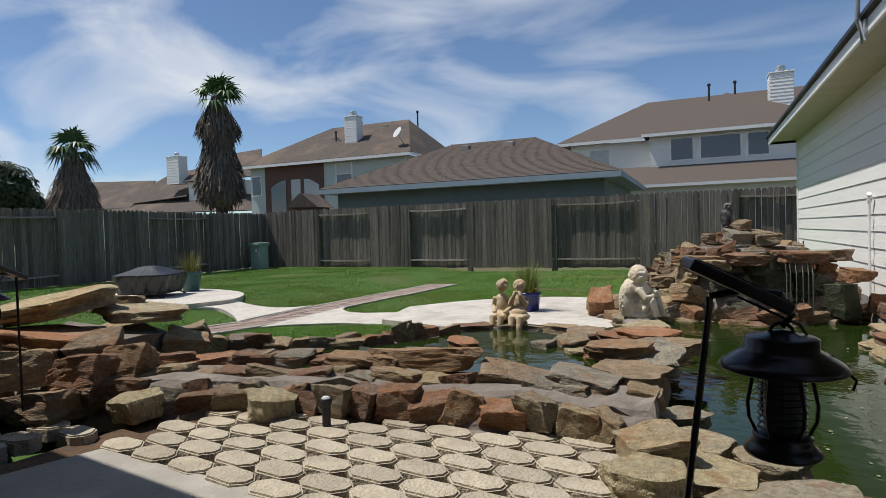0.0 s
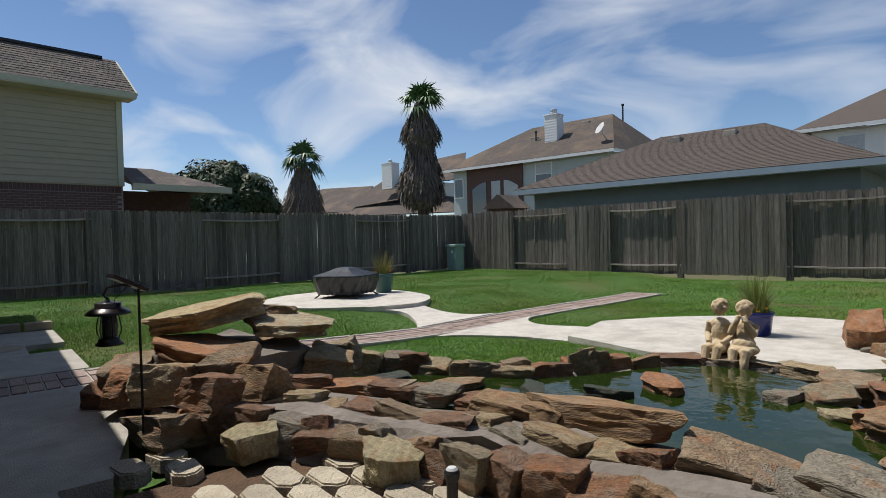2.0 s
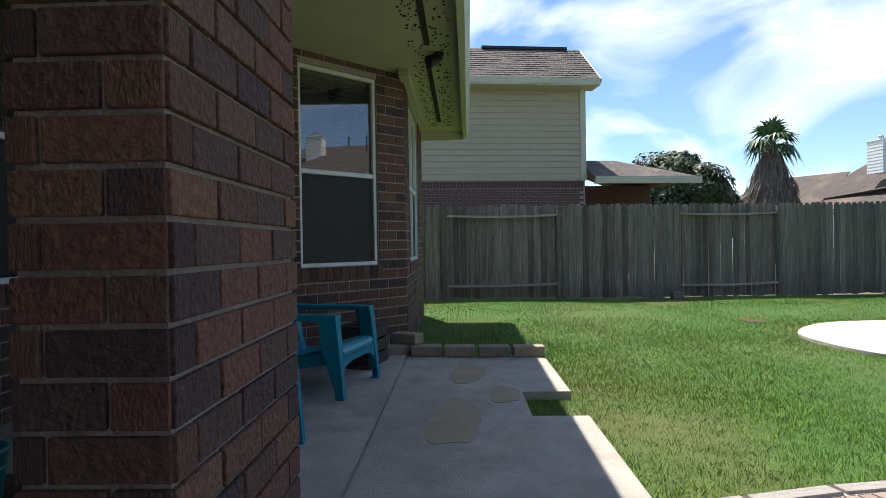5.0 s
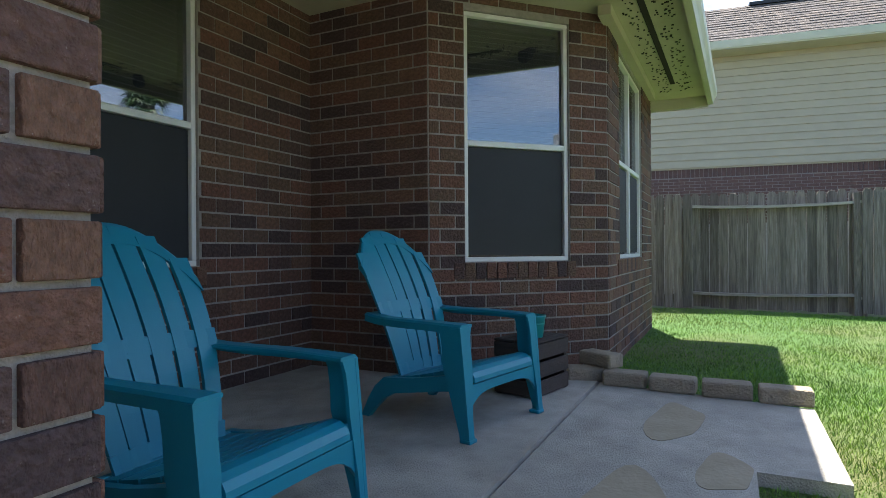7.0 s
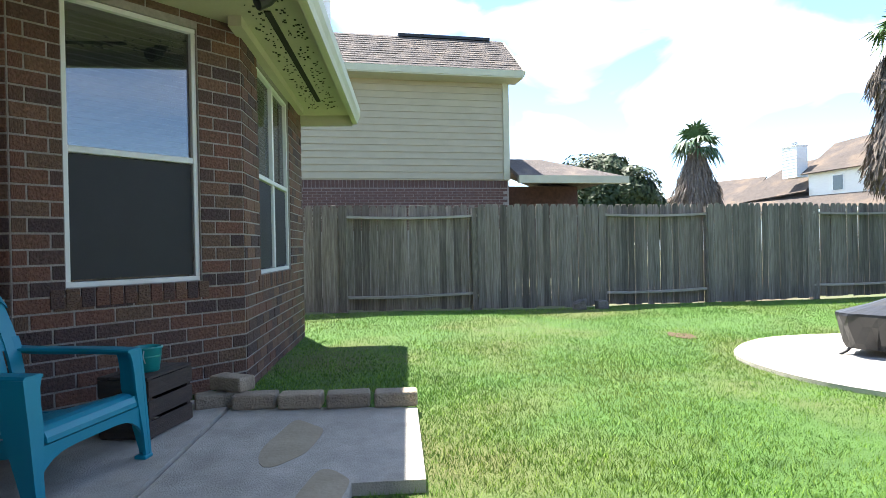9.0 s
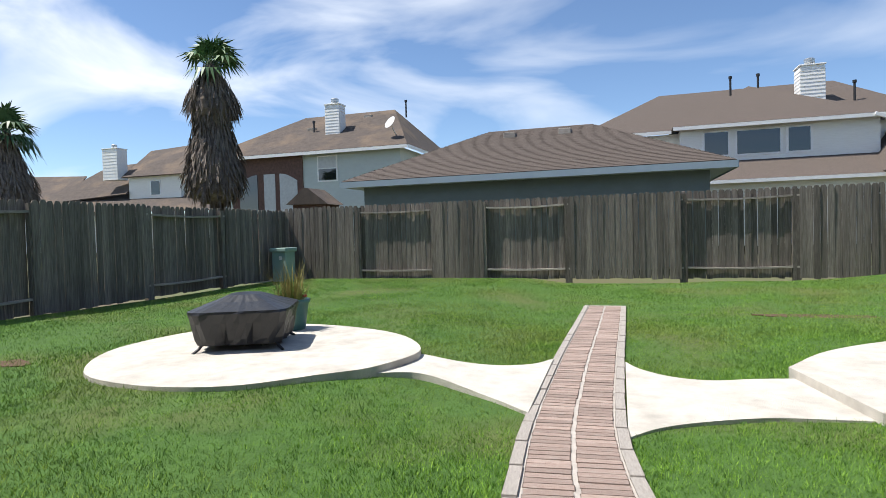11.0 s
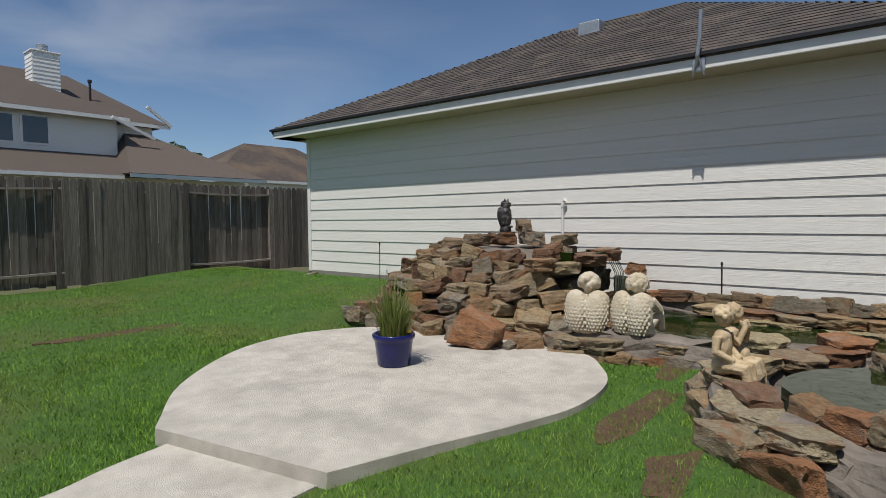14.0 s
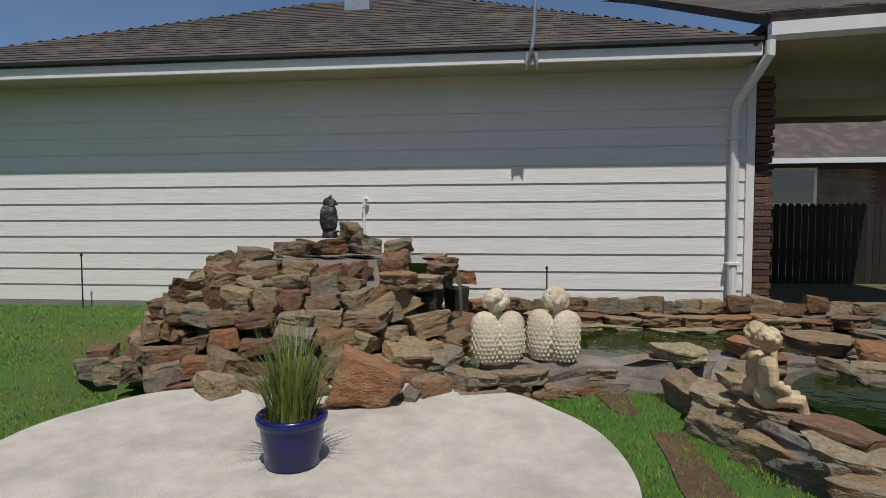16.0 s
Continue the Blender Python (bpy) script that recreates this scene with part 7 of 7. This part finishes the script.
def palm(x, y, ztrunk, profile, crown, seed, label):
    """A fan palm: trunk, thick skirt of dead leaves (radius, height) and a green crown."""
    rng = random.Random(seed)
    pt = thing("palm_tree", label, "palm tree", x, y, -0.2)
    zt = profile[-1][1]
    part("trunk", tube([(0, 0, 0), (0.05, 0, ztrunk), (0.02, 0.03, zt)], [0.28, 0.24, 0.16], 12), M_trunk, pt)
    sk = bmesh.new()
    add_lathe(sk, [(r * 0.82, z) for r, z in profile], 22)
    for (r0, z0), (r1, z1) in zip(profile, profile[1:]):
        rows = max(1, int((z1 - z0) / 0.13))
        for j in range(rows):
            t = j / rows
            r, z = r0 + (r1 - r0) * t, z0 + (z1 - z0) * t
            for k in range(int(24 + r * 34)):
                a = rng.uniform(0, 2 * math.pi)
                rr = r * rng.uniform(0.86, 1.06)
                ln = rng.uniform(0.3, 0.7)
                w = rng.uniform(0.018, 0.055)
                top = Vector((rr * 0.88 * math.cos(a), rr * 0.88 * math.sin(a), z + ln * 0.55))
                out = rr * rng.uniform(0.98, 1.18)
                a2 = a + rng.uniform(-0.12, 0.12)
                bot = Vector((out * math.cos(a2), out * math.sin(a2), z - ln * 0.45))
                tang = Vector((-math.sin(a), math.cos(a), 0)) * w
                mid = (top + bot) / 2 + Vector((math.cos(a), math.sin(a), 0)) * 0.03
                v = [sk.verts.new(top - tang * 0.3), sk.verts.new(top + tang * 0.3), sk.verts.new(mid + tang), sk.verts.new(bot), sk.verts.new(mid - tang)]
                sk.faces.new(v)
    part("dead_leaf_skirt", sk, M_skirt, pt, "grey-brown hanging dead leaves")
    cr = bmesh.new()
    for k in range(crown[1]):
        a = 2 * math.pi * k / crown[1] * 2.4 + rng.uniform(-0.3, 0.3)
        el = rng.uniform(-0.45, 1.35)
        d = (math.cos(a) * math.cos(el), math.sin(a) * math.cos(el), math.sin(el))
        fan_leaf(cr, (0.02, 0.03, zt - 0.05), d, crown[0] * rng.uniform(0.75, 1.1), 0.42 - 0.2 * max(0, el), rng, 15, 0.042)
    part("crown", cr, M_frond, pt)
    st = bmesh.new()
    for k in range(26):
        a = rng.uniform(0, 6.28)
        r = rng.uniform(0.25, 0.5)
        add_tube(st, [(0.02, 0.03, zt + 0.05), (r * 0.7 * math.cos(a), r * 0.7 * math.sin(a), zt - 0.5), (r * 1.2 * math.cos(a), r * 1.2 * math.sin(a), zt - 1.1)], [0.02, 0.016, 0.005], 4)
    part("dead_stalks", st, M_skirt, pt)


palm(-18.15, 18.05, 2.5, [(0.45, 2.45), (0.86, 2.75), (1.02, 3.2), (0.96, 3.7), (0.78, 4.4), (0.62, 4.9), (0.66, 5.2), (0.88, 5.55), (0.86, 5.85), (0.54, 6.4), (0.28, 6.8), (0.16, 7.15)], (1.22, 22), 21, "tall fan palm with a thick skirt of dead leaves")
palm(-30.5, 20.0, 2.4, [(1.15, 2.4), (1.25, 3.0), (1.1, 3.8), (0.85, 4.5), (0.58, 5.1), (0.34, 5.6), (0.18, 6.1)], (1.45, 22), 22, "shorter fan palm with a skirt of dead leaves")

M_leaf = mat("dark_leaf", (0.045, 0.075, 0.018), (0.025, 0.045, 0.010), scale=2, bump=0.1, vary=0.15, rough=0.6)
M_bark = mat("bark", (0.10, 0.075, 0.055), (0.06, 0.045, 0.033), scale=8, bump=0.9, rough=0.95)


def broad_tree(x, y, z, clumps, leaf, count, seed, label, material=None):
    """A round-headed tree: trunk, limbs and a crown of many small leaves gathered in clumps (x, y, z, radius)."""
    rng = random.Random(seed)
    tr = thing("tree", label, "tree", x, y, z)
    part("trunk", tube([(0, 0, -0.2), (0.1, 0, 1.0), (0, 0.1, 2.2)], [0.3, 0.22, 0.16], 10), M_bark, tr)
    for c in clumps:
        part("limb", tube([(0, 0.1, 1.4), (c[0] * 0.5, c[1] * 0.5, (1.4 + c[2]) / 2), c[:3]], [0.12, 0.08, 0.03], 7), M_bark, tr)
    verts, faces = [], []
    for c in clumps:
        for _ in range(count):
            d = Vector((rng.gauss(0, 1), rng.gauss(0, 1), rng.gauss(0, 1))).normalized()
            lump = 1 + 0.22 * noise.noise(d * 2.6 + Vector(c[:3]))
            p = Vector(c[:3]) + d * c[3] * lump * rng.uniform(0.55, 1.0) ** 0.5
            u = d.orthogonal().normalized()
            u.rotate(Matrix.Rotation(rng.uniform(0, 6.28), 3, d))
            tilt = (d + Vector((rng.uniform(-0.8, 0.8), rng.uniform(-0.8, 0.8), rng.uniform(-0.3, 0.8)))).normalized()
            w = tilt.cross(u).normalized()
            s = leaf * rng.uniform(0.6, 1.3)
            i = len(verts)
            verts += [p - u * s, p + w * s * 0.5, p + u * s, p - w * s * 0.5]
            faces.append((i, i + 1, i + 2, i + 3))
    me = bpy.data.meshes.new("crown")
    me.from_pydata([tuple(v) for v in verts], [], faces)
    part("crown", me, material or M_leaf, tr)


broad_tree(-36.5, 17.4, 0, [(0, 0, 4.2, 2.3), (1.0, 1.6, 3.6, 2.0), (-0.7, -1.6, 3.7, 2.0), (1.0, 2.6, 2.6, 1.7), (-1.0, -2.8, 2.6, 1.8), (0.5, 0.2, 2.6, 2.5), (0.2, 0.7, 5.1, 1.4)], 0.15, 6500, 31, "round dark green tree beyond the fence")
broad_tree(15.4, 46, 0, [(0, 0, 5.6, 1.2), (1.6, 0, 5.2, 1.0), (-1.0, 0.5, 5.0, 1.0)], 0.22, 500, 32, "distant leafy treetop between roofs")
broad_tree(19.0, 58, 0, [(0, 0, 5.8, 0.9), (0.9, 0, 6.2, 0.7)], 0.22, 300, 33, "distant leafy treetop beside the garage")

# pale stones by the fence foot
for x, y, s in ((-14.2, 5.75, 0.26), (-14.15, 6.15, 0.24)):
    st = tagged(part("stone", rock_mesh(int(500 + y * 10), False, M_core), None), "grey stone lying at the foot of the fence", "stone")
    st.matrix_basis = pose(x, y, -0.08, 0, 0, 20 + y * 40) @ Matrix.Diagonal((s, s * 0.8, s * 0.8, 1))
gs = tagged(part("stone", rock_mesh(560, False, M_slab_rock), None), "tan stone at the garage corner", "stone")
gs.matrix_basis = pose(2.4, 13.2, -0.16, 0, 0, 10) @ Matrix.Diagonal((0.35, 0.25, 0.2, 1))

# grass: blades over the lawn, thicker near the walk
M_grass = mat("lawn_grass", (0.155, 0.325, 0.030), (0.075, 0.185, 0.015), scale=2.2, bump=0, stain=(0.22, 0.215, 0.05), stain_scale=0.45, stain_amount=0.45, rough=0.7)
_n, _l = M_grass.node_tree.nodes, M_grass.node_tree.links
_geo = _n.new("ShaderNodeNewGeometry")
_vr = _n.new("ShaderNodeMapRange")
_vr.inputs["To Min"].default_value, _vr.inputs["To Max"].default_value = 0.45, 1.6
_hu = _n.new("ShaderNodeMapRange")
_hu.inputs["To Min"].default_value, _hu.inputs["To Max"].default_value = 0.515, 0.475
_hs = _n.new("ShaderNodeHueSaturation")
_l.new(_geo.outputs["Random Per Island"], _vr.inputs["Value"])
_l.new(_geo.outputs["Random Per Island"], _hu.inputs["Value"])
_l.new(_vr.outputs["Result"], _hs.inputs["Value"])
_l.new(_hu.outputs["Result"], _hs.inputs["Hue"])
_b = _n["Principled BSDF"]
_l.new(_b.inputs["Base Color"].links[0].from_socket, _hs.inputs["Color"])
_l.new(_hs.outputs["Color"], _b.inputs["Base Color"])
gr = np.random.default_rng(8)
N = 3000000
gx = gr.uniform(-14.45, 2.5, N)
gy = gr.uniform(0.2, 16.5, N)
dist = np.minimum(np.hypot(gx + 4.6, gy - 2.6), np.hypot(gx + 4.2, gy - 5.0))
keep = gr.random(N) < np.clip(1.15 - dist * 0.14, 0.17, 1.0)
for poly in (PIT_PAD, BIG_PAD, WALK_R, WALK_L, POND_RING, PATIO_OUT, PATIO_EAST, PATH_L + PATH_R[::-1], [hp(0, 0), hp(0.7, 0), hp(0.7, 1.3), hp(0, 1.3)]):
    keep &= ~inside(gx, gy, poly)
keep &= ~inside(gx, gy, [hp(3.6, -3), hp(3.6, -0.05), hp(7.5, -0.05), hp(7.5, -3)])
keep &= ~((gx > -8.25) & (gy < 1.0)) & ~((gx > -2.4) & (gy < 2.0)) & ~((gx > -4.6) & (gy < 1.15))
bare = np.exp(-(((gx + 1.3) / 0.9) ** 2 + ((gy - 4.75) / 0.35) ** 2)) + 0.7 * np.exp(-(((gx + 0.1) / 0.35) ** 2 + ((gy - 4.9) / 0.3) ** 2)) + 0.8 * np.exp(-(((gx + 10.9) / 0.35) ** 2 + ((gy - 5.6) / 0.2) ** 2)) + 0.45 * np.exp(-(((gx + 2.2) / 1.1) ** 2 + ((gy - 10.8) / 0.35) ** 2))
keep &= gr.random(N) > bare * 0.34
gx, gy = gx[keep], gy[keep]
n = len(gx)
gz = lawn_z(gx, gy) - 0.012
far = np.clip(np.hypot(gx + 4.5, gy - 3.5) / 9, 0.35, 1.3)
tuft = np.sin(gx * 31 + 2.1 * np.sin(gy * 17)) * np.sin(gy * 29 + 1.7 * np.sin(gx * 13))
h = gr.uniform(0.018, 0.040, n) * (1 + 0.3 * tuft) * (1 + 0.5 * (gr.random(n) < 0.04))
w = gr.uniform(0.0019, 0.0036, n) * (0.6 + 1.35 * far)
ang = gr.uniform(0, 2 * np.pi, n)
lean = gr.uniform(0.1, 1.1, n) * h
la = gr.uniform(0, 2 * np.pi, n)
co = np.empty((n, 3, 3), np.float32)
co[:, 0] = np.stack([gx - w * np.cos(ang), gy - w * np.sin(ang), gz], 1)
co[:, 1] = np.stack([gx + w * np.cos(ang), gy + w * np.sin(ang), gz], 1)
co[:, 2] = np.stack([gx + lean * np.cos(la), gy + lean * np.sin(la), gz + h], 1)
me = bpy.data.meshes.new("grass")
me.vertices.add(n * 3)
me.loops.add(n * 3)
me.polygons.add(n)
me.vertices.foreach_set("co", co.ravel())
me.loops.foreach_set("vertex_index", np.arange(n * 3, dtype=np.int32))
me.polygons.foreach_set("loop_start", np.arange(0, n * 3, 3, dtype=np.int32))
me.update(calc_edges=True)
tagged(part("grass", me, M_grass), "short green lawn grass blades", "grass", kind="stuff")
